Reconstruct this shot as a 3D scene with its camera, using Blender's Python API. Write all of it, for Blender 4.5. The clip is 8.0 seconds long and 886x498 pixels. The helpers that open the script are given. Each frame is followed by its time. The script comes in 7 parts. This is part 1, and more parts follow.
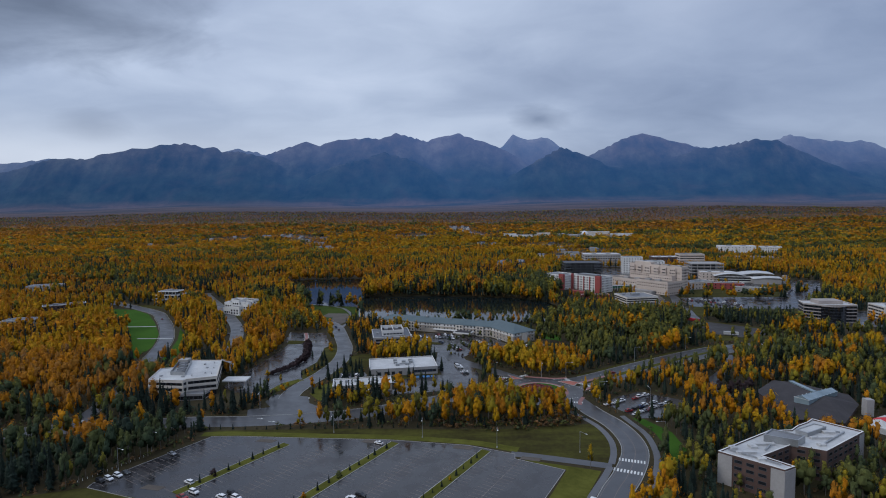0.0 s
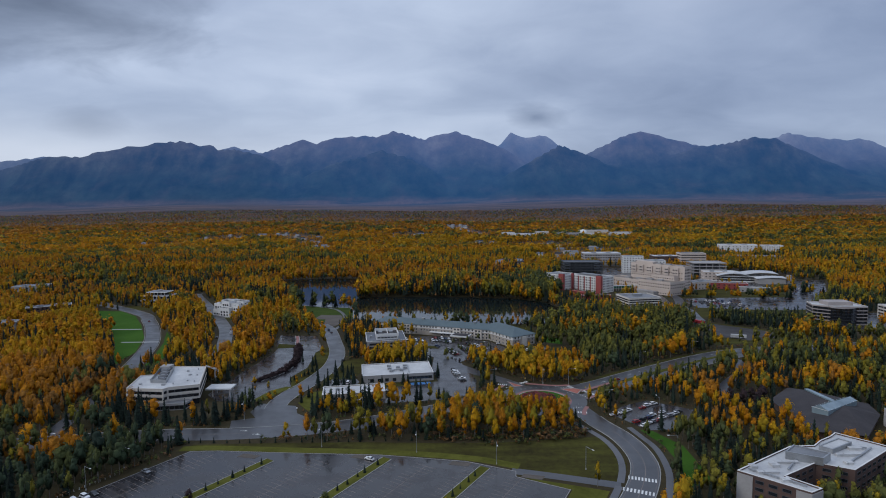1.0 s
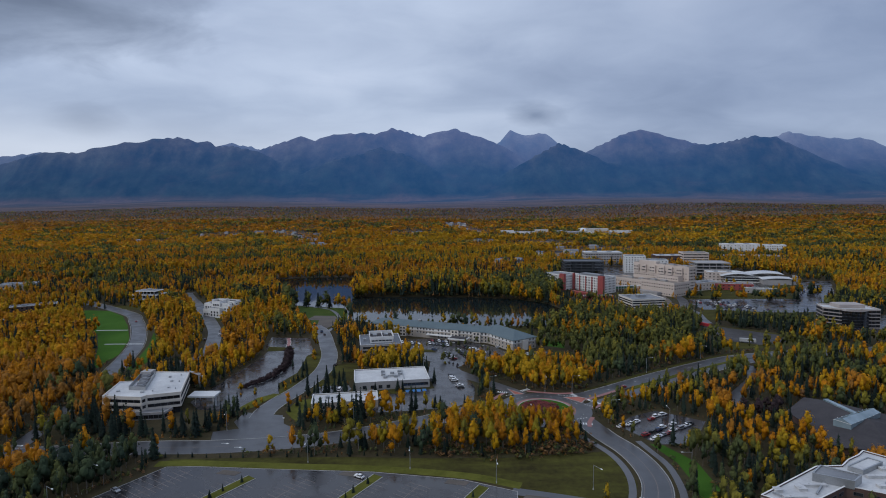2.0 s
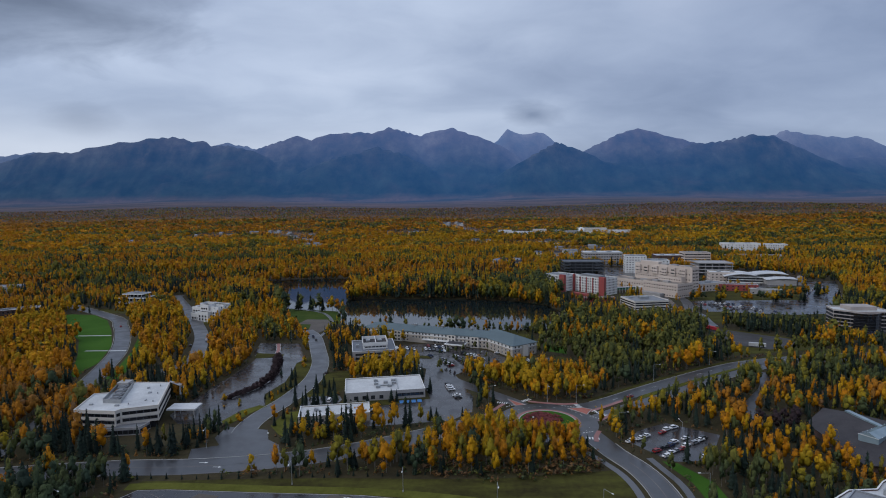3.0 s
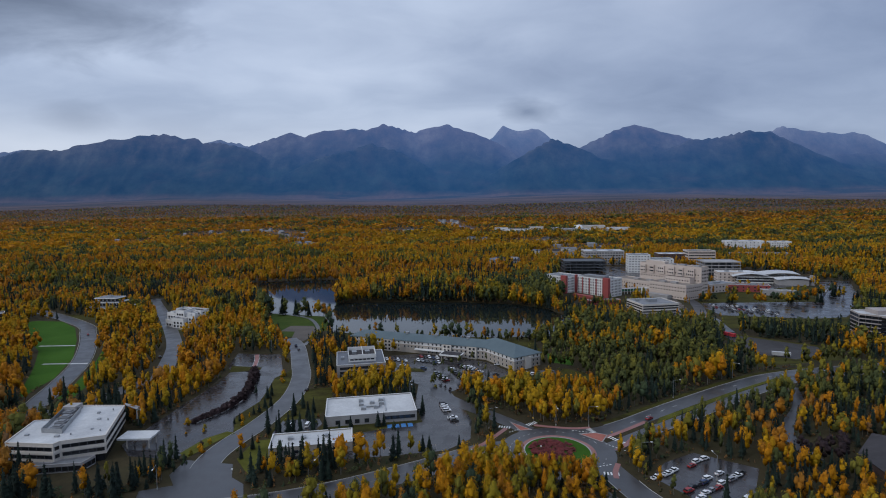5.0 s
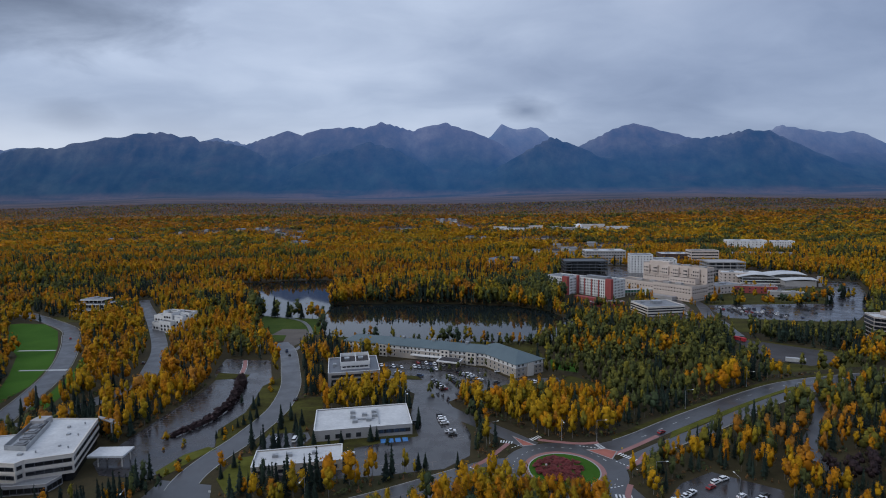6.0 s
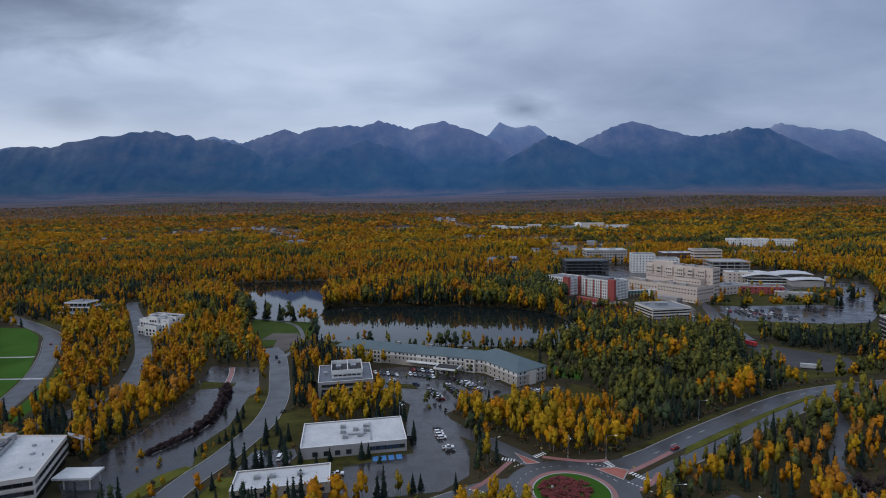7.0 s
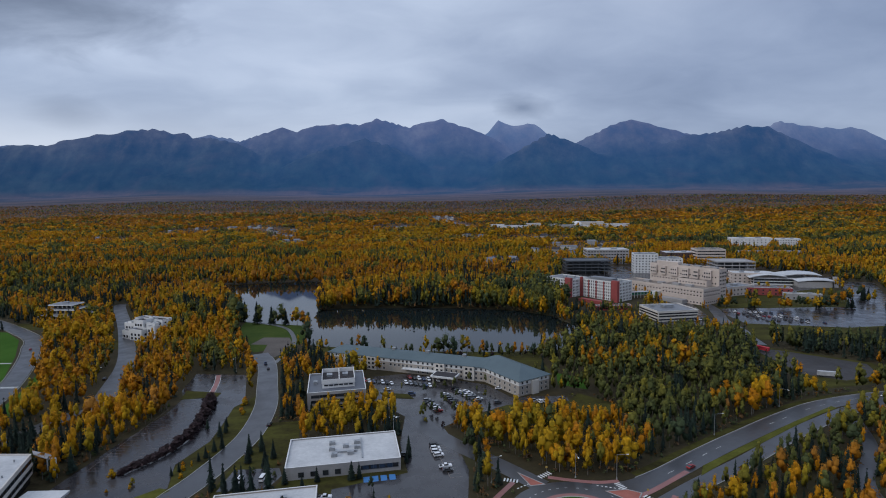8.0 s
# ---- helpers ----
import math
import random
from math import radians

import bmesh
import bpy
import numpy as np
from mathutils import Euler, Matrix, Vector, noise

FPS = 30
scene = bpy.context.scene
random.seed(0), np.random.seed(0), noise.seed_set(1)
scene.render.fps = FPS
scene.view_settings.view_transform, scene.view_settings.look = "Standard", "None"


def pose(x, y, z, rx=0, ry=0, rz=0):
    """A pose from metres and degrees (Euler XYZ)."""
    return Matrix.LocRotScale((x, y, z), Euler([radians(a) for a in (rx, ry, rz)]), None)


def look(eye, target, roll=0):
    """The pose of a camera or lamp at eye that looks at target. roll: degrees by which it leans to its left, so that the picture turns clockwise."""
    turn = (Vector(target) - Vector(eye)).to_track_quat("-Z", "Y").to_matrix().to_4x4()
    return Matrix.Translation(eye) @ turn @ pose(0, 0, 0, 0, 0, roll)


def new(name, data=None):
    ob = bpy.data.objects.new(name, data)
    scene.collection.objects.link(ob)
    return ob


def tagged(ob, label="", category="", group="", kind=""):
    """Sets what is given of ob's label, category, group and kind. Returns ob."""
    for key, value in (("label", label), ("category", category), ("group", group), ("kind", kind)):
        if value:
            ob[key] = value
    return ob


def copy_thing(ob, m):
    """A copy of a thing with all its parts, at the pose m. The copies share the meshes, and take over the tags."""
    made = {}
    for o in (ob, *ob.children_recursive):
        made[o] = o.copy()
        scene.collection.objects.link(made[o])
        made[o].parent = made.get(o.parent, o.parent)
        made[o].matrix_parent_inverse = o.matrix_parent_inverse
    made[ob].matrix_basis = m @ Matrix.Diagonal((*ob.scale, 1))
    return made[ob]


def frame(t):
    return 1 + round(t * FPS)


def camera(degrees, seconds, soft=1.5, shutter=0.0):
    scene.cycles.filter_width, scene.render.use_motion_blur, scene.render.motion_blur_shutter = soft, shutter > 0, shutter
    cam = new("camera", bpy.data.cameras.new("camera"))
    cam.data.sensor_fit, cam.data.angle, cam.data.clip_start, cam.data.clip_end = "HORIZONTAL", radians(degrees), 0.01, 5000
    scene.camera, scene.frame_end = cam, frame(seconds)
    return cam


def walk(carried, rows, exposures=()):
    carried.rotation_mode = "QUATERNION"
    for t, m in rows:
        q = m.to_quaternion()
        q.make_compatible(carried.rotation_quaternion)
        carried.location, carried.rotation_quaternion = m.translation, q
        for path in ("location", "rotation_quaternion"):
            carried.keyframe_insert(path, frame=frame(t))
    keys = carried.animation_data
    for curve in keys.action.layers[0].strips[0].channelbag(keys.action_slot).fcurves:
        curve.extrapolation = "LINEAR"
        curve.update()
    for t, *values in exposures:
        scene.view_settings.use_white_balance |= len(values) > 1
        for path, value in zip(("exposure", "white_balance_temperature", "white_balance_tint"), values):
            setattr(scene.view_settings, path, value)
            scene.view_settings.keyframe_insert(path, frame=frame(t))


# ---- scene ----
cam = camera(77.6, 8.0, soft=1.0)
PATH = [
    (0, (0.894, 1.112, 116.369), (0.878, 3.107, 116.227), -0.7),
    (0.5, (1.366, 10.819, 116.341), (1.354, 12.814, 116.196), -0.6),
    (1, (1.833, 20.531, 116.297), (1.825, 22.525, 116.149), -0.7),
    (1.5, (2.319, 30.275, 116.251), (2.313, 32.269, 116.101), -0.6),
    (1.7, (2.5, 34.231, 116.238), (2.494, 36.225, 116.083), -0.5),
    (3, (3.606, 60.347, 115.994), (3.612, 62.34, 115.836), -0.6),
    (3.5, (3.982, 70.504, 115.92), (3.993, 72.498, 115.76), -0.6),
    (4, (4.292, 80.678, 115.848), (4.307, 82.671, 115.684), -0.6),
    (4.5, (4.583, 90.781, 115.775), (4.602, 92.774, 115.609), -0.7),
    (6, (5.545, 120.756, 115.352), (5.573, 122.748, 115.18), -0.7),
    (6.5, (5.982, 130.782, 115.278), (6.014, 132.774, 115.103), -0.7),
    (7, (6.541, 140.731, 115.229), (6.576, 142.723, 115.052), -0.8),
    (7.5, (7.136, 150.584, 115.201), (7.174, 152.576, 115.022), -0.8),
    (8, (7.636, 160.404, 115.192), (7.676, 162.395, 115.01), -0.8),
]
walk(cam, [(t, look(eye, target, roll)) for t, eye, target, roll in PATH])

# ---- world, sun, exposure ----
scene.view_settings.exposure = 0.0
world = bpy.data.worlds.new("overcast")
scene.world = world
world.use_nodes = True
wn, wl = world.node_tree.nodes, world.node_tree.links
wn.clear()


def wnode(kind, **kw):
    n = wn.new(kind)
    for k, v in kw.items():
        n.inputs[k].default_value = v
    return n


def wmath(op, a, b=None, clamp=False):
    n = wn.new("ShaderNodeMath")
    n.operation, n.use_clamp = op, clamp
    for i, v in enumerate((a, b)):
        if v is None:
            continue
        if isinstance(v, (int, float)):
            n.inputs[i].default_value = v
        else:
            wl.new(v, n.inputs[i])
    return n.outputs[0]


def wramp(value, stops):
    n = wn.new("ShaderNodeValToRGB")
    e = n.color_ramp.elements
    while len(e) < len(stops):
        e.new(0.5)
    for el, (p, c) in zip(e, stops):
        el.position, el.color = p, (*c, 1)
    wl.new(value, n.inputs[0])
    return n.outputs[0]


def wmix(fac, a, b, mode="MIX"):
    n = wn.new("ShaderNodeMix")
    n.data_type, n.blend_type = "RGBA", mode
    if isinstance(fac, (int, float)):
        n.inputs[0].default_value = fac
    else:
        wl.new(fac, n.inputs[0])
    for i, v in ((6, a), (7, b)):
        if isinstance(v, tuple):
            n.inputs[i].default_value = (*v, 1)
        else:
            wl.new(v, n.inputs[i])
    return n.outputs[2]


SUN_EL, SUN_ROT = 32.0, 248.0
sky = wn.new("ShaderNodeTexSky")
sky.sky_type, sky.sun_disc = "NISHITA", False
sky.sun_elevation, sky.sun_rotation = radians(SUN_EL), radians(SUN_ROT)
coord = wn.new("ShaderNodeTexCoord")
xyz = wn.new("ShaderNodeSeparateXYZ")
wl.new(coord.outputs["Generated"], xyz.inputs[0])
dx, dy, dz = xyz.outputs
up = wmath("MAXIMUM", dz, 0.0)
flat = wmath("ADD", up, 0.22)
deck = wn.new("ShaderNodeCombineXYZ")          # the cloud deck, a plane seen in perspective
wl.new(wmath("DIVIDE", dx, flat), deck.inputs[0])
wl.new(wmath("MULTIPLY", wmath("DIVIDE", dy, flat), 1.25), deck.inputs[1])


def wnoise(scale, detail, rough, off, warp=0.0):
    m = wn.new("ShaderNodeVectorMath")
    m.operation = "ADD"
    wl.new(deck.outputs[0], m.inputs[0])
    m.inputs[1].default_value = off
    n = wnode("ShaderNodeTexNoise", Scale=scale, Detail=detail, Roughness=rough, Distortion=warp)
    wl.new(m.outputs[0], n.inputs["Vector"])
    return n.outputs["Fac"]


big = wnoise(0.75, 3, 0.45, (2.3, 0.4, 0.0), 0.2)
fine = wnoise(2.6, 5, 0.55, (7.1, 3.0, 2.0), 0.4)
cover = wmath("ADD", wmath("MULTIPLY", big, 0.74), wmath("MULTIPLY", fine, 0.26))
clouds = wramp(cover, [(0.30, (0.25, 0.295, 0.395)), (0.45, (0.355, 0.405, 0.51)), (0.56, (0.455, 0.505, 0.605)), (0.70, (0.56, 0.60, 0.69))])


def blob(d, tight, soft):
    """1 inside a cloud that lies in direction d."""
    n = wn.new("ShaderNodeVectorMath")
    n.operation = "SUBTRACT"
    wl.new(coord.outputs["Generated"], n.inputs[0])
    n.inputs[1].default_value = Vector(d).normalized()
    s = wn.new("ShaderNodeVectorMath")
    s.operation = "MULTIPLY"
    wl.new(n.outputs[0], s.inputs[0])
    s.inputs[1].default_value = tight
    ln = wn.new("ShaderNodeVectorMath")
    ln.operation = "LENGTH"
    wl.new(s.outputs[0], ln.inputs[0])
    r = wmath("ADD", ln.outputs["Value"], wmath("MULTIPLY", wmath("SUBTRACT", fine, 0.5), soft))
    return wmath("SUBTRACT", 1.0, wmath("MINIMUM", r, 1.0))


clouds = wmix(wmath("MULTIPLY", blob((-0.86, 1, 0.47), (3.0, 3.0, 6.4), 0.9), 1.5, True), clouds, (0.13, 0.155, 0.21))
clouds = wmix(wmath("MULTIPLY", blob((-0.64, 1, 0.160), (17.0, 17.0, 38.0), 0.9), 1.3, True), clouds, (0.22, 0.26, 0.35))
clouds = wmix(wmath("MULTIPLY", blob((0.165, 1, 0.160), (17.0, 17.0, 38.0), 0.9), 1.2, True), clouds, (0.22, 0.26, 0.35))
low = wramp(dz, [(0.0, (0.58, 0.585, 0.62)), (0.09, (0.56, 0.575, 0.62)), (0.17, (0.30, 0.35, 0.44))])
west = wmath("MULTIPLY", wmath("SUBTRACT", 0.30, dx), 0.9, True)
band = wmath("MULTIPLY", wramp(dz, [(0.10, (1, 1, 1)), (0.22, (0, 0, 0))]), wmath("ADD", wmath("MULTIPLY", west, 0.75), 0.08))
clouds = wmix(band, clouds, low)
clouds = wmix(1.0, clouds, wramp(wmath("MULTIPLY_ADD", dx, 0.5), [(0.15, (1.16, 1.20, 1.24)), (0.50, (1.10, 1.14, 1.18)), (0.72, (0.74, 0.80, 0.90))]), "MULTIPLY")
clouds = wmix(0.06, clouds, wmix(1.0, sky.outputs[0], (0.12, 0.12, 0.12), "MULTIPLY"))
zenith = wramp(dz, [(0.30, (1, 1, 1)), (0.80, (1.75, 1.7, 1.62))])
clouds = wmix(1.0, clouds, zenith, "MULTIPLY")
clouds = wmix(1.0, clouds, (1.0, 1.025, 1.07), "MULTIPLY")
bg = wnode("ShaderNodeBackground", Strength=1.0)
wl.new(clouds, bg.inputs["Color"])
wout = wn.new("ShaderNodeOutputWorld")
wl.new(bg.outputs[0], wout.inputs[0])

sun = new("sun", bpy.data.lights.new("sun", "SUN"))
sun.data.energy, sun.data.angle, sun.data.color = 0.8, radians(22), (1.0, 0.95, 0.88)
sun.matrix_world = look((0, 0, 400), Vector((0, 0, 400)) - Vector((math.sin(radians(SUN_ROT)) * math.cos(radians(SUN_EL)), math.cos(radians(SUN_ROT)) * math.cos(radians(SUN_EL)), math.sin(radians(SUN_EL)))))

# ---- materials ----


class Mat:
    """A node material in the making."""

    def __init__(self, name, rough=0.8, metal=0.0, spec=0.5):
        self.m = bpy.data.materials.new(name)
        self.m.use_nodes = True
        self.n, self.l = self.m.node_tree.nodes, self.m.node_tree.links
        self.b = self.n["Principled BSDF"]
        self.b.inputs["Roughness"].default_value = rough
        self.b.inputs["Metallic"].default_value = metal
        self.b.inputs["Specular IOR Level"].default_value = spec
        self.geo = self.n.new("ShaderNodeNewGeometry")
        self.pos = self.geo.outputs["Position"]

    def noise(self, scale, detail=4.0, rough=0.55, stretch=None, vec=None):
        v = vec or self.pos
        if stretch:
            s = self.n.new("ShaderNodeVectorMath")
            s.operation = "MULTIPLY"
            self.l.new(v, s.inputs[0])
            s.inputs[1].default_value = stretch
            v = s.outputs[0]
        t = self.n.new("ShaderNodeTexNoise")
        t.inputs["Scale"].default_value, t.inputs["Detail"].default_value, t.inputs["Roughness"].default_value = scale, detail, rough
        self.l.new(v, t.inputs["Vector"])
        return t.outputs["Fac"]

    def ramp(self, fac, stops, out="Color"):
        r = self.n.new("ShaderNodeValToRGB")
        e = r.color_ramp.elements
        while len(e) < len(stops):
            e.new(0.5)
        for el, (p, c) in zip(e, stops):
            el.position, el.color = p, (*(c if isinstance(c, tuple) else (c, c, c)), 1)
        self.l.new(fac, r.inputs[0])
        return r.outputs[0]

    def mix(self, fac, a, b, mode="MIX"):
        x = self.n.new("ShaderNodeMix")
        x.data_type, x.blend_type = "RGBA", mode
        if isinstance(fac, (int, float)):
            x.inputs[0].default_value = fac
        else:
            self.l.new(fac, x.inputs[0])
        for i, v in ((6, a), (7, b)):
            if isinstance(v, tuple):
                x.inputs[i].default_value = (*v, 1)
            else:
                self.l.new(v, x.inputs[i])
        return x.outputs[2]

    def set(self, key, value):
        self.l.new(value, self.b.inputs[key])
        return self

    def bump(self, height, strength=0.4, distance=0.1):
        b = self.n.new("ShaderNodeBump")
        b.inputs["Strength"].default_value, b.inputs["Distance"].default_value = strength, distance
        self.l.new(height, b.inputs["Height"])
        self.l.new(b.outputs[0], self.b.inputs["Normal"])
        return self


def mottled(name, dark, light, coarse=0.05, grain=1.5, rough=0.8, metal=0.0, bump=0.25, spec=0.5, stretch=None):
    """A surface whose colour drifts at two scales, with fine relief."""
    k = Mat(name, rough, metal, spec)
    a, g = k.noise(coarse, 4, 0.6, stretch), k.noise(grain, 3, 0.6)
    c = k.mix(0.35, k.ramp(a, [(0.32, dark), (0.68, light)]), k.ramp(g, [(0.3, dark), (0.7, light)]))
    k.set("Base Color", c)
    if bump:
        k.bump(g, bump, 0.05)
    return k.m


def asphalt(name, dark, light, dry, wet, spec=0.6):
    """Rain-wet asphalt: tone and gloss vary in broad streaks and puddles."""
    k = Mat(name, 0.4, 0.0, spec)
    a, g = k.noise(0.045, 5, 0.6), k.noise(1.1, 4, 0.65)
    c = k.mix(0.3, k.ramp(a, [(0.35, dark), (0.65, light)]), k.ramp(g, [(0.3, dark), (0.7, light)]))
    k.set("Base Color", c)
    k.set("Roughness", k.ramp(k.noise(0.09, 5, 0.65), [(0.38, wet), (0.62, dry)]))
    k.bump(g, 0.06, 0.02)
    return k.m


ROAD = asphalt("asphalt_road", (0.036, 0.037, 0.041), (0.060, 0.060, 0.064), 0.46, 0.28)
LOT = asphalt("asphalt_lot", (0.020, 0.020, 0.023), (0.042, 0.038, 0.039), 0.38, 0.10, 0.5)
DIRTLOT = asphalt("dark_gravel", (0.035, 0.032, 0.032), (0.06, 0.055, 0.055), 0.85, 0.6, 0.25)
PATHWAY = asphalt("path_asphalt", (0.06, 0.06, 0.065), (0.10, 0.10, 0.105), 0.55, 0.35)
CONCRETE = mottled("concrete", (0.28, 0.27, 0.25), (0.44, 0.43, 0.40), 0.08, 2.0, 0.8)
KERB = mottled("kerb_concrete", (0.22, 0.22, 0.21), (0.38, 0.37, 0.35), 0.1, 2.0, 0.75)
PAINT = mottled("road_paint", (0.50, 0.50, 0.48), (0.78, 0.78, 0.75), 0.4, 3.0, 0.6, bump=0)
FADED = mottled("faded_paint", (0.12, 0.095, 0.082), (0.24, 0.195, 0.165), 0.12, 3.0, 0.6, bump=0)
YELLOWPAINT = mottled("yellow_paint", (0.45, 0.28, 0.05), (0.6, 0.4, 0.1), 0.4, 3.0, 0.6, bump=0)
BLUEPAINT = mottled("blue_paint", (0.03, 0.13, 0.32), (0.06, 0.20, 0.45), 0.4, 3.0, 0.5, bump=0)
PINK = mottled("red_tinted_concrete", (0.20, 0.085, 0.075), (0.31, 0.14, 0.125), 0.12, 2.0, 0.55)
REDBRICKPAVE = mottled("red_pavers", (0.24, 0.065, 0.045), (0.36, 0.115, 0.08), 0.2, 2.0, 0.65)
LAWN = mottled("mown_lawn", (0.028, 0.075, 0.009), (0.050, 0.112, 0.016), 0.03, 0.9, 0.95, spec=0.05)
MEADOW = mottled("meadow_grass", (0.026, 0.050, 0.010), (0.065, 0.085, 0.020), 0.05, 0.5, 0.95, spec=0.05)
VERGE = mottled("rough_grass", (0.022, 0.017, 0.009), (0.078, 0.076, 0.018), 0.07, 0.35, 0.95, spec=0.05, stretch=(0.5, 1.6, 1.0))
OLIVE = mottled("olive_grass", (0.050, 0.052, 0.010), (0.115, 0.115, 0.024), 0.08, 0.5, 0.95, spec=0.05)
ROOFWHITE = mottled("white_membrane", (0.33, 0.33, 0.335), (0.57, 0.57, 0.56), 0.06, 0.7, 0.6, bump=0.1)
ROOFGREY = mottled("grey_membrane", (0.12, 0.125, 0.135), (0.20, 0.205, 0.215), 0.08, 0.8, 0.6)
ROOFSLATE = mottled("slate_membrane", (0.070, 0.078, 0.095), (0.115, 0.125, 0.145), 0.08, 0.8, 0.5)
ROOFTAN = mottled("tan_gravel_roof", (0.15, 0.125, 0.10), (0.24, 0.20, 0.165), 0.08, 0.8, 0.8)
ROOFDARK = mottled("dark_brown_shingle", (0.032, 0.029, 0.031), (0.060, 0.054, 0.056), 0.1, 1.4, 0.85, spec=0.25)
ROOFTEAL = mottled("teal_metal_roof", (0.050, 0.080, 0.090), (0.080, 0.115, 0.125), 0.08, 1.0, 0.45)
WHITEWALL = mottled("white_render", (0.52, 0.51, 0.49), (0.70, 0.69, 0.67), 0.08, 1.2, 0.8)
CREAM = mottled("cream_panel", (0.46, 0.42, 0.37), (0.60, 0.55, 0.49), 0.09, 1.2, 0.8)
TAN = mottled("tan_siding", (0.27, 0.235, 0.20), (0.37, 0.33, 0.285), 0.09, 1.2, 0.85)
PINKCONC = mottled("pinkish_concrete", (0.27, 0.235, 0.22), (0.38, 0.335, 0.31), 0.09, 1.2, 0.8)
ROOFPLUM = mottled("plum_metal_roof", (0.10, 0.05, 0.055), (0.16, 0.085, 0.09), 0.2, 1.5, 0.5)
BEIGE = mottled("beige_precast", (0.44, 0.365, 0.315), (0.56, 0.475, 0.415), 0.03, 0.7, 0.85)
GREYCONC = mottled("grey_precast", (0.24, 0.23, 0.225), (0.36, 0.345, 0.335), 0.06, 0.9, 0.85)
BROWNBRICK = mottled("brown_brick", (0.062, 0.036, 0.030), (0.110, 0.066, 0.054), 0.15, 2.5, 0.9)
REDBRICK = mottled("red_panel", (0.22, 0.038, 0.036), (0.32, 0.065, 0.058), 0.1, 1.5, 0.7)
REDFABRIC = mottled("red_fabric", (0.42, 0.02, 0.03), (0.55, 0.04, 0.05), 0.1, 1.5, 0.7)
STEEL = mottled("galvanised_steel", (0.28, 0.29, 0.30), (0.42, 0.43, 0.44), 0.3, 2.0, 0.45, 0.7, bump=0)
DARKSTEEL = mottled("dark_frame", (0.05, 0.055, 0.06), (0.09, 0.095, 0.105), 0.2, 1.0, 0.6, 0.2, bump=0)
BARK = mottled("pale_bark", (0.07, 0.062, 0.05), (0.21, 0.19, 0.165), 0.8, 3.0, 0.9)
BARKDARK = mottled("dark_bark", (0.04, 0.032, 0.026), (0.085, 0.07, 0.055), 0.8, 3.0, 0.9)
RUBBER = mottled("rubber", (0.012, 0.012, 0.012), (0.022, 0.022, 0.022), 1.0, 5.0, 0.85, bump=0)
LAMPWHITE = mottled("lamp_cover", (0.6, 0.6, 0.58), (0.8, 0.8, 0.78), 1.0, 5.0, 0.35, bump=0)
TAILRED = mottled("tail_lens", (0.25, 0.01, 0.01), (0.35, 0.02, 0.02), 1.0, 5.0, 0.3, bump=0)
EARTH = mottled("bare_earth", (0.06, 0.05, 0.04), (0.12, 0.10, 0.085), 0.05, 0.8, 0.95)
FLOWERS = mottled("red_flower_bed", (0.075, 0.016, 0.014), (0.17, 0.020, 0.020), 0.35, 2.0, 0.9, bump=0.6)


def glass_mat(name, dark, light, rough):
    k = Mat(name, rough, 0.0, 0.8)
    k.set("Base Color", k.ramp(k.noise(0.13, 2), [(0.35, dark), (0.65, light)]))
    return k.m


GLASS = glass_mat("dark_glazing", (0.012, 0.014, 0.018), (0.03, 0.034, 0.042), 0.08)
GREENGLASS = glass_mat("green_glass", (0.02, 0.10, 0.06), (0.04, 0.16, 0.10), 0.2)
BLACKGLASS = glass_mat("black_curtain_wall", (0.008, 0.009, 0.012), (0.016, 0.018, 0.023), 0.06)
SKYGLASS = glass_mat("skylight_glazing", (0.13, 0.18, 0.20), (0.20, 0.26, 0.29), 0.15)

PAINTS = []
for cname, c, metal in (("white", (0.75, 0.75, 0.75), 0), ("silver", (0.36, 0.37, 0.39), 0.5), ("black", (0.012, 0.012, 0.014), 0), ("grey", (0.09, 0.095, 0.10), 0.4), ("red", (0.28, 0.02, 0.02), 0), ("blue", (0.025, 0.05, 0.12), 0.3)):
    PAINTS.append((cname, mottled("car_paint_" + cname, tuple(v * 0.88 for v in c), c, 0.4, 4.0, 0.28, metal, bump=0)))

WATER = Mat("lake_water", 0.035, 0.0, 0.5)
WATER.b.inputs["Base Color"].default_value = (0.010, 0.014, 0.014, 1)
WATER.b.inputs["IOR"].default_value = 1.333
WATER.bump(WATER.noise(0.5, 3, 0.5, (1.0, 0.35, 1.0)), 0.03, 0.05)
WATER = WATER.m


# the muted brown end also carries the haze painted into the far woods
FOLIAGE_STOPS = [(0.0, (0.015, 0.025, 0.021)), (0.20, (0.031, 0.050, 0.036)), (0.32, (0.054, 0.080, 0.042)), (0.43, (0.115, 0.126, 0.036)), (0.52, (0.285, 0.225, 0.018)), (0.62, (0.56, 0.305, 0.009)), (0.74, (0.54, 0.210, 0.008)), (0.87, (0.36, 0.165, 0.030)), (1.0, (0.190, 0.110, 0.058))]


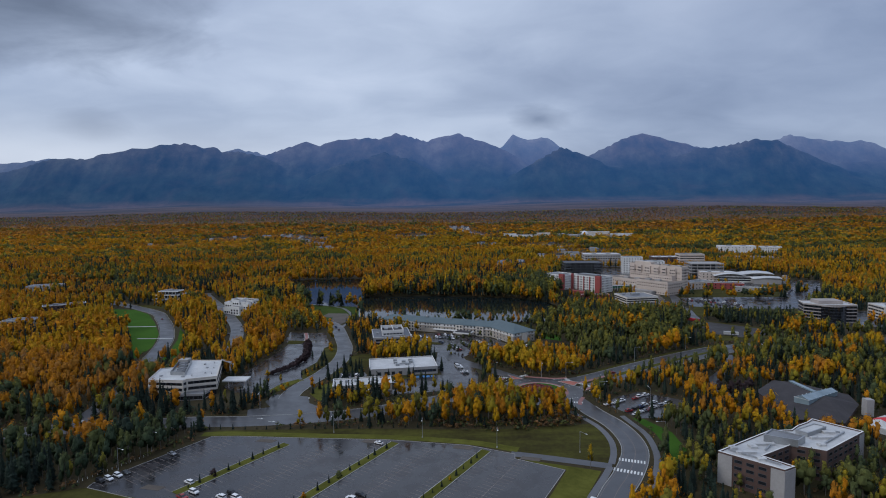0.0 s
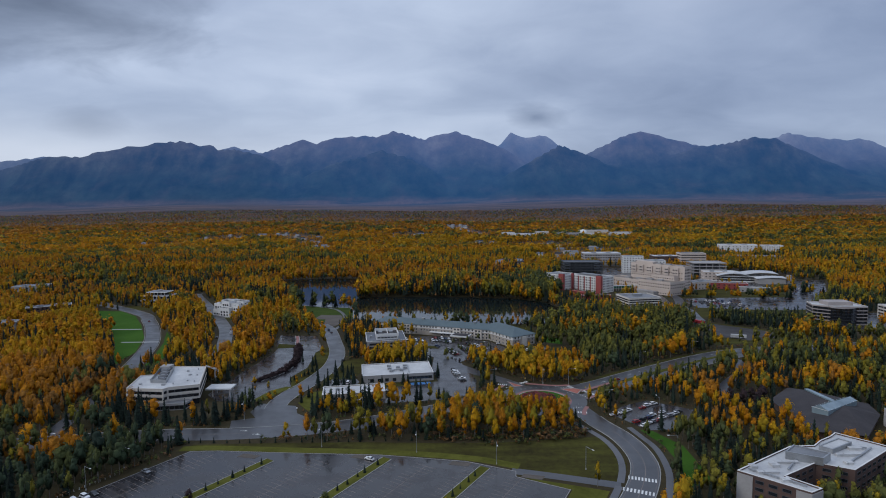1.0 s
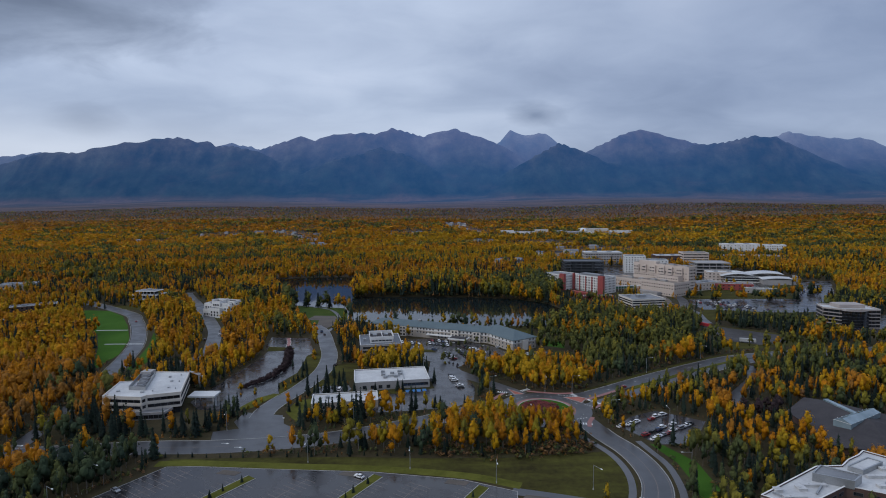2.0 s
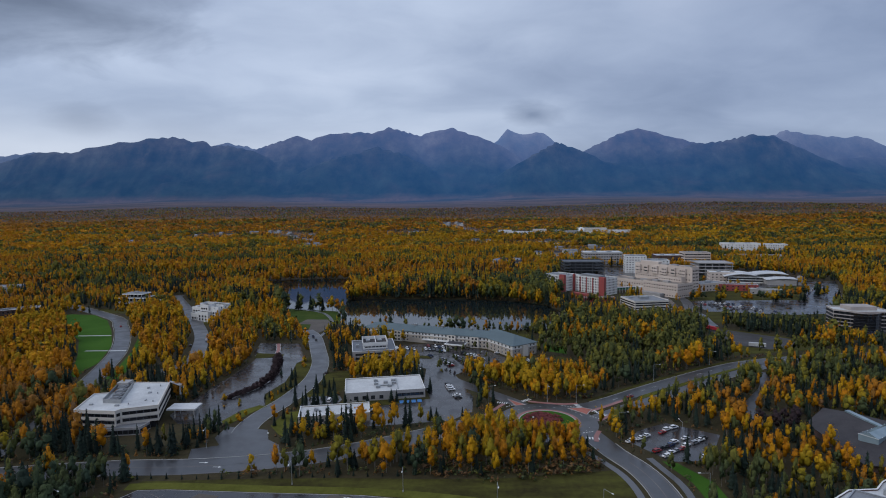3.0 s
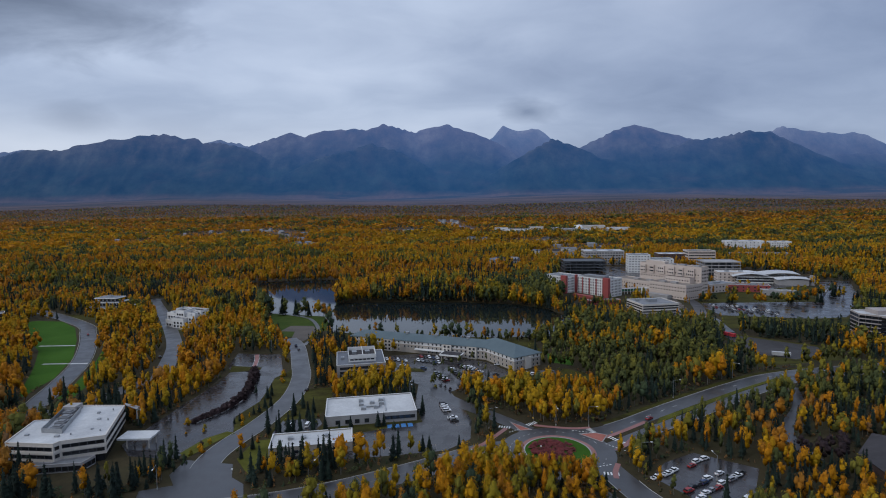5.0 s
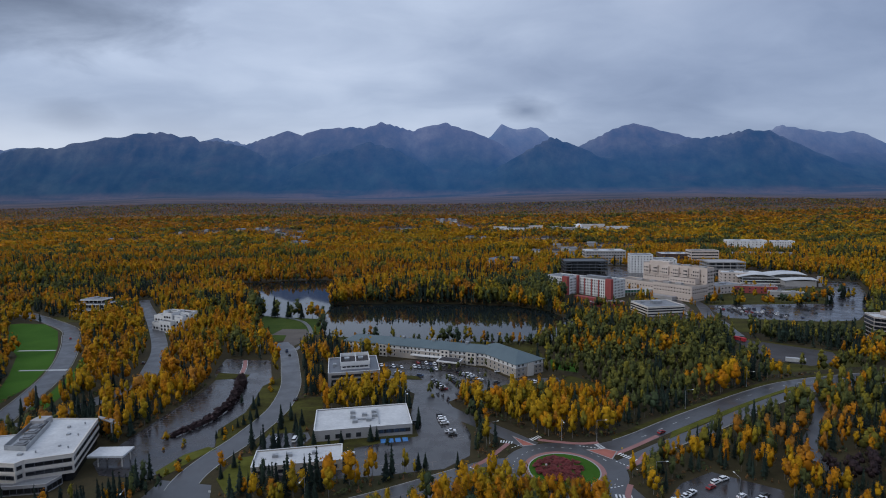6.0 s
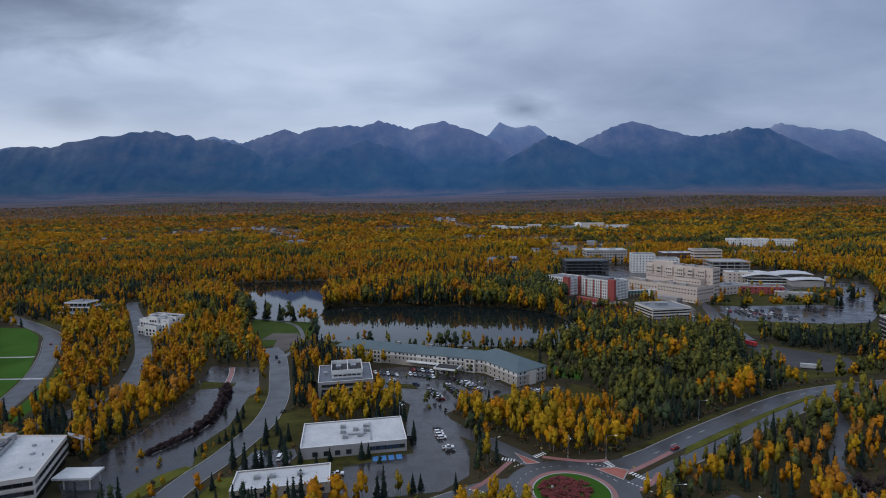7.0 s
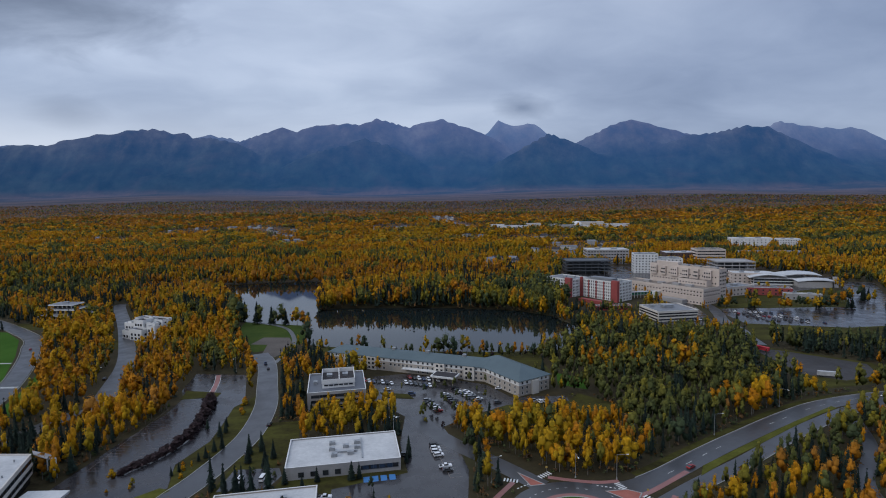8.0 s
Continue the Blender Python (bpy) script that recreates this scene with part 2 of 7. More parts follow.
def foliage(name, tint_of, stops=None):
    """Leaves: hue by the tree's tint, value by the leaf clump; they shade as parts of a round crown."""
    k = Mat(name, 0.7, 0.0, 0.14)
    c = k.ramp(tint_of(k), stops or FOLIAGE_STOPS)
    c = k.mix(1.0, c, k.ramp(k.geo.outputs["Random Per Island"], [(0.0, 0.72), (1.0, 1.25)]), "MULTIPLY")
    k.set("Base Color", c)
    a = k.n.new("ShaderNodeAttribute")
    a.attribute_name = "crown"
    w = k.n.new("ShaderNodeVectorTransform")
    w.vector_type, w.convert_from, w.convert_to = "NORMAL", "OBJECT", "WORLD"
    k.l.new(a.outputs["Vector"], w.inputs[0])
    k.l.new(w.outputs[0], k.b.inputs["Normal"])
    t = k.n.new("ShaderNodeBsdfTranslucent")
    k.l.new(c, t.inputs[0])
    m = k.n.new("ShaderNodeMixShader")
    m.inputs[0].default_value = 0.32
    k.l.new(k.b.outputs[0], m.inputs[1])
    k.l.new(t.outputs[0], m.inputs[2])
    k.l.new(m.outputs[0], k.n["Material Output"].inputs[0])
    return k.m


def tint_attr(k):
    a = k.n.new("ShaderNodeAttribute")
    a.attribute_name = "tint"
    return a.outputs["Fac"]


def tint_random(lo, hi):
    def f(k):
        o = k.n.new("ShaderNodeObjectInfo")
        r = k.n.new("ShaderNodeMapRange")
        r.inputs["To Min"].default_value, r.inputs["To Max"].default_value = lo, hi
        k.l.new(o.outputs["Random"], r.inputs["Value"])
        return r.outputs[0]
    return f


LEAVES = foliage("forest_leaves", tint_attr)
BIRCHLEAF = foliage("birch_leaves", tint_random(0.50, 0.82))
SPRUCELEAF = foliage("spruce_needles", tint_random(0.0, 0.22))
GREENLEAF = foliage("shrub_leaves", tint_random(0.26, 0.5))
PURPLELEAF = foliage("purple_hedge", lambda k: k.noise(0.4, 3), [(0.3, (0.030, 0.020, 0.022)), (0.7, (0.075, 0.048, 0.050))])


def ground_mat():
    """Forest floor and far woods; lighter brown on the far rise, partly haze painted into the colour."""
    k = Mat("forest_floor", 0.95, 0.0, 0.2)
    a, g = k.noise(0.02, 6, 0.65), k.noise(0.35, 5, 0.7)
    near = k.mix(0.45, k.ramp(a, [(0.3, (0.020, 0.018, 0.009)), (0.5, (0.042, 0.032, 0.014)), (0.7, (0.034, 0.038, 0.012))]), k.ramp(g, [(0.3, (0.015, 0.013, 0.008)), (0.7, (0.062, 0.046, 0.018))]))
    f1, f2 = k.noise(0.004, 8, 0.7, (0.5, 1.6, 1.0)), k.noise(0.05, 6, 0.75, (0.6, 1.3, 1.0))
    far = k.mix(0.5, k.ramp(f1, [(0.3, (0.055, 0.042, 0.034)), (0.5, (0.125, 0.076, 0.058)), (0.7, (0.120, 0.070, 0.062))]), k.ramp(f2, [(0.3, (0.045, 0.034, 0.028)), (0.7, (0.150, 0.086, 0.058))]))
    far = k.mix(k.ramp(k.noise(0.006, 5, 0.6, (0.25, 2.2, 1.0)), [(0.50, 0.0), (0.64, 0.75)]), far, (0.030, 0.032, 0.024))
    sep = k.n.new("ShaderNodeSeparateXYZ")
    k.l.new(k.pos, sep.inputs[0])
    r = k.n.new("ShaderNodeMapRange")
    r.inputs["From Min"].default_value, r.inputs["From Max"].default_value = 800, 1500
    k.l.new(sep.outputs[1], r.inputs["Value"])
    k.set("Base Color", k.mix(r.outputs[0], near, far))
    k.bump(g, 0.6, 0.4)
    return k.m


GROUND = ground_mat()


def mountain_mat():
    """Tundra and scrub slopes seen through many kilometres of blue air, which the far backdrop gives off itself."""
    k = Mat("far_mountain", 0.95, 0.0, 0.1)
    sep = k.n.new("ShaderNodeSeparateXYZ")
    k.l.new(k.pos, sep.inputs[0])

    def span(out, lo, hi):
        r = k.n.new("ShaderNodeMapRange")
        r.inputs["From Min"].default_value, r.inputs["From Max"].default_value = lo, hi
        k.l.new(out, r.inputs["Value"])
        return r.outputs[0]

    def plus(a, b, scale, off):
        m = k.n.new("ShaderNodeMath")
        m.operation = "MULTIPLY_ADD"
        k.l.new(b, m.inputs[0])
        m.inputs[1].default_value, m.inputs[2].default_value = scale, off
        s = k.n.new("ShaderNodeMath")
        s.operation = "ADD"
        s.use_clamp = True
        k.l.new(a, s.inputs[0])
        k.l.new(m.outputs[0], s.inputs[1])
        return s.outputs[0]

    patch, fleck = k.noise(0.006, 7, 0.65), k.noise(0.03, 6, 0.7)
    low = k.ramp(patch, [(0.35, (0.007, 0.014, 0.016)), (0.65, (0.026, 0.038, 0.034))])
    high = k.ramp(patch, [(0.35, (0.024, 0.026, 0.027)), (0.52, (0.078, 0.056, 0.046)), (0.68, (0.14, 0.112, 0.09))])
    slope = k.mix(plus(span(sep.outputs[2], 360, 760), k.noise(0.004, 5), 0.9, -0.45), low, high)
    plain = k.mix(0.5, k.ramp(k.noise(0.008, 7, 0.7, (0.4, 1.5, 1)), [(0.3, (0.042, 0.036, 0.034)), (0.5, (0.098, 0.062, 0.048)), (0.7, (0.080, 0.056, 0.048))]), k.ramp(fleck, [(0.3, (0.038, 0.030, 0.028)), (0.7, (0.115, 0.068, 0.050))]))
    plain = k.mix(k.ramp(k.noise(0.006, 5, 0.6, (0.25, 2.2, 1.0)), [(0.46, 0.0), (0.58, 0.85)]), plain, (0.022, 0.026, 0.024))
    k.set("Base Color", k.mix(plus(span(sep.outputs[2], 160, 215), k.noise(0.004, 6), 1.6, -0.8), plain, slope))
    k.bump(k.noise(0.008, 8, 0.6), 0.6, 22.0)
    # haze added as blue emission: stronger with depth, dimmer to the left
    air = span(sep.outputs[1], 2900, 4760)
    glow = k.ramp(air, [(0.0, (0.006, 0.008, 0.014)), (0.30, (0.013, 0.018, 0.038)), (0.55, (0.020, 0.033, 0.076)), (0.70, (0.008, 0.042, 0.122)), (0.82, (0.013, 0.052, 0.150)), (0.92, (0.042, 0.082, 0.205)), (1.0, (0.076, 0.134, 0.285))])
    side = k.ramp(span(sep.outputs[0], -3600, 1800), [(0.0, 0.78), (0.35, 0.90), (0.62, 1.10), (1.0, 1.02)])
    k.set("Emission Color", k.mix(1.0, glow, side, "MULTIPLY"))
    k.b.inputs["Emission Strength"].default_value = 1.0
    return k.m


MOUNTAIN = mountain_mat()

# ---- shape helpers ----


def part(name, bm, mat, parent, label=""):
    """Links a bmesh as one mesh object under a thing or a part."""
    me = bpy.data.meshes.new(name)
    bmesh.ops.recalc_face_normals(bm, faces=bm.faces)
    bm.to_mesh(me)
    bm.free()
    me.materials.append(mat)
    ob = new(name, me)
    ob.parent = parent
    return tagged(ob, label) if label else ob


def piece(name, me, parent, m=None):
    """An object of its own on a shared mesh."""
    ob = new(name, me)
    ob.parent = parent
    if m is not None:
        ob.matrix_basis = m
    return ob


def thing(name, m, label, category, group="", kind=""):
    ob = new(name)
    ob.empty_display_size = 0.5
    ob.matrix_basis = m
    return tagged(ob, label, category, group, kind)


def box(bm, x0, x1, y0, y1, z0, z1):
    v = [bm.verts.new((x, y, z)) for z in (z0, z1) for x, y in ((x0, y0), (x1, y0), (x1, y1), (x0, y1))]
    for f in ((3, 2, 1, 0), (4, 5, 6, 7), (0, 1, 5, 4), (1, 2, 6, 5), (2, 3, 7, 6), (3, 0, 4, 7)):
        bm.faces.new([v[i] for i in f])
    return v


def boxes(*rows):
    bm = bmesh.new()
    for r in rows:
        box(bm, *r)
    return bm


def prism(bm, pts, z0, z1):
    a = [bm.verts.new((x, y, z0)) for x, y in pts]
    b = [bm.verts.new((x, y, z1)) for x, y in pts]
    n = len(pts)
    bm.faces.new(a[::-1])
    bm.faces.new(b)
    for i in range(n):
        bm.faces.new((a[i], a[(i + 1) % n], b[(i + 1) % n], b[i]))
    return bm


def tube(bm, x, y, z0, z1, r0, r1, n=8):
    a = [bm.verts.new((x + r0 * math.cos(2 * math.pi * i / n), y + r0 * math.sin(2 * math.pi * i / n), z0)) for i in range(n)]
    b = [bm.verts.new((x + r1 * math.cos(2 * math.pi * i / n), y + r1 * math.sin(2 * math.pi * i / n), z1)) for i in range(n)]
    for i in range(n):
        bm.faces.new((a[i], a[(i + 1) % n], b[(i + 1) % n], b[i]))
    bm.faces.new(b)
    bm.faces.new(a[::-1])
    return bm


def ccw(pts):
    s = sum(a[0] * b[1] - b[0] * a[1] for a, b in zip(pts, pts[1:] + pts[:1]))
    return list(pts) if s > 0 else list(pts)[::-1]


def inset(pts, d):
    """The polygon (counter-clockwise) moved inwards by d."""
    out, n = [], len(pts)
    for i in range(n):
        p, q, r = Vector(pts[i - 1]), Vector(pts[i]), Vector(pts[(i + 1) % n])
        a, b = (q - p).normalized(), (r - q).normalized()
        na, nb = Vector((-a.y, a.x)), Vector((-b.y, b.x))
        m = (na + nb).normalized()
        out.append(tuple(q + m * d / max(0.35, m.dot(na))))
    return out


def ring(pts, d, z0, z1):
    """A wall of thickness d round a polygon."""
    bm = bmesh.new()
    o, i = pts, inset(pts, d)
    n = len(pts)
    vo = [[bm.verts.new((x, y, z)) for x, y in o] for z in (z0, z1)]
    vi = [[bm.verts.new((x, y, z)) for x, y in i] for z in (z0, z1)]
    for k in range(n):
        j = (k + 1) % n
        bm.faces.new((vo[0][k], vo[0][j], vo[1][j], vo[1][k]))
        bm.faces.new((vi[0][j], vi[0][k], vi[1][k], vi[1][j]))
        bm.faces.new((vo[1][k], vo[1][j], vi[1][j], vi[1][k]))
        bm.faces.new((vo[0][j], vo[0][k], vi[0][k], vi[0][j]))
    return bm


def smooth_line(pts, step=4.0):
    """A curve through the points, in even steps."""
    p = [Vector(q) for q in pts]
    p = [p[0] * 2 - p[1]] + p + [p[-1] * 2 - p[-2]]
    out = []
    for i in range(1, len(p) - 2):
        k = max(2, int((p[i + 1] - p[i]).length / step))
        for j in range(k):
            t = j / k
            out.append(0.5 * (2 * p[i] + (p[i + 1] - p[i - 1]) * t + (2 * p[i - 1] - 5 * p[i] + 4 * p[i + 1] - p[i + 2]) * t * t + (3 * p[i] - p[i - 1] - 3 * p[i + 1] + p[i + 2]) * t ** 3))
    return out + [p[-2]]


def sideways(line, d):
    """A line moved to its left by d."""
    out = []
    for i, q in enumerate(line):
        t = (line[min(i + 1, len(line) - 1)] - line[max(i - 1, 0)]).normalized()
        out.append(q + Vector((-t.y, t.x)) * d)
    return out


def strip(bm, left, right, z0, z1):
    """A slab between two lines."""
    rows = []
    for l, r in zip(left, right):
        rows.append([bm.verts.new((l.x, l.y, z1)), bm.verts.new((r.x, r.y, z1)), bm.verts.new((r.x, r.y, z0)), bm.verts.new((l.x, l.y, z0))])
    for a, b in zip(rows, rows[1:]):
        for i in range(4):
            bm.faces.new((a[i], a[(i + 1) % 4], b[(i + 1) % 4], b[i]))
    bm.faces.new(rows[0][::-1])
    bm.faces.new(rows[-1])
    return bm


# ---- the plan: what is kept clear of trees ----
GX, GY, GN, GM, GS = -1200.0, 100.0, 1200, 1220, 2.0
clear = np.zeros((GM, GN), bool)
gx, gy = np.meshgrid(GX + GS * (np.arange(GN) + 0.5), GY + GS * (np.arange(GM) + 0.5))


def clear_poly(pts, margin=0.0):
    n = len(pts)
    ins = np.zeros(gx.shape, bool)
    for i in range(n):
        (x0, y0), (x1, y1) = pts[i], pts[(i + 1) % n]
        if y0 != y1:
            ins ^= ((y0 > gy) != (y1 > gy)) & (gx < (x1 - x0) * (gy - y0) / (y1 - y0) + x0)
    clear[ins] = True
    if margin:
        clear_line([Vector(p) for p in pts] + [Vector(pts[0])], margin)


def clear_line(line, d):
    for a, b in zip(line, line[1:]):
        i0, i1 = int((min(a.x, b.x) - d - GX) / GS), int((max(a.x, b.x) + d - GX) / GS) + 2
        j0, j1 = int((min(a.y, b.y) - d - GY) / GS), int((max(a.y, b.y) + d - GY) / GS) + 2
        i0, j0 = max(0, i0), max(0, j0)
        X, Y = gx[j0:j1, i0:i1], gy[j0:j1, i0:i1]
        if not X.size:
            continue
        ab = b - a
        t = np.clip(((X - a.x) * ab.x + (Y - a.y) * ab.y) / max(ab.length_squared, 1e-6), 0, 1)
        clear[j0:j1, i0:i1] |= (X - a.x - t * ab.x) ** 2 + (Y - a.y - t * ab.y) ** 2 < d * d


def rise(x, y):
    """Height of the ground: flat by the lake, climbing to the foot of the mountains."""
    u = np.clip((y - 1500.0) / 2750.0, 0, None)
    knoll = 9.0 * np.exp(-((x - 10.0) / 120.0) ** 2 - ((y - 790.0) / 42.0) ** 2)
    return 168.0 * u ** 1.55 + 14.0 * u * np.sin(x * 0.0021 + y * 0.0013) * np.clip(u * 2, 0, 1) + knoll


LAKE = [(-170, 690), (-150, 680), (-109, 668), (-104, 645), (-95, 606), (-60, 586), (0, 572), (60, 566), (110, 575), (136, 600), (130, 640), (119, 684), (88, 714), (28, 733), (-32, 741), (-92, 739), (-113, 727), (-119, 765), (-124, 830), (-140, 925), (-160, 937), (-225, 929), (-290, 914), (-272, 850), (-236, 800), (-206, 760), (-186, 715)]


def lake_depth(x, y):
    """True inside the lake."""
    ins = np.zeros(np.shape(x), bool)
    n = len(LAKE)
    for i in range(n):
        (x0, y0), (x1, y1) = LAKE[i], LAKE[(i + 1) % n]
        if y0 != y1:
            ins ^= ((y0 > y) != (y1 > y)) & (x < (x1 - x0) * (y - y0) / (y1 - y0) + x0)
    return ins


def sheet(name, xs, ys, height, mat, label, category):
    """One height field over the lines xs and ys."""
    X, Y = np.meshgrid(xs, ys)
    Z = height(X, Y)
    v = np.stack([X, Y, Z], -1).reshape(-1, 3)
    nx, ny = len(xs), len(ys)
    i = (np.arange(ny - 1)[:, None] * nx + np.arange(nx - 1)[None, :]).reshape(-1)
    f = np.stack([i, i + 1, i + nx + 1, i + nx], -1)
    me = bpy.data.meshes.new(name)
    me.from_pydata(v.tolist(), [], f.tolist())
    me.materials.append(mat)
    me.polygons.foreach_set("use_smooth", np.ones(len(f), bool))
    return tagged(new(name, me), label, category, kind="structure")


def ground_height(X, Y):
    wet = lake_depth(X, Y)
    for dx, dy in ((5, 0), (-5, 0), (0, 5), (0, -5)):
        wet |= lake_depth(X + dx, Y + dy)
    return rise(X, Y) - 5.0 * wet


near_x, near_y = np.arange(-460, 461, 7.0), np.arange(160, 960, 7.0)
xs = np.concatenate([np.linspace(-6500, -470, 60), near_x, np.linspace(470, 6500, 60)])
ys = np.concatenate([np.linspace(-1500, 150, 12), near_y, np.linspace(968, 1500, 18), np.linspace(1540, 4420, 110)])
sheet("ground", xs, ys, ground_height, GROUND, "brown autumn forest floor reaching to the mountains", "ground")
bm = prism(bmesh.new(), inset(ccw(LAKE), -6.0), -4.5, -0.45)
tagged(part("water", bm, WATER, None), "still dark lake water mirroring trees and sky", "lake", kind="structure")
clear_poly(LAKE, 0.5)

# ---- mountains: ridge after ridge, each a line of summits and saddles (x, height) at its depth ----
RANGES = [
    (4735, 330, [(-4400, 520), (-3519, 583), (-3404, 597), (-3330, 580), (-2500, 500), (-2000, 600), (-1800, 665), (-1696, 637), (-1618, 631), (-1450, 560), (-300, 480), (300, 540), (446, 624), (540, 722), (568, 750), (600, 733), (694, 700), (770, 712), (806, 730), (866, 722), (974, 641), (1250, 540), (2500, 560), (2817, 683), (2887, 721), (3055, 681), (3332, 655), (3404, 645), (3518, 664), (3649, 615), (3797, 547), (4400, 440)]),
    (4610, 430, [(-2100, 400), (-1489, 598), (-1154, 693), (-1043, 660), (-884, 710), (-582, 718), (-547, 706), (-415, 754), (-303, 731), (-164, 685), (-59, 728), (99, 749), (203, 711), (411, 642), (615, 532), (760, 440), (1072, 491), (1200, 562), (1445, 682), (1614, 734), (1835, 675), (2084, 611), (2300, 560), (2700, 470)]),
    (4470, 330, [(-4400, 380), (-3560, 470), (-3320, 530), (-3180, 562), (-3050, 568), (-2878, 561), (-2767, 611), (-2734, 598), (-2532, 651), (-2439, 633), (-2282, 670), (-2087, 683), (-1964, 646), (-1881, 653), (-1810, 614), (-1650, 604), (-1482, 567), (-1354, 509), (-1189, 399), (-994, 209), (400, 150), (1500, 300), (1800, 500), (2019, 587), (2277, 611), (2432, 649), (2620, 645), (2798, 567), (2972, 489), (3207, 390), (3591, 320), (4400, 260)]),
    (4385, 240, [(-1600, 150), (-1180, 330), (-1006, 423), (-841, 488), (-655, 528), (-491, 582), (-274, 516), (-100, 420), (60, 310), (300, 260), (420, 330), (524, 392), (693, 488), (909, 602), (1127, 526), (1280, 448), (1675, 370), (2200, 270), (2600, 180)]),
    (4290, 150, [(-2700, 160), (-2200, 300), (-1900, 330), (-1600, 280), (-1250, 200), (-700, 240), (-420, 320), (-150, 270), (150, 190), (600, 190), (760, 270), (1000, 290), (1500, 310), (1900, 260), (2500, 290), (2900, 270), (3600, 200)]),
]


def fractal(x, y, scale, octaves):
    f = np.vectorize(lambda a, b: noise.fractal((a / scale, b / scale, 3.7), 0.9, 2.1, octaves), otypes=[float])
    return f(x, y)


def mountain_height(X, Y):
    """The highest of the ranges at each place; each falls towards the valley in gullied spurs."""
    base = rise(X, Y) + np.clip((Y - 3000) / 200.0, -3, 1.5)
    n1, n2, n3 = fractal(X, Y * 0.7, 420.0, 5), fractal(X + 900, Y, 130.0, 4), np.abs(fractal(X, Y + 400, 60.0, 3))
    z = base
    for k, (depth, reach, line) in enumerate(RANGES):
        px, ph = zip(*line)
        bend = depth + 22 * np.sin(X / 310.0 + k) + 14 * np.sin(X / 127.0 + 2 * k)
        s = (bend - Y) / reach
        warp = 70 * n1 * np.clip(s, 0, 1)
        top = np.interp(X + warp, px, ph) + 4.0 * n2 + 3.0 * n3
        down = np.clip(s, 0, 1)
        gully = np.abs(fractal(X + 1700.0 * k + 1.2 * warp, Y * 0.45, 210.0, 3))
        fall = (1 - down) ** 1.25 * (1 - (0.17 * gully + 0.07 * np.abs(n2)) * 4 * down * (1 - down))
        zk = base + (top - base) * fall
        z = np.maximum(z, np.where(s < 0, base + (top - base) * np.clip(1 + s * 3.5, 0, 1), zk))
    return np.where(Y > 4760, z - (Y - 4760) * 1.5, z)


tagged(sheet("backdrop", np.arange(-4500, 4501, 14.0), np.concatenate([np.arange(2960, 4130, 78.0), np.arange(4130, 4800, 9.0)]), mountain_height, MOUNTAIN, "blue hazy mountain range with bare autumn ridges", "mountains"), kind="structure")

# ---- roads, lots and paths ----


def road(name, pts, width, z, mat, label, category="road", margin=3.0, step=4.0):
    line = smooth_line(pts, step)
    ob = part(name, strip(bmesh.new(), sideways(line, width / 2), sideways(line, -width / 2), -0.4, z), mat, None)
    clear_line(line, width / 2 + margin)
    tagged(ob, label, category, kind="structure")
    return line


def area(name, pts, z, mat, label, category, margin=2.0, z0=-0.4):
    ob = part(name, prism(bmesh.new(), ccw(pts), z0, z), mat, None)
    clear_poly(pts, margin)
    return tagged(ob, label, category, kind="structure")


def kerb(line, w=0.3, h=0.16):
    ob = part("kerb", strip(bmesh.new(), sideways(line, w / 2), sideways(line, -w / 2), -0.2, h), KERB, None)
    tagged(ob, "pale concrete kerb along the asphalt", "kerb", kind="structure")


def dashes(line, z, mat, w=0.15, dash=3.0, gap=6.0, name="lane_marking", label="worn white lane line painted on the road"):
    """A broken or (gap 0) whole painted line."""
    bm = bmesh.new()
    run = 0.0
    for a, b in zip(line, line[1:]):
        d = (b - a).length
        if gap == 0 or (run % (dash + gap)) < dash:
            t = (b - a).normalized()
            s = Vector((-t.y, t.x)) * w / 2
            q = [bm.verts.new((p.x, p.y, z)) for p in (a + s, a - s, b - s, b + s)]
            bm.faces.new(q)
        run += d
    tagged(part(name, bm, mat, None), label, "road marking", kind="structure")


def crosswalk(a, b, n, long, z, group="zebra crossing bars"):
    """Bars laid side by side from a to b, each long metres along the road."""
    a, b = Vector(a), Vector(b)
    d = b - a
    ang = math.degrees(math.atan2(d.y, d.x))
    w = d.length / n * 0.52
    th = thing("crosswalk", pose(a.x, a.y, z, 0, 0, ang), "white zebra crossing bars painted on the wet road", "crosswalk", kind="structure")
    me = bpy.data.meshes.new("bar")
    prism(bm := bmesh.new(), [(0, -long / 2), (w, -long / 2), (w, long / 2), (0, long / 2)], 0, 0.012)
    bm.to_mesh(me)
    bm.free()
    me.materials.append(PAINT)
    for i in range(n):
        piece("bar", me, th, pose(d.length * i / n, 0, 0))


V2 = Vector
# drive from the south to the roundabout
south = road("road", [(-66, -70), (-40, 0), (-14, 60), (10, 110), (40, 165), (66.5, 215), (78, 233.5), (86.7, 250), (91, 263.5), (91.6, 278.7), (89, 294), (83.5, 308.3), (80, 321.7), (76.5, 336)], 12.0, 0.05, ROAD, "curving wet asphalt drive with a centre line")
dashes(south[:-8], 0.056, FADED, 0.22, 3, 0)
dashes(sideways(south, 5.2)[8:-6], 0.056, FADED, 0.16, 3, 0)
dashes(sideways(south, -5.2)[8:-6], 0.056, FADED, 0.16, 3, 0)
kerb(sideways(south, -6.15)[:-4])
kerb(sideways(south, 6.15)[34:-3])
road("pavement", [(84, 222), (93.3, 240), (99.2, 257), (101.8, 277), (99.5, 292), (97.5, 303)], 3.0, 0.08, PATHWAY, "curved asphalt footpath beside the drive", "footpath", 1.5)
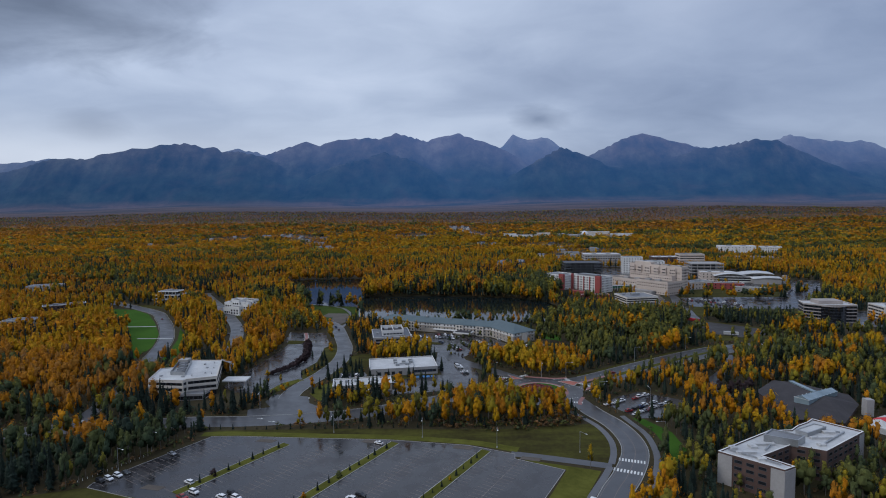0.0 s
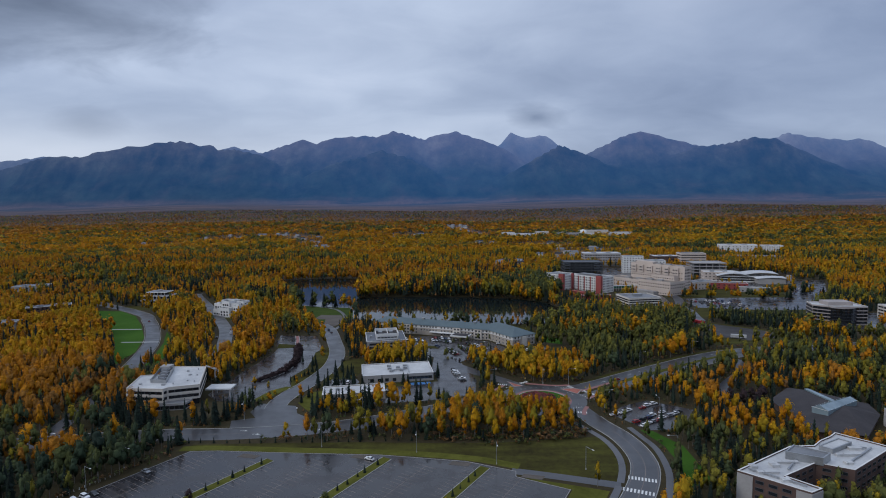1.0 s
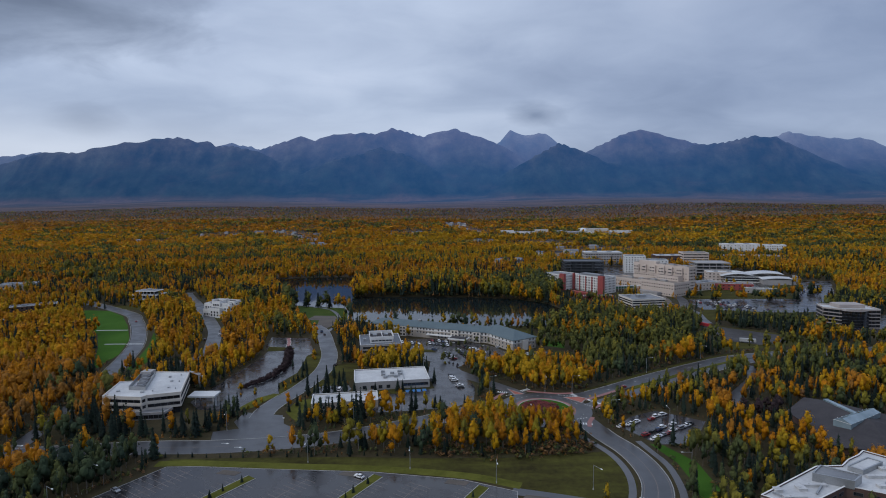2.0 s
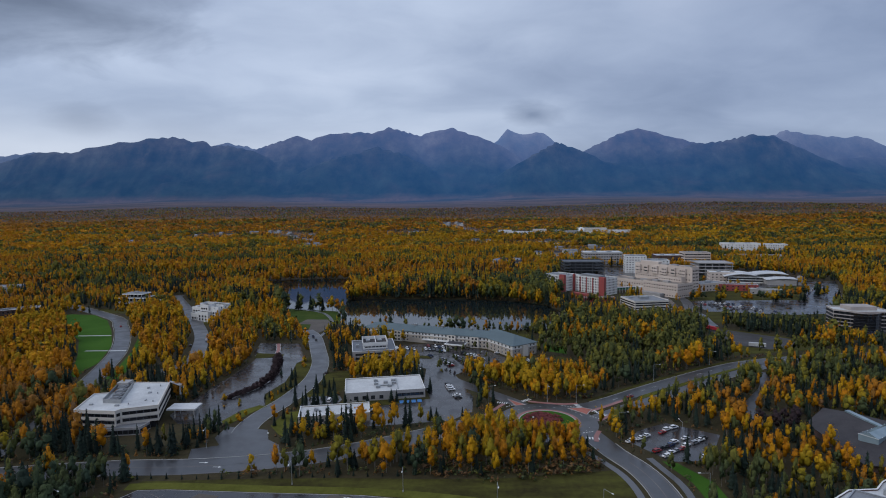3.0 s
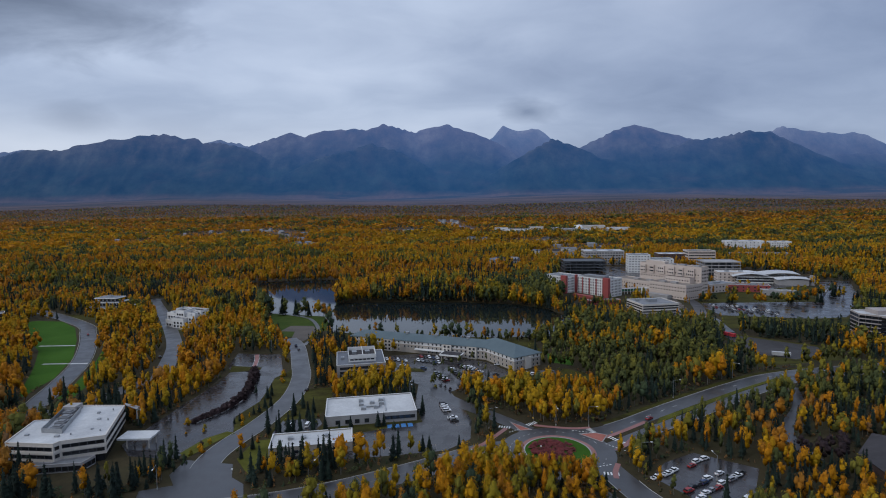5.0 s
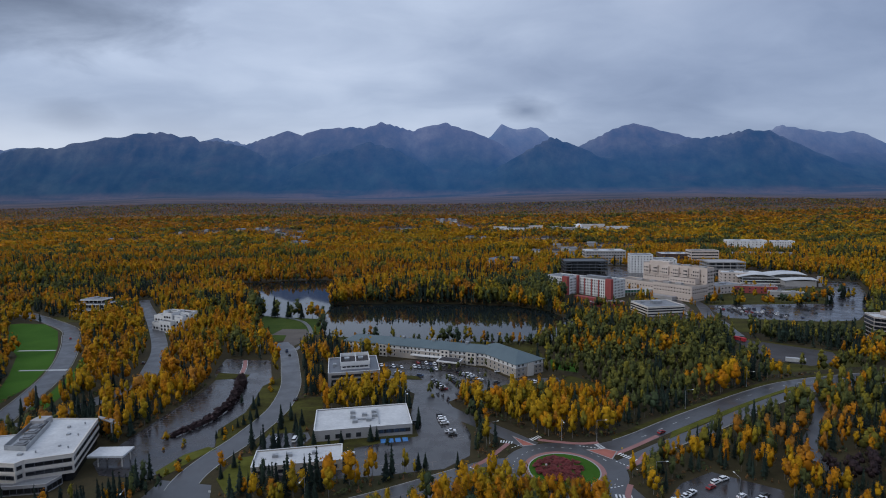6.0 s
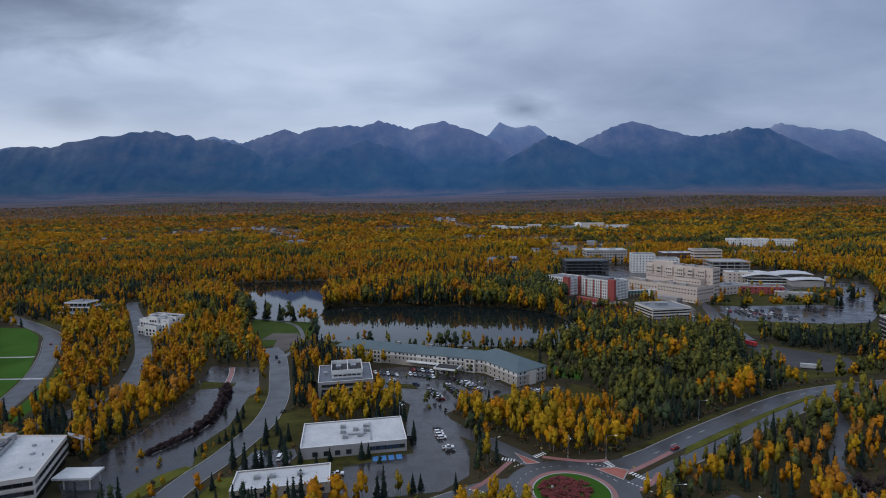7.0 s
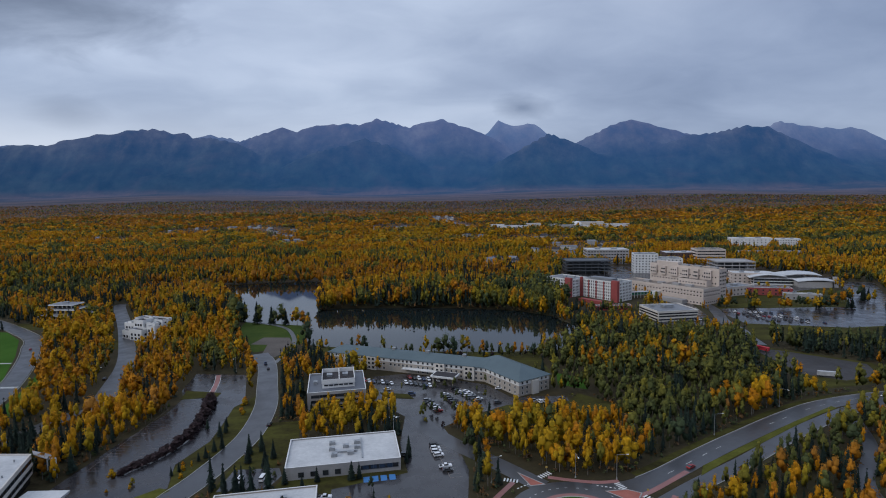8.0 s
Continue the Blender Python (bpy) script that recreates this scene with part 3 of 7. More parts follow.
road("pavement", [(45, 195), (57.2, 215.3), (68, 233), (73, 242)], 3.0, 0.08, PATHWAY, "asphalt footpath beside the drive", "footpath", 1.5)
road("pavement", [(74.5, 245), (78.5, 255), (81.2, 266), (81.6, 278), (79.5, 290), (74, 303), (69.5, 312)], 3.0, 0.08, PATHWAY, "asphalt footpath beside the drive", "footpath", 1.5)
crosswalk((79.3, 249.6), (90.8, 245.6), 9, 3.0, 0.058)
crosswalk((74.0, 240.0), (85.8, 234.8), 9, 3.0, 0.058)
# roundabout
RC = (59.5, 347.0)


def disc(r0, r1, z0, z1, n=64):
    bm = bmesh.new()
    rows = []
    for i in range(n):
        c, s = math.cos(2 * math.pi * i / n), math.sin(2 * math.pi * i / n)
        rows.append([bm.verts.new((RC[0] + r * c, RC[1] + r * s, z)) for r, z in ((r0, z1), (r1, z1), (r1, z0), (r0, z0))])
    for a, b in zip(rows, rows[1:] + rows[:1]):
        for i in range(4):
            bm.faces.new((a[i], b[i], b[(i + 1) % 4], a[(i + 1) % 4]))
    return bm


tagged(part("road", disc(14.0, 26.5, -0.4, 0.062), ROAD, None), "circular wet asphalt roadway of the roundabout", "road", kind="structure")
tagged(part("pavement", disc(15.4, 17.6, -0.3, 0.085), PINK, None), "red-tinted apron ring round the island", "apron", kind="structure")
tagged(part("kerb", disc(14.9, 15.45, -0.3, 0.28), KERB, None), "cream concrete kerb ring round the island", "kerb", kind="structure")
isl = thing("roundabout_island", pose(RC[0], RC[1], 0), "round grass island with a red flower bed", "traffic island", kind="structure")
bm = bmesh.new()
rows = []
for r, z in ((14.95, 0.25), (11.0, 0.55), (6.0, 1.0), (2.0, 1.25)):
    rows.append([bm.verts.new((r * math.cos(2 * math.pi * i / 40), r * math.sin(2 * math.pi * i / 40), z)) for i in range(40)])
for a, b in zip(rows, rows[1:]):
    for i in range(40):
        bm.faces.new((a[i], a[(i + 1) % 40], b[(i + 1) % 40], b[i]))
bm.faces.new(rows[-1])
part("lawn", bm, LAWN, isl, "green mown grass")
clear_poly([(20, 186), (60, 186), (76, 226), (80, 242), (52, 240)])
clear_poly([(RC[0] + 27.5 * math.cos(a * 0.3), RC[1] + 29 * math.sin(a * 0.3)) for a in range(21)])
arc = [V2((RC[0] + 21.8 * math.cos(radians(a)), RC[1] + 21.8 * math.sin(radians(a)))) for a in range(20, 345, 3)]
dashes(arc, 0.068, PAINT, 0.18, 1.2, 2.4)
# east road, two carriageways with a grass median
east_n = road("road", [(70, 369), (84, 367.5), (101, 376), (123, 391), (147.5, 407), (190, 433), (222, 449), (263, 460), (325, 469), (450, 478), (700, 500)], 10.5, 0.075, ROAD, "wet two-lane carriageway running away from the roundabout", margin=4)
east_s = road("road", [(76, 345), (88, 352), (101, 361), (116, 371), (142, 387), (176, 410), (204, 427), (236, 443.5), (270, 452), (325, 460), (420, 468)], 8.0, 0.07, ROAD, "wet carriageway beside a grass median", margin=3)
area("verge", [(117, 375.5), (131, 385.5), (152, 399), (182, 418.5), (206, 433.5), (224, 443), (223, 446), (190, 427), (150, 402), (122, 384)], 0.16, OLIVE, "olive grass median between the carriageways", "grass median", 0)
road("verge", [(90, 378), (98, 383), (120, 398), (146, 415), (188, 441), (222, 457), (262, 468)], 3.5, 0.05, VERGE, "mown grass verge beside the road", "grass verge", 0.5)
dashes(east_n[8:], 0.081, PAINT, 0.16, 3, 9)
dashes(sideways(east_n, 4.8)[8:], 0.081, FADED, 0.16, 3, 0)
dashes(sideways(east_s, -3.5)[8:], 0.076, FADED, 0.16, 3, 0)
kerb(sideways(east_n, 5.4)[5:])
kerb(sideways(east_s, -4.1)[8:])
# west legs
road("road", [(50, 371), (42, 381), (32, 393), (18, 409), (6, 426), (-2, 445)], 9.5, 0.066, ROAD, "wet road leg leading to the car parks", margin=6)
leg_sw = road("road", [(42, 352), (28, 350), (12, 341), (-14, 327), (-47, 312), (-78, 304), (-112, 300), (-150, 299), (-215, 290), (-330, 262)], 15.0, 0.058, ROAD, "broad wet asphalt road past the junction", margin=3)
dashes(leg_sw[8:], 0.064, FADED, 0.2, 3, 0)
dashes(sideways(leg_sw, 7.0)[6:], 0.064, FADED, 0.16, 3, 0)
dashes(sideways(leg_sw, -7.0)[6:], 0.064, FADED, 0.16, 3, 0)
kerb(sideways(leg_sw, -7.6)[6:])
# coloured lanes, splitter islands and crossings
for pts in ([(54, 377.5), (63, 374.6), (73, 372.4), (82, 373)], [(39, 374), (34, 367), (27, 357.5), (20, 351)], [(87, 347), (94, 353.5), (100, 361)], [(78.5, 321), (80, 327), (83.5, 334)], [(86, 361), (94, 366), (104, 373), (113, 379.5)]):
    road("pavement", pts, 2.3, 0.092, PINK, "red-tinted cycle lane strip", "cycle lane", 2, 2.0)
for pts in ([(42, 382), (45.5, 370.5), (52, 371.5)], [(74, 365.5), (83, 355.5), (88, 363.5), (83, 366.5)]):
    area("traffic_island", pts, 0.2, REDBRICKPAVE, "raised splitter island with red pavers", "traffic island", 1)
    tagged(part("kerb", ring(ccw(pts), 0.45, -0.2, 0.26), KERB, None), "pale kerb round a splitter island", "kerb", kind="structure")
crosswalk((35.6, 376.5), (41.8, 374.6), 5, 2.6, 0.074)
crosswalk((50.5, 377.5), (56.2, 381.5), 5, 2.6, 0.074)
crosswalk((88.0, 361.5), (93.5, 353.8), 7, 2.6, 0.083)
crosswalk((80.5, 371.5), (82.5, 366.5), 5, 2.6, 0.083)
crosswalk((74.5, 325.6), (81.5, 324.4), 5, 2.6, 0.066)
crosswalk((20.0, 352.0), (26.0, 346.0), 5, 2.6, 0.066)
# junction and the road north
north = road("road", [(-91, 302), (-97, 325), (-100, 345), (-96.5, 365), (-90.8, 383), (-85, 412), (-84, 434), (-87.5, 464), (-95.5, 494), (-110, 543), (-124, 572)], 12.0, 0.07, ROAD, "wet road winding north between trees", margin=3.5)
area("road", [(-113, 301), (-70, 302), (-77, 322), (-84, 328), (-88, 340), (-111, 345), (-112, 331), (-106, 322), (-118, 318)], 0.064, ROAD, "flared wet asphalt junction", "road", 3)
kerb(sideways(north, 6.2)[8:-3])
kerb(sideways(north, -6.2)[9:-3])
area("verge", [(-112, 346), (-104, 366), (-99, 374), (-104, 376), (-112, 368), (-117, 352)], 0.13, OLIVE, "grass corner beside the junction", "grass verge", 1)
area("verge", [(-88, 345), (-86, 364), (-78, 366), (-72, 345), (-78, 330)], 0.13, OLIVE, "grass corner beside the junction", "grass verge", 1)
road("pavement", [(-106, 548), (-103, 580), (-109, 616), (-126, 655), (-152, 676), (-170, 684)], 3.6, 0.06, PATHWAY, "gravel path towards the lake", "footpath", 3)
area("verge", [(-130, 576), (-112, 586), (-98, 600), (-104, 640), (-112, 664), (-150, 676), (-172, 684), (-166, 645), (-150, 606)], 0.04, MEADOW, "green grass on the lake shore", "lawn", 1)
area("ground_patch", [(-140, 600), (-136, 622), (-114, 620), (-106, 600), (-106, 575), (-112, 556), (-122, 570), (-126, 598)], 0.06, EARTH, "muddy bare patch in the grass", "bare earth", 0)
# western car park, split by a hedge
area("parking_lot", [(-118, 346), (-101, 376), (-107, 396), (-101, 419), (-102.5, 440), (-105, 463), (-101.5, 471), (-117, 521), (-152, 526), (-147.5, 494), (-140, 478), (-139, 454), (-144, 421), (-147, 390), (-150, 362), (-140, 350)], 0.05, LOT, "rain-wet car park beside a purple hedge", "car park", 2)
area("verge", [(-141, 477), (-121, 480), (-121, 487), (-144, 492)], 0.18, VERGE, "grass strip between two lots", "grass strip", 0)
# left lawn oval and its drive
area("verge", [(-405, 664), (-377, 658)] + [(-345, 628), (-311, 578), (-277, 521), (-257, 471), (-251, 433)] + [(-258, 441), (-288, 494), (-319, 543), (-354, 580), (-413, 660)], 0.06, LAWN, "bright green mown lawn", "lawn", 1)
oval = road("road", [(-560, 770), (-470, 735), (-351, 646), (-315, 600), (-284, 549), (-260, 501), (-245, 459), (-236, 429), (-226, 400)], 12.0, 0.075, ROAD, "curving wet drive round the lawn", margin=3)
area("verge", [(-270, 549), (-249, 501), (-235, 459), (-227, 429), (-218, 429), (-225, 459), (-240, 501)], 0.05, LAWN, "green grass beside the drive", "lawn", 1)
road("road", [(-226, 400), (-219, 365), (-215, 345), (-206, 295)], 9.0, 0.072, ROAD, "drive running on behind tall trees", margin=0)
for x0, x1, y in ((-330, -300, 559), (-289, -271, 505)):
    road("pavement", [(x0, y), ((x0 + x1) / 2, y), (x1, y)], 2.4, 0.1, CONCRETE, "pale concrete walk across the lawn", "footpath", 1)
crosswalk((-270, 505), (-255, 505), 8, 3.0, 0.083)
kerb(sideways(oval, 6.7)[8:])
kerb(sideways(oval, -6.7)[8:])
# middle drive through the wood
mid = road("road", [(-345, 790)] + [(-341, 773), (-284, 679), (-240, 602), (-214, 552), (-197, 507), (-184, 465)] + [(-192, 455), (-200, 430), (-216, 405)], 12.0, 0.068, ROAD, "straight wet drive through yellow birches", margin=3)
crosswalk((-240, 616), (-226, 614), 6, 3.0, 0.076)
road("road", [(222, 428), (206, 398), (180, 368), (173, 350), (172, 334)], 6.0, 0.055, ROAD, "narrow dark drive to the small car park", margin=0)
area("parking_lot", [(93.5, 322), (104, 334), (121, 343), (142, 327), (124, 300), (106, 299)], 0.05, LOT, "small dark car park full of cars", "car park", 2)
# big wet lot
big_lot = [(-123, 279.5), (-110, 279.8), (-70.6, 276.5), (-29.5, 273.5), (10.4, 266), (32, 256), (31.4, 251), (52.4, 239.5), (42, 220.5), (22, 184), (0, 150), (-160, 150), (-150, 200), (-127, 217), (-154, 227), (-154, 231)]
area("parking_lot", big_lot, 0.05, LOT, "large rain-wet car park with faded stall lines", "car park", 4)
tagged(part("kerb", ring(ccw(big_lot), 0.25, -0.2, 0.14), GREYCONC, None), "pale kerb round the large car park", "kerb", kind="structure")
road("road", [(30, 256.5), (50, 250.5), (74, 242.5)], 5.5, 0.058, ROAD, "short access lane into the car park", margin=2)
area("verge", [(-129, 280), (-110, 281), (-70, 277.5), (-29, 274.5), (11, 267), (34, 258), (50, 253), (76, 245), (83, 262), (83, 280), (79, 292), (60, 290), (30, 286), (0, 286), (-40, 288), (-90, 288), (-125, 287)], 0.04, VERGE, "rough olive grass bank behind the car park", "grass bank", 3)
area("verge", [(32.5, 251), (53, 239.5), (43, 220), (24, 186), (40, 190), (56, 216), (68, 238)], 0.1, OLIVE, "mown grass corner by the drive", "grass verge", 1)
area("verge", [(-155, 227), (-127, 218), (-150, 200), (-200, 190), (-190, 215)], 0.1, VERGE, "mown grass at the lot's edge", "grass verge", 0)
area("verge", [(100, 240), (106, 258), (107, 280), (102, 300), (108, 298), (116, 280), (114, 245)], 0.05, LAWN, "grass between path and trees", "lawn", 0)
road("verge", [(-129, 282.5), (-110, 283), (-70, 279.5), (-29, 276.5), (11, 269.5), (34, 260.5)], 5.5, 0.06, OLIVE, "bright olive grass along the car park", "grass verge", 1)
# hotel court and the lot of the flat white building
area("parking_lot", [(-6, 442), (-28, 470), (-32, 512), (-10, 517), (20, 503), (40, 492), (52, 470), (84, 470), (84, 462), (48, 458), (22, 440), (10, 428)], 0.05, LOT, "wet hotel car park with rows of cars", "car park", 2)
area("parking_lot", [(-8, 446), (12, 430), (18, 408), (22, 385), (20, 362), (8, 350), (-22, 345), (-64, 340), (-66, 352), (-33, 352), (-34, 372), (-4, 384), (-9, 412)], 0.055, LOT, "wet car park beside the flat white building", "car park", 2)
area("verge", [(-25, 482), (-8, 478), (-4, 470), (-20, 473)], 0.2, VERGE, "grass island in the car park", "grass island", 0)
area("verge", [(84, 490), (100, 480), (104, 500), (88, 512)], 0.06, LAWN, "green lawn beside the hotel", "lawn", 0)
# hospital ground
area("parking_lot", [(288, 640), (290, 690), (302, 700), (365, 694), (430, 702), (540, 860), (575, 850), (470, 690), (400, 622), (365, 618)], 0.06, LOT, "large wet hospital car park with rows of cars", "car park", 2)
road("road", [(258, 570), (262, 590), (270, 620), (272, 645), (284, 680), (292, 705), (300, 740), (330, 770)], 11.0, 0.07, ROAD, "pale curving hospital access road", margin=3)
area("parking_lot", [(205, 630), (262, 640), (276, 700), (284, 740), (250, 745), (255, 690), (200, 640)], 0.05, LOT, "wet yard between hospital buildings", "yard", 2)
area("parking_lot", [(150, 800), (230, 740), (290, 760), (420, 790), (520, 830), (560, 900), (480, 1000), (300, 1060), (210, 1000)], 0.03, LOT, "wet yards and lanes round the hospital", "yard", 0)
area("parking_lot", [(246, 560), (262, 555), (300, 518), (290, 495), (262, 486), (244, 500)], 0.05, DIRTLOT, "dark gravel yard beside the road", "yard", 2)
area("verge", [(280, 600), (292, 638), (366, 616), (400, 619), (410, 608), (360, 604)], 0.05, VERGE, "grass strip beside the hospital car park", "lawn", 1)
area("parking_lot", [(345, 530), (350, 560), (430, 600), (520, 600), (520, 520), (430, 520)], 0.05, LOT, "wet office car park", "car park", 2)
area("parking_lot", [(-80, 372), (-60, 374), (-57, 384), (-60, 391), (-79, 390)], 0.05, LOT, "small wet yard with parked vans", "yard", 1)
area("parking_lot", [(296, 690), (430, 690), (440, 703), (300, 706)], 0.045, LOT, "wet lanes before the hospital entrance", "yard", 0)
# highway running off through the far woods
far_line = smooth_line([(150, 2090), (110, 2200), (62, 2370), (25, 2520), (-10, 2700)], 20.0)
bm = bmesh.new()
rows = [[bm.verts.new((q.x, q.y, float(rise(q.x, q.y)) + h)) for q, h in ((a, 0.6), (b, 0.6), (b, -2.0), (a, -2.0))] for a, b in zip(sideways(far_line, 11), sideways(far_line, -11))]
for a, b in zip(rows, rows[1:]):
    for i in range(4):
        bm.faces.new((a[i], a[(i + 1) % 4], b[(i + 1) % 4], b[i]))
tagged(part("road", bm, PATHWAY, None), "pale highway running off through the woods", "road", kind="structure")
clear_line(far_line, 24)
# open ground with only planted shrubs
for pts in ([(-107, 396), (-101, 419), (-102, 440), (-105, 463), (-101, 471), (-95, 494), (-88, 464), (-84, 434), (-86, 412), (-91, 383), (-100, 374)], [(-82, 368), (-79, 440), (-62, 442), (-58, 415), (-63, 385), (-75, 365)], [(-60, 364), (-36, 370), (-33, 352), (2, 348), (-3, 386), (-56, 382)], [(24, 440), (48, 458), (84, 462), (92, 474), (112, 454), (100, 434), (60, 431), (30, 431)], [(225, 470), (300, 484), (305, 520), (262, 560), (244, 560), (236, 500)], [(262, 585), (300, 575), (400, 580), (430, 600), (400, 622), (288, 642)], [(145, 722), (215, 700), (238, 745), (170, 790)], [(296, 706), (440, 703), (490, 790), (470, 830), (400, 835), (330, 775)], [(-470, 610), (-430, 600), (-432, 640), (-470, 650)], [(-640, 770), (-580, 770), (-585, 815), (-640, 815)], [(-470, 530), (-425, 530), (-425, 560), (-470, 560)], [(-262, 600), (-240, 592), (-222, 600), (-222, 622), (-258, 630)], [(-392, 672), (-345, 664), (-335, 690), (-392, 695)]):
    clear_poly(pts)
    tagged(part("verge", prism(bmesh.new(), ccw(pts), -0.3, 0.025), VERGE, None), "rough autumn grass with leaf litter", "grass", kind="structure")

# ---- buildings ----
_win = {}


def window_mesh(w, h, fmat, gmat):
    key = (round(w, 2), round(h, 2), fmat.name, gmat.name)
    if key not in _win:
        f = boxes((-w / 2, -w / 2 + 0.12, -0.14, 0, 0, h), (w / 2 - 0.12, w / 2, -0.14, 0, 0, h), (-w / 2 + 0.12, w / 2 - 0.12, -0.14, 0, 0, 0.12), (-w / 2 + 0.12, w / 2 - 0.12, -0.14, 0, h - 0.12, h))
        fm = bpy.data.meshes.new("window")
        f.to_mesh(fm)
        fm.materials.append(fmat)
        g = boxes((-w / 2 + 0.12, w / 2 - 0.12, -0.05, 0, 0.12, h - 0.12))
        gm = bpy.data.meshes.new("pane")
        g.to_mesh(gm)
        gm.materials.append(gmat)
        both = boxes((-w / 2, w / 2, -0.05, 0, 0, h))
        for r in ((-w / 2, -w / 2 + 0.12, -0.14, -0.051, 0, h), (w / 2 - 0.12, w / 2, -0.14, -0.051, 0, h), (-w / 2 + 0.12, w / 2 - 0.12, -0.14, -0.051, 0, 0.12)):
            box(both, *r)
        bm_ = bpy.data.meshes.new("window")
        both.to_mesh(bm_)
        bm_.materials.append(gmat)
        bm_.materials.append(fmat)
        for p in bm_.polygons:
            p.material_index = int(p.index >= 6)
        _win[key] = (fm, gm, bm_)
    return _win[key]


def windows(parent, a, b, sills, n, w, h, fmat=None, gmat=None, ends=1.0):
    """Rows of windows in the wall from a to b (the outside to the right of that way)."""
    fmat, gmat = fmat or DARKSTEEL, gmat or GLASS
    fm, gm, far_mesh = window_mesh(w, h, fmat, gmat)
    root = parent.parent.parent if parent.parent and parent.parent.parent else parent.parent or parent
    far = root.matrix_basis.translation.y > 500
    a, b = Vector(a), Vector(b)
    d = b - a
    ang = math.degrees(math.atan2(d.y, d.x))
    L = d.length - 2 * ends
    for z in sills:
        for i in range(n):
            p = a + d.normalized() * (ends + L * (i + 0.5) / n)
            win = piece("window", far_mesh if far else fm, parent, pose(p.x, p.y, z, 0, 0, ang))
            if not far:
                piece("pane", gm, win)


def bands(parent, pts, sills, h, bay=3.2, skip=(), fmat=None, gmat=None, ends=0.6):
    """Ribbon windows round a polygon (counter-clockwise), bay by bay."""
    n = len(pts)
    for i in range(n):
        if i in skip:
            continue
        a, b = Vector(pts[i]), Vector(pts[(i + 1) % n])
        L = (b - a).length - 2 * ends
        if L < 2:
            continue
        k = max(1, round(L / bay))
        windows(parent, a, b, sills, k, L / k, h, fmat, gmat, ends)


def volume(parent, pts, z0, z1, wall, roof, parapet=0.7, coping=None):
    """Walls with a parapet, a roof slab inside it and a coping on top."""
    pts = ccw(pts)
    part("wall", ring(pts, 0.35, z0, z1 + parapet), wall, parent)
    part("roof", prism(bmesh.new(), inset(pts, 0.352), z1 - 0.4, z1), roof, parent)
    part("coping", ring(inset(pts, -0.08), 0.5, z1 + parapet + 0.003, z1 + parapet + 0.15), coping or wall, parent)
    return pts


def rect(x0, x1, y0, y1):
    return [(x0, y0), (x1, y0), (x1, y1), (x0, y1)]


def rooftop_unit(parent, x, y, z, sx, sy, sz, mat=None, name="rooftop_unit"):
    bm = boxes((x - sx / 2, x + sx / 2, y - sy / 2, y + sy / 2, z, z + sz), (x - sx / 2 - 0.1, x + sx / 2 + 0.1, y - sy / 2 - 0.1, y + sy / 2 + 0.1, z + sz + 0.002, z + sz + 0.12))
    r = min(sx, sy) * 0.22
    tube(bm, x - sx * 0.2, y, z + sz + 0.122, z + sz + 0.32, r, r, 10)
    return part(name, bm, mat or STEEL, parent)


def plot(pts, margin=3.0):
    clear_poly([tuple(p) for p in pts], margin)


def local(th, pts):
    m = th.matrix_basis
    return [tuple((m @ Vector((x, y, 0)))[:2]) for x, y in pts]


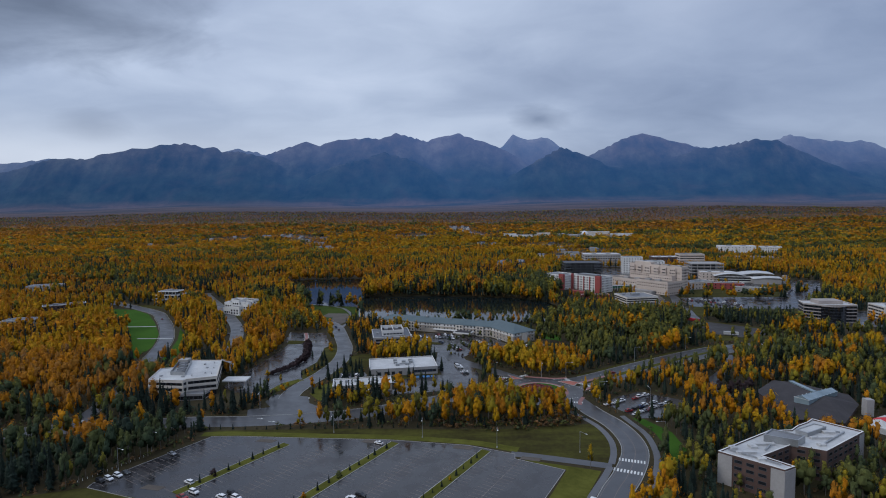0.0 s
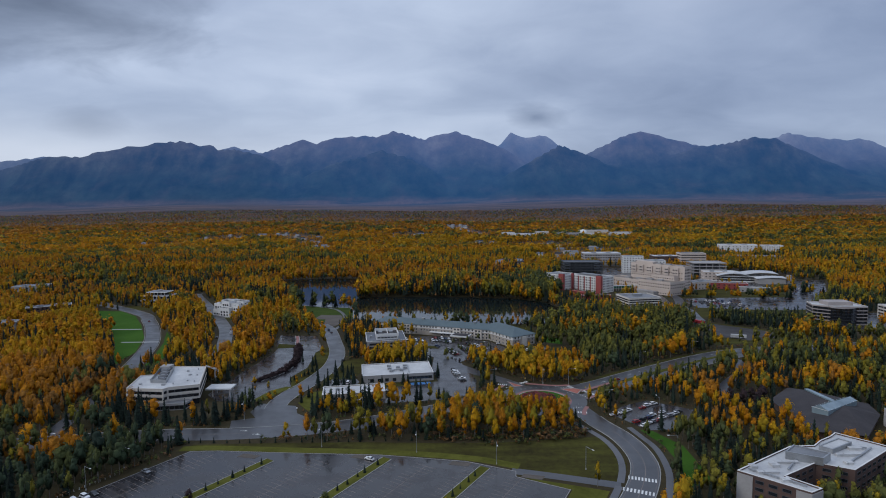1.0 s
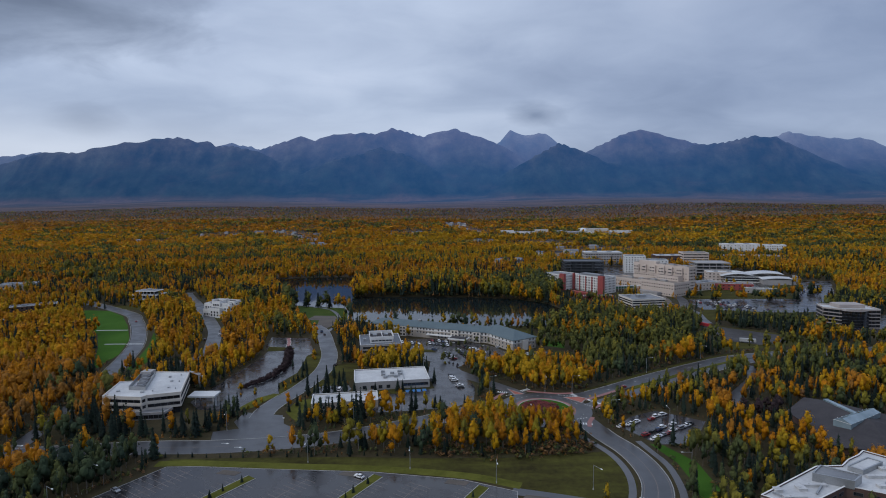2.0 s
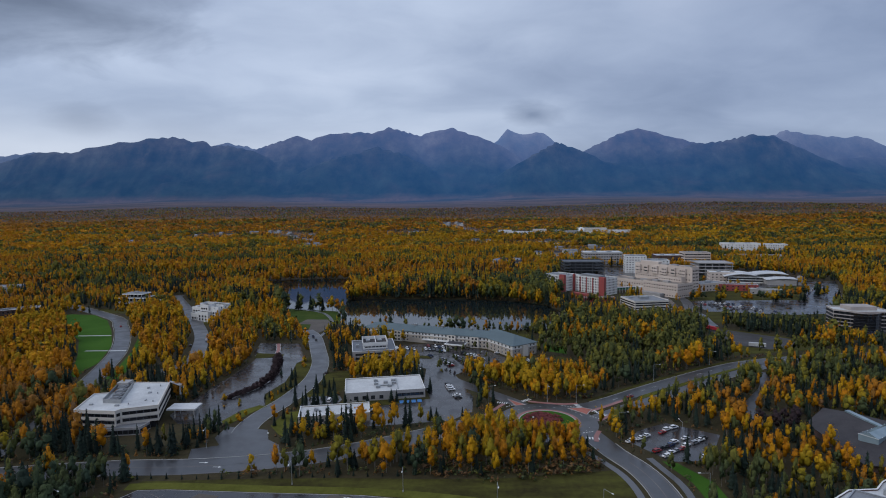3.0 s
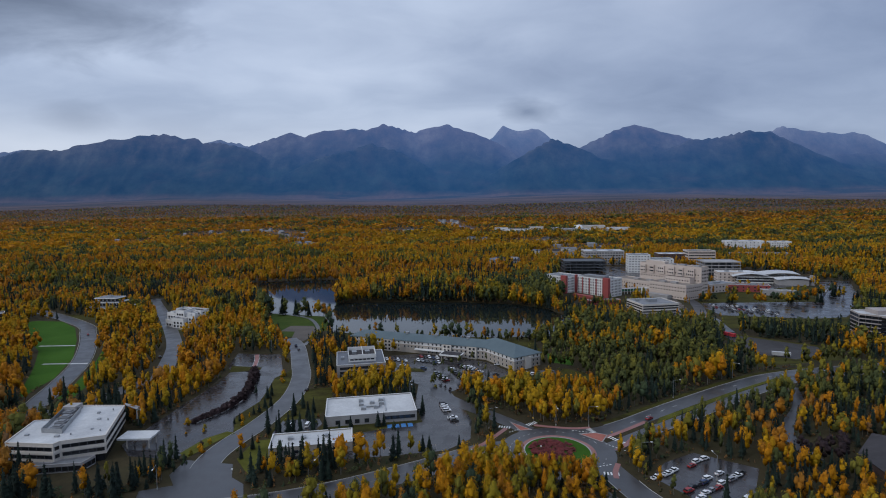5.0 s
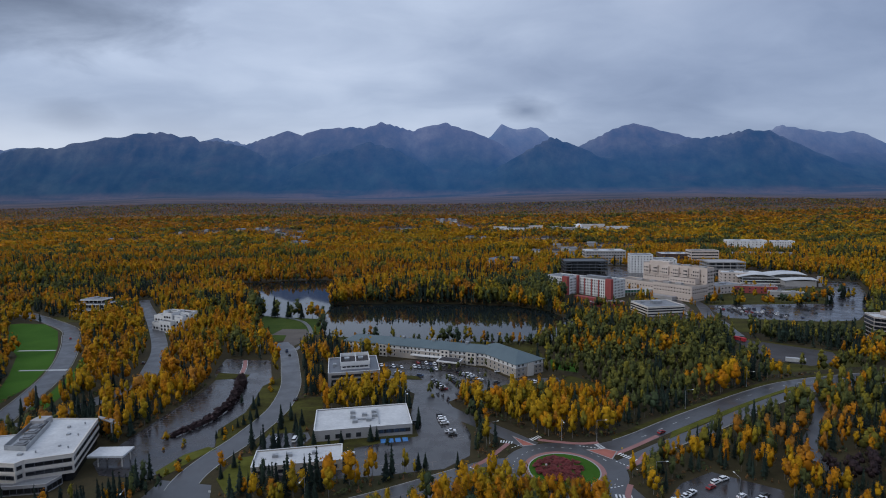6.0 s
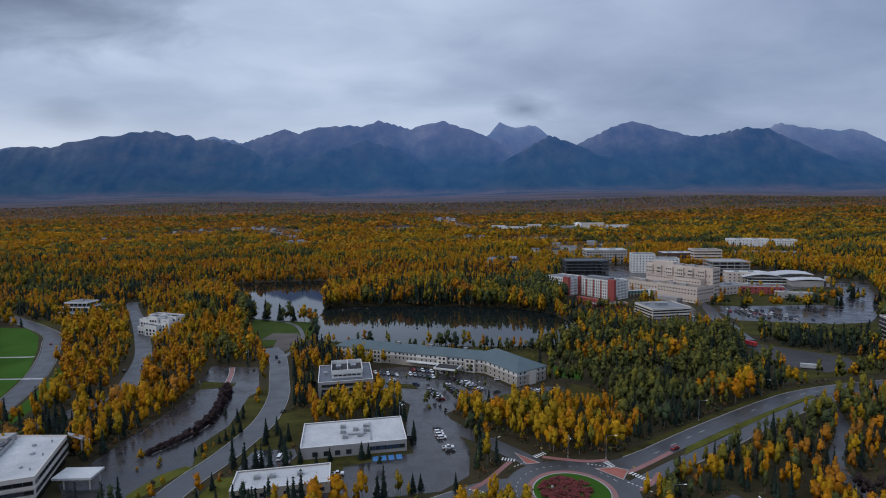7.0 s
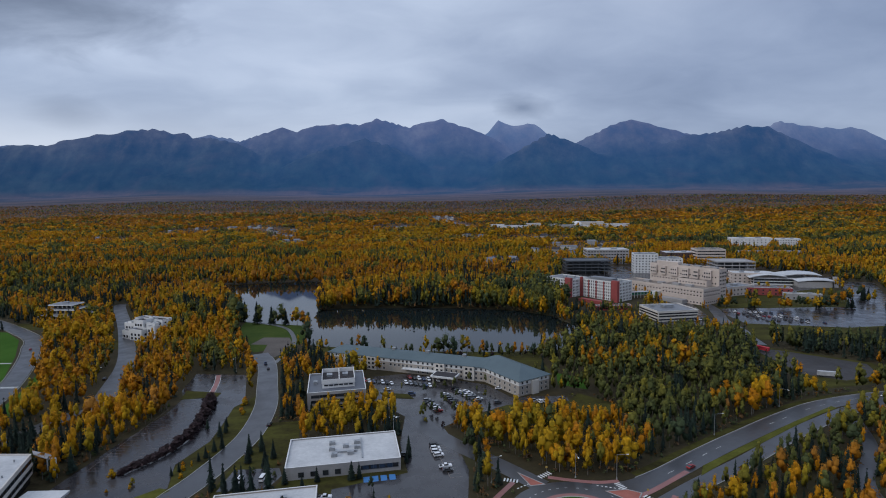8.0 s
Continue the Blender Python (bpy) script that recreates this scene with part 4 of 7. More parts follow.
# office with white bands and an entrance canopy
def white_band_office():
    th = thing("office_building", pose(-166.5, 360, 0), "pale concrete office building with dark ribbon windows and white flat roof", "building")
    p = [(-22, -20), (1, -22.6), (2.2, -19.6), (19, -14), (6.5, 24), (-16, 25), (-11, 8), (-27, 5)]
    H = 11.6
    p = volume(th, p, 3.6, H, CREAM, ROOFWHITE, 0.35, CREAM)
    part("ground_storey", prism(bmesh.new(), inset(p, 0.9), 0, 3.6), BLACKGLASS, th, "recessed glazed ground storey")
    bands(th, p, (5.0, 8.6), 1.7, 3.4, (5, 6), gmat=BLACKGLASS)
    part("floor_band", ring(inset(p, -0.25), 0.245, 7.1, 8.2), CREAM, th)
    low = volume(th, [(-10, -27), (14, -24), (15.4, -16.4), (3, -20.4), (0.6, -23.4), (-9, -22.4)], 0, 3.4, GREYCONC, ROOFGREY, 0.5)
    bands(th, low, (0.6,), 2.2, 2.6, (2, 3, 4), gmat=BLACKGLASS, ends=0.3)
    scr = part("plant_screen", ring([(-13.5, -9), (-3, -10.5), (-12, 17.5), (-21, 18.5)], 0.2, H + 0.002, H + 2.2), STEEL, th, "grey metal plant screen")
    for x, y in ((-8.5, -5), (-10.5, 1), (-13, 7.5), (-15.5, 13.5)):
        part("air_handler", boxes((x - 2.4, x + 2.4, y - 2.2, y + 2.2, H, H + 1.6), (x - 1.4, x + 1.4, y - 1.3, y + 1.3, H + 1.602, H + 2.0)), ROOFGREY, scr)
    part("louvre_box", boxes((-20.5, -14, 16, 22, H, H + 2.9)), GREYCONC, scr)
    for x, y, sx, sy, h in ((-3, -14, 2, 1.2, 0.8), (4, 6, 1.4, 1.4, 0.7), (-1, 14, 1.2, 1.2, 0.9), (8, -6, 0.9, 0.9, 0.6), (-18, -12, 1.6, 1.2, 0.7)):
        part("roof_hatch", boxes((x - sx / 2, x + sx / 2, y - sy / 2, y + sy / 2, H, H + h)), STEEL, th)
    can = part("canopy", boxes((17.6, 33.5, -3.5, 6, 4.7, 5.6)), ROOFWHITE, th, "white flat entrance canopy")
    for x, y in ((32, -2), (32, 4.5), (21.5, -2), (21.5, 4.5)):
        part("column", tube(bmesh.new(), x, y, 0, 4.7, 0.3, 0.3), CREAM, can)
    sign = part("sign_panel", boxes((10.9, 14.9, 26.2, 26.6, 3.6, 9.0)), WHITEWALL, th, "white panel on two posts")
    for x in (11.5, 14.3):
        part("post", boxes((x - 0.2, x + 0.2, 26.61, 27.0, 0, 9.0)), STEEL, sign)
    bm = bmesh.new()
    q = [bm.verts.new(v) for v in ((4.4, 27.6, 11.9), (6.9, 24.4, 11.9), (12.4, 24.5, 9.65), (12.4, 28.1, 9.65))]
    r = [bm.verts.new((v.co.x, v.co.y, v.co.z - 0.4)) for v in q]
    bm.faces.new(q[::-1])
    bm.faces.new(r)
    for k in range(4):
        bm.faces.new((q[k], q[(k + 1) % 4], r[(k + 1) % 4], r[k]))
    part("sloping_roof", bm, GREYCONC, th, "grey roof sloping down to the stair tower")
    for x, y in ((4, 18), (9, 5), (13, -8), (2, -12)):
        part("roof_vent", tube(bmesh.new(), x, y, H, H + 1.0, 0.3, 0.3), STEEL, th)
    plot(local(th, p), 3)
    plot(local(th, rect(8, 36, -16, 20)), 2)
    plot([(-165, 336), (-135, 345), (-126, 374), (-116, 350), (-128, 324), (-160, 316)], 1)
    plot(local(th, [(0, -22), (20, -14), (26, -26), (12, -36), (-4, -32)]), 1)


white_band_office()


def low_white_building():
    th = thing("commercial_building", pose(-33, 397, 0, 0, 0, 9), "single-storey building with white flat roof and grey walls", "building")
    p = volume(th, rect(-24, 24, -14, 14), 0, 4.9, GREYCONC, ROOFWHITE, 0.5, WHITEWALL)
    windows(th, (6, -14), (24, -14), (1.6,), 6, 2.7, 1.9, ends=1.0)
    windows(th, (-22, -14), (2, -14), (0.9,), 4, 2.4, 2.2, ends=2.0)
    windows(th, (24, -14), (24, 14), (1.5,), 4, 2.4, 2.0, ends=3.0)
    for x, y in ((-5, 6), (-5, 0), (1, 2), (6, 5), (6, 0), (-4, -6), (3, -5)):
        rooftop_unit(th, x, y, 4.9, 2.6, 1.8, 1.3)
    part("duct", boxes((-5, 6, -3.4, -2.8, 5.2, 5.7), (7.6, 8.2, -10, 10, 4.9, 5.25)), STEEL, th)
    plot(local(th, p), 4)
    return th


low_white_building()


def small_flat_building():
    th = thing("commercial_building", pose(-56, 356, 0, 0, 0, 9), "low building with pale flat roof among yellow trees", "building")
    p = volume(th, rect(-19, 19, -8, 8), 0, 4.2, TAN, ROOFWHITE, 0.5, WHITEWALL)
    windows(th, (-19, -8), (19, -8), (1.2,), 8, 2.2, 1.6)
    windows(th, (19, -8), (19, 8), (1.2,), 3, 2.2, 1.6)
    for x in (-10, -4, 7):
        rooftop_unit(th, x, 1, 4.2, 2.4, 1.8, 1.2)
    plot(local(th, p), 2)


small_flat_building()


def three_storey_office():
    th = thing("office_building", pose(-49, 474, 0, 0, 0, 10), "three-storey grey office with roof penthouse", "building")
    p = volume(th, rect(-16, 16, -17, 17), 0, 9.6, GREYCONC, ROOFSLATE, 0.7, WHITEWALL)
    bands(th, p, (1.0, 4.2, 7.1), 1.7, 4.5, ends=2.0)
    pent = part("penthouse", boxes((-8, 10, -9, 3, 9.6, 12.2)), WHITEWALL, th, "white penthouse storey")
    windows(pent, (-8, -9), (10, -9), (10.6,), 6, 2.6, 1.2, WHITEWALL, GLASS, ends=0.8)
    part("screen_wall", ring(rect(-8.3, 10.3, -9.4, 12), 0.35, 12.21, 14.6), WHITEWALL, th, "open white roof screen round a dark well")
    part("screen_beam", boxes((1.2, 1.7, -9.0, 11.6, 14.0, 14.5)), WHITEWALL, th)
    part("well_floor", boxes((-7.9, 9.9, -9.0, 11.6, 12.21, 12.3)), ROOFDARK, th)
    rooftop_unit(th, -4, 4, 12.3, 3, 4, 1.2)
    rooftop_unit(th, 5, 5, 12.3, 3, 4, 1.0)
    rooftop_unit(th, -12, 0, 9.6, 2, 3, 1.5)
    plot(local(th, p), 4)


three_storey_office()


def hip_roof(name, parent, x0, x1, y0, y1, z0, z1, over=0.9, hips=(True, True), mat=None, label=""):
    """A hipped roof along x with its eaves."""
    x0, x1, y0, y1 = x0 - over, x1 + over, y0 - over, y1 + over
    ym, run = (y0 + y1) / 2, (y1 - y0) / 2
    bm = bmesh.new()
    lo = [bm.verts.new((x, y, z0 - 0.25)) for x, y in ((x0, y0), (x1, y0), (x1, y1), (x0, y1))]
    e = [bm.verts.new((x, y, z0)) for x, y in ((x0, y0), (x1, y0), (x1, y1), (x0, y1))]
    r = [bm.verts.new((x0 + (run if hips[0] else 0), ym, z1)), bm.verts.new((x1 - (run if hips[1] else 0), ym, z1))]
    for f in ((e[0], e[1], r[1], r[0]), (e[2], e[3], r[0], r[1]), (e[1], e[2], r[1]), (e[3], e[0], r[0]), lo[::-1]):
        bm.faces.new(f)
    for i in range(4):
        bm.faces.new((lo[i], lo[(i + 1) % 4], e[(i + 1) % 4], e[i]))
    roof = part(name, bm, mat or ROOFTEAL, parent, label)
    seam = bmesh.new()
    for i in range(int((x1 - x0) / 1.6)):
        x = x0 + 0.8 + i * 1.6
        s = min(1.0, (x - x0) / run if hips[0] else 1.0, (x1 - x) / run if hips[1] else 1.0)
        for ya, yb in ((y0, y0 + (ym - y0) * s), (y1, y1 + (ym - y1) * s)):
            zb = z0 + (z1 - z0) * s
            q = [seam.verts.new(c) for c in ((x - 0.06, ya, z0 + 0.06), (x + 0.06, ya, z0 + 0.06), (x + 0.06, yb, zb + 0.06), (x - 0.06, yb, zb + 0.06))]
            seam.faces.new(q)
    part("roof_seam", seam, mat or ROOFTEAL, roof)
    return roof


def hotel():
    th = thing("hotel_building", pose(-66, 541.6, 0, 0, 0, -22.6), "long three-storey tan hotel with teal hipped metal roof", "building")
    L, W, H = 124, 17, 9.2
    part("wall", ring(rect(0, L, 0, W), 0.35, 0, 6.3), TAN, th, "tan lower storeys")
    part("wall", ring(rect(0, L, 0, W), 0.352, 6.303, H), WHITEWALL, th, "white top storey")
    hip_roof("roof", th, 0, L, 0, W, H, H + 3.8, label="teal metal roof")
    windows(th, (0, 0), (46, 0), (1.0, 3.9, 6.9), 13, 1.5, 1.5, WHITEWALL)
    windows(th, (66, 0), (L - 6, 0), (1.0, 3.9, 6.9), 15, 1.5, 1.5, WHITEWALL)
    windows(th, (46, 0), (66, 0), (3.9, 6.9), 6, 1.5, 1.5, WHITEWALL)
    windows(th, (0, W), (0, 0), (1.0, 3.9, 6.9), 3, 1.5, 1.5, WHITEWALL)
    for x in (16, 34, 84, 104):
        bay = part("bay", boxes((x - 3.5, x + 3.5, -1.1, -0.003, 0, H - 0.3)), CREAM, th, "pale projecting bay")
        windows(bay, (x - 3.5, -1.1), (x + 3.5, -1.1), (1.0, 3.9, 6.7), 2, 1.5, 1.5, DARKSTEEL, ends=0.5)
    part("porch_roof", boxes((58, 84, -3.6, -0.003, 3.4, 4.0)), WHITEWALL, th, "white ground-floor awning")
    can = part("canopy", boxes((83, 99, -14, -3.7, 4.0, 5.0)), WHITEWALL, th, "white drive-up canopy with dark top")
    part("canopy_top", boxes((83.8, 98.2, -13.2, -4.5, 5.003, 5.15)), ROOFDARK, can)
    for x, y in ((84.5, -13), (97.5, -13), (84.5, -5), (97.5, -5)):
        part("column", boxes((x - 0.3, x + 0.3, y - 0.3, y + 0.3, 0, 4.0)), TAN, can)
    for x in (47, 72, 98):
        rooftop_unit(th, x, W / 2, H + 3.3, 2.4, 2.4, 1.4)
    # the wing that turns south
    D, E = 24, 44
    wing = part("wing", ring(rect(0, D, 0, E), 0.35, 0, 6.3), TAN, th, "south wing with tan walls")
    wing.matrix_basis = th.matrix_basis.inverted() @ pose(56.7, 470, 0, 0, 0, 32)
    part("wall", ring(rect(0, D, 0, E), 0.352, 6.303, H), WHITEWALL, wing, "white top storey")
    roof = hip_roof("roof", wing, 0, E + 4, -D / 2, D / 2, H + 0.02, H + 5.2)
    roof.matrix_basis = pose(D / 2, 0, 0, 0, 0, 90)
    for a, b, n in (((0, E), (0, 0), 9), ((D, 0), (D, E), 9), ((0, 0), (9, 0), 2), ((15, 0), (D, 0), 2)):
        windows(wing, a, b, (1.0, 3.9, 6.9), n, 1.5, 1.5, WHITEWALL)
    part("stair_bay", boxes((9.5, 14.5, -1.4, -0.003, 0, H - 1.0)), CREAM, wing, "pale stair bay")
    plot(local(th, rect(-2, L + 2, -3, W + 3)), 3)
    plot([(54, 466), (82, 483), (60, 520), (34, 506)], 3)


hotel()


def brick_office():
    th = thing("brick_building", pose(0, 0, 0), "brown brick and concrete building with white flat roof", "building")
    H = 13.0
    pts = ccw([(114.1, 227.6), (131.6, 210.4), (137.2, 213.2), (129.8, 222.8), (148.2, 233.2), (159.1, 226.8), (189.2, 246.5), (176, 262), (171, 258), (164, 254), (158, 249), (147.5, 248.5)])
    volume(th, pts, 0, H, BROWNBRICK, ROOFWHITE, 0.5, WHITEWALL)
    n = len(pts)
    for i in range(n):
        a, b = pts[i], pts[(i + 1) % n]
        L = (Vector(b) - Vector(a)).length
        if L > 7:
            windows(th, a, b, (1.6, 4.7, 7.8, 10.6), max(2, int(L / 4.8)), 3.0, 1.4, DARKSTEEL)
    part("corner_panel", ring(ccw([(113.9, 227.5), (117.8, 223.5), (119, 225), (115.6, 229)]), 0.4, 0, H - 0.2), GREYCONC, th, "pale concrete corner panel")
    part("corner_panel", ring(ccw([(128.0, 213.6), (131.5, 210.1), (137.5, 213.0), (135.5, 216.2), (130, 216)]), 0.4, 0, H - 0.2), GREYCONC, th, "pale concrete corner panel")
    part("corner_panel", ring(ccw([(185.5, 243.8), (189.6, 246.5), (186, 250.6), (183, 248)]), 0.4, 0, H - 0.2), GREYCONC, th, "pale concrete corner panel")
    volume(th, [(139, 238), (150, 231.5), (156, 236), (146, 244)], H, H + 2.8, STEEL, ROOFGREY, 0.3)
    volume(th, [(158, 246), (171, 253), (174, 249), (161, 242)], H, H + 1.6, STEEL, ROOFWHITE, 0.2)
    for x, y, sx, sy in ((125, 226, 8, 1.5), (131, 232, 3, 3), (137, 234, 9, 1.2), (166, 240, 10, 1.4), (173, 246, 5, 2), (128, 220, 3, 2), (122, 231, 2.5, 2.5), (161, 233, 3, 2)):
        rooftop_unit(th, x, y, H, sx, sy, 0.9, ROOFWHITE)
    for a, b in (((119, 229), (133, 215)), ((134, 228), (146, 240)), ((160, 232), (180, 246)), ((166, 250), (178, 246))):
        d = Vector(b) - Vector(a)
        pipe = part("pipe", boxes((0, d.length, -0.3, 0.3, 0.35, 0.85)), STEEL, th)
        pipe.matrix_basis = pose(a[0], a[1], H, 0, 0, math.degrees(math.atan2(d.y, d.x)))
    plot(pts, 2)
    plot([(112, 224), (131, 206), (150, 214), (142, 200), (124, 198), (108, 214)], 1)


brick_office()


def dark_roof_hall():
    th = thing("hall_building", pose(206, 322, 0, 0, 0, 0), "low hall with broad dark hipped roof and glazed lantern", "building")
    p = [(-17, 10), (5, 30), (32, 2), (26, -14), (0, -40), (-22, -34)]
    pc = ccw(p)
    part("wall", ring(pc, 0.35, 0, 3.6), BROWNBRICK, th)
    bm = bmesh.new()
    e = [bm.verts.new((x * 1.03, y * 1.03, 3.6)) for x, y in pc]
    lo = [bm.verts.new((x * 1.03, y * 1.03, 3.3)) for x, y in pc]
    r0, r1 = bm.verts.new((6, 12, 8.2)), bm.verts.new((8, -16, 8.2))
    for i in range(len(e)):
        a, b = e[i], e[(i + 1) % len(e)]
        bm.faces.new((lo[i], lo[(i + 1) % len(e)], b, a))
        ra = r0 if a.co.y > -2 else r1
        rb = r0 if b.co.y > -2 else r1
        if ra is rb:
            bm.faces.new((a, b, ra))
        else:
            bm.faces.new((a, b, rb, ra))
    bm.faces.new(lo[::-1])
    part("roof", bm, ROOFDARK, th, "dark shingle roof")
    lan = bmesh.new()
    prof = [(-4, 0), (-4, 3.2), (0, 5.0), (4, 3.2), (4, 0)]
    a = [lan.verts.new((0, y, z)) for y, z in prof]
    b = [lan.verts.new((32, y * 0.8, z * 0.8)) for y, z in prof]
    for i in range(5):
        lan.faces.new((a[i], a[(i + 1) % 5], b[(i + 1) % 5], b[i]))
    lan.faces.new(a[::-1])
    lan.faces.new(b)
    ln = part("skylight", lan, SKYGLASS, th, "long glazed roof lantern")
    ln.matrix_basis = pose(-8, -18, 5.4, 0, 0, 30)
    for i in range(9):
        s = 1 - 0.2 * i / 8
        part("rib", boxes((i * 4 - 0.12, i * 4 + 0.12, -4.08 * s, 4.08 * s, 3.15 * s, 3.3 * s)), WHITEWALL, ln)
    rg = part("ridge_light", boxes((-11, 11, -1.3, 1.3, 0, 0.8)), SKYGLASS, th, "row of ridge skylights")
    rg.matrix_basis = pose(6.5, 3, 7.9, 0, 0, -86)
    part("chimney", boxes((24, 28, -24, -20, 0, 9.5)), GREYCONC, th)
    plot(local(th, p), 3)


dark_roof_hall()


def tent():
    th = thing("marquee_tent", pose(229, 282, 0, 0, 0, 25), "white and red peaked marquee on the grass", "tent")
    for i, (x, mat) in enumerate(((-7, ROOFWHITE), (0, REDFABRIC), (7, ROOFWHITE))):
        bm = bmesh.new()
        e = [bm.verts.new((x + dx, y, 3.0)) for dx, y in ((-3.5, -7), (3.5, -7), (3.5, 7), (-3.5, 7))]
        lo = [bm.verts.new((x + dx, y, 0.0)) for dx, y in ((-3.5, -7), (3.5, -7), (3.5, 7), (-3.5, 7))]
        ap = bm.verts.new((x, 0, 6.2))
        for k in range(4):
            bm.faces.new((e[k], e[(k + 1) % 4], ap))
            bm.faces.new((lo[k], lo[(k + 1) % 4], e[(k + 1) % 4], e[k]))
        part("canopy", bm, mat, th)
    plot(local(th, rect(-12, 12, -8, 8)), 3)


tent()


def red_white_housing():
    th = thing("apartment_building", pose(210, 748, 0, 0, 0, -52), "white panel apartment building with red brick stair towers", "building")
    H = 21.0
    volume(th, rect(-49, 0, 0, 25), 0, H, WHITEWALL, ROOFGREY, 0.8)
    volume(th, rect(-86, -49.4, -17, 12), 0, H, WHITEWALL, ROOFGREY, 0.8)
    for a, b, n in (((-48, 0), (-8, 0), 15), ((0, 0), (0, 25), 8), ((-86, -17), (-58, -17), 11), ((-49.4, -17), (-49.4, 0), 6)):
        windows(th, a, b, [1.4 + 3.4 * k for k in range(6)], n, 1.1, 2.0, GREYCONC)
    for x0, x1, y0, y1 in ((-7.5, 0.6, -4, -0.004), (-57, -49, -21, -17.004), (-49.39, -47, -3, -0.004)):
        part("stair_tower", boxes((x0, x1, y0, y1, 0, H + 2.6)), REDBRICK, th, "red brick stair tower")
    for x in (-40, -30, -20):
        part("panel", boxes((x, x + 1.4, -0.25, -0.004, 0, H)), REDBRICK, th)
    part("penthouse", boxes((-44, -14, 8, 18, H, H + 2.4)), ROOFGREY, th)
    part("annex", boxes((-34, 6, -26, -19, 0, 3.6)), REDBRICK, th, "low red annex")
    for x, y in ((-70, -4), (-62, 2), (-8, 14)):
        rooftop_unit(th, x, y, H, 4, 3, 1.6)
    plot(local(th, rect(-88, 8, -27, 27)), 5)


red_white_housing()


def office_f():
    th = thing("office_building", pose(231, 672, 0, 0, 0, 8), "three-storey white banded office near the hospital", "building")
    p = volume(th, rect(-20, 20, -17, 17), 0, 9.0, CREAM, ROOFGREY, 0.7, WHITEWALL)
    bands(th, p, (1.2, 4.2, 6.6), 1.3, 4.0)
    rooftop_unit(th, 0, 2, 9.0, 10, 6, 2.6)
    rooftop_unit(th, -12, 8, 9.0, 4, 3, 1.6)
    plot(local(th, p), 6)


office_f()


def hospital():
    th = thing("hospital_building", pose(291, 721, 0, 0, 0, -58), "large beige precast hospital with stepped blocks", "hospital")
    low = volume(th, rect(-52, -2, 0, 31.6), 0, 16.5, BEIGE, ROOFTAN, 0.9)
    for a, b, n in (((-52, 0), (-2, 0), 13), ((-2, 0), (-2, 31.6), 8)):
        windows(th, a, b, (1.6, 9.0, 12.8), n, 1.5, 1.3, DARKSTEEL)
    for z in (5.2, 7.6, 11.6, 15.0):
        part("cornice", ring(inset(low, -0.4), 0.395, z, z + 0.45), BEIGE, th)
    step = volume(th, rect(-46, -12, 22, 31.7), 16.51, 22, BEIGE, ROOFDARK, 0.9)
    windows(th, (-46, 22), (-12, 22), (18.4,), 9, 1.3, 1.4, DARKSTEEL)
    mid = volume(th, rect(-110, -52.4, 8, 31.6), 0, 14, BEIGE, ROOFTAN, 0.9)
    windows(th, (-110, 8), (-52.4, 8), (5, 9.5), 14, 1.4, 1.4, DARKSTEEL)
    part("cornice", ring(inset(mid, -0.4), 0.395, 12.4, 12.9), BEIGE, th)
    tow = volume(th, rect(-90, -4, 32, 46), 0, 34.5, BEIGE, ROOFTAN, 1.0)
    for x, w in ((-88, 8), (-74, 6), (-62, 9), (-47, 8), (-33, 6), (-21, 9)):
        b = part("bay", boxes((x, x + w, 29.6, 31.996, 22.95, 33.2)), BEIGE, th)
        windows(b, (x, 29.6), (x + w, 29.6), (25, 29.2), 3, 1.4, 1.6, DARKSTEEL, ends=0.5)
    windows(th, (-90, 32), (-5, 32), (18.5, 25.2), 22, 1.2, 1.5, DARKSTEEL)
    windows(th, (-4, 32), (-4, 46), (6, 10, 14, 18, 22, 26, 30), 4, 1.5, 1.6, DARKSTEEL)
    for z in (15.2, 23.8, 28.0, 32.4):
        part("cornice", ring(inset(tow, -0.35), 0.345, z, z + 0.45), BEIGE, th)
    for x, y, z in ((-48, 39, 34.5), (-34, 40, 34.5), (-14, 39, 34.5), (-85, 20, 14), (-25, 11, 16.5), (-66, 20, 14), (-40, 10, 16.5)):
        rooftop_unit(th, x, y, z, 8, 5, 2.0, GREYCONC)
    part("penthouse", boxes((-84, -56, 36, 44, 34.5, 38)), BEIGE, th)
    part("loading_dock", boxes((-52, -20, -9, -0.5, 0, 4.2)), GREYCONC, th, "low grey service dock")
    plot(local(th, rect(-112, 2, -10, 58)), 5)


hospital()


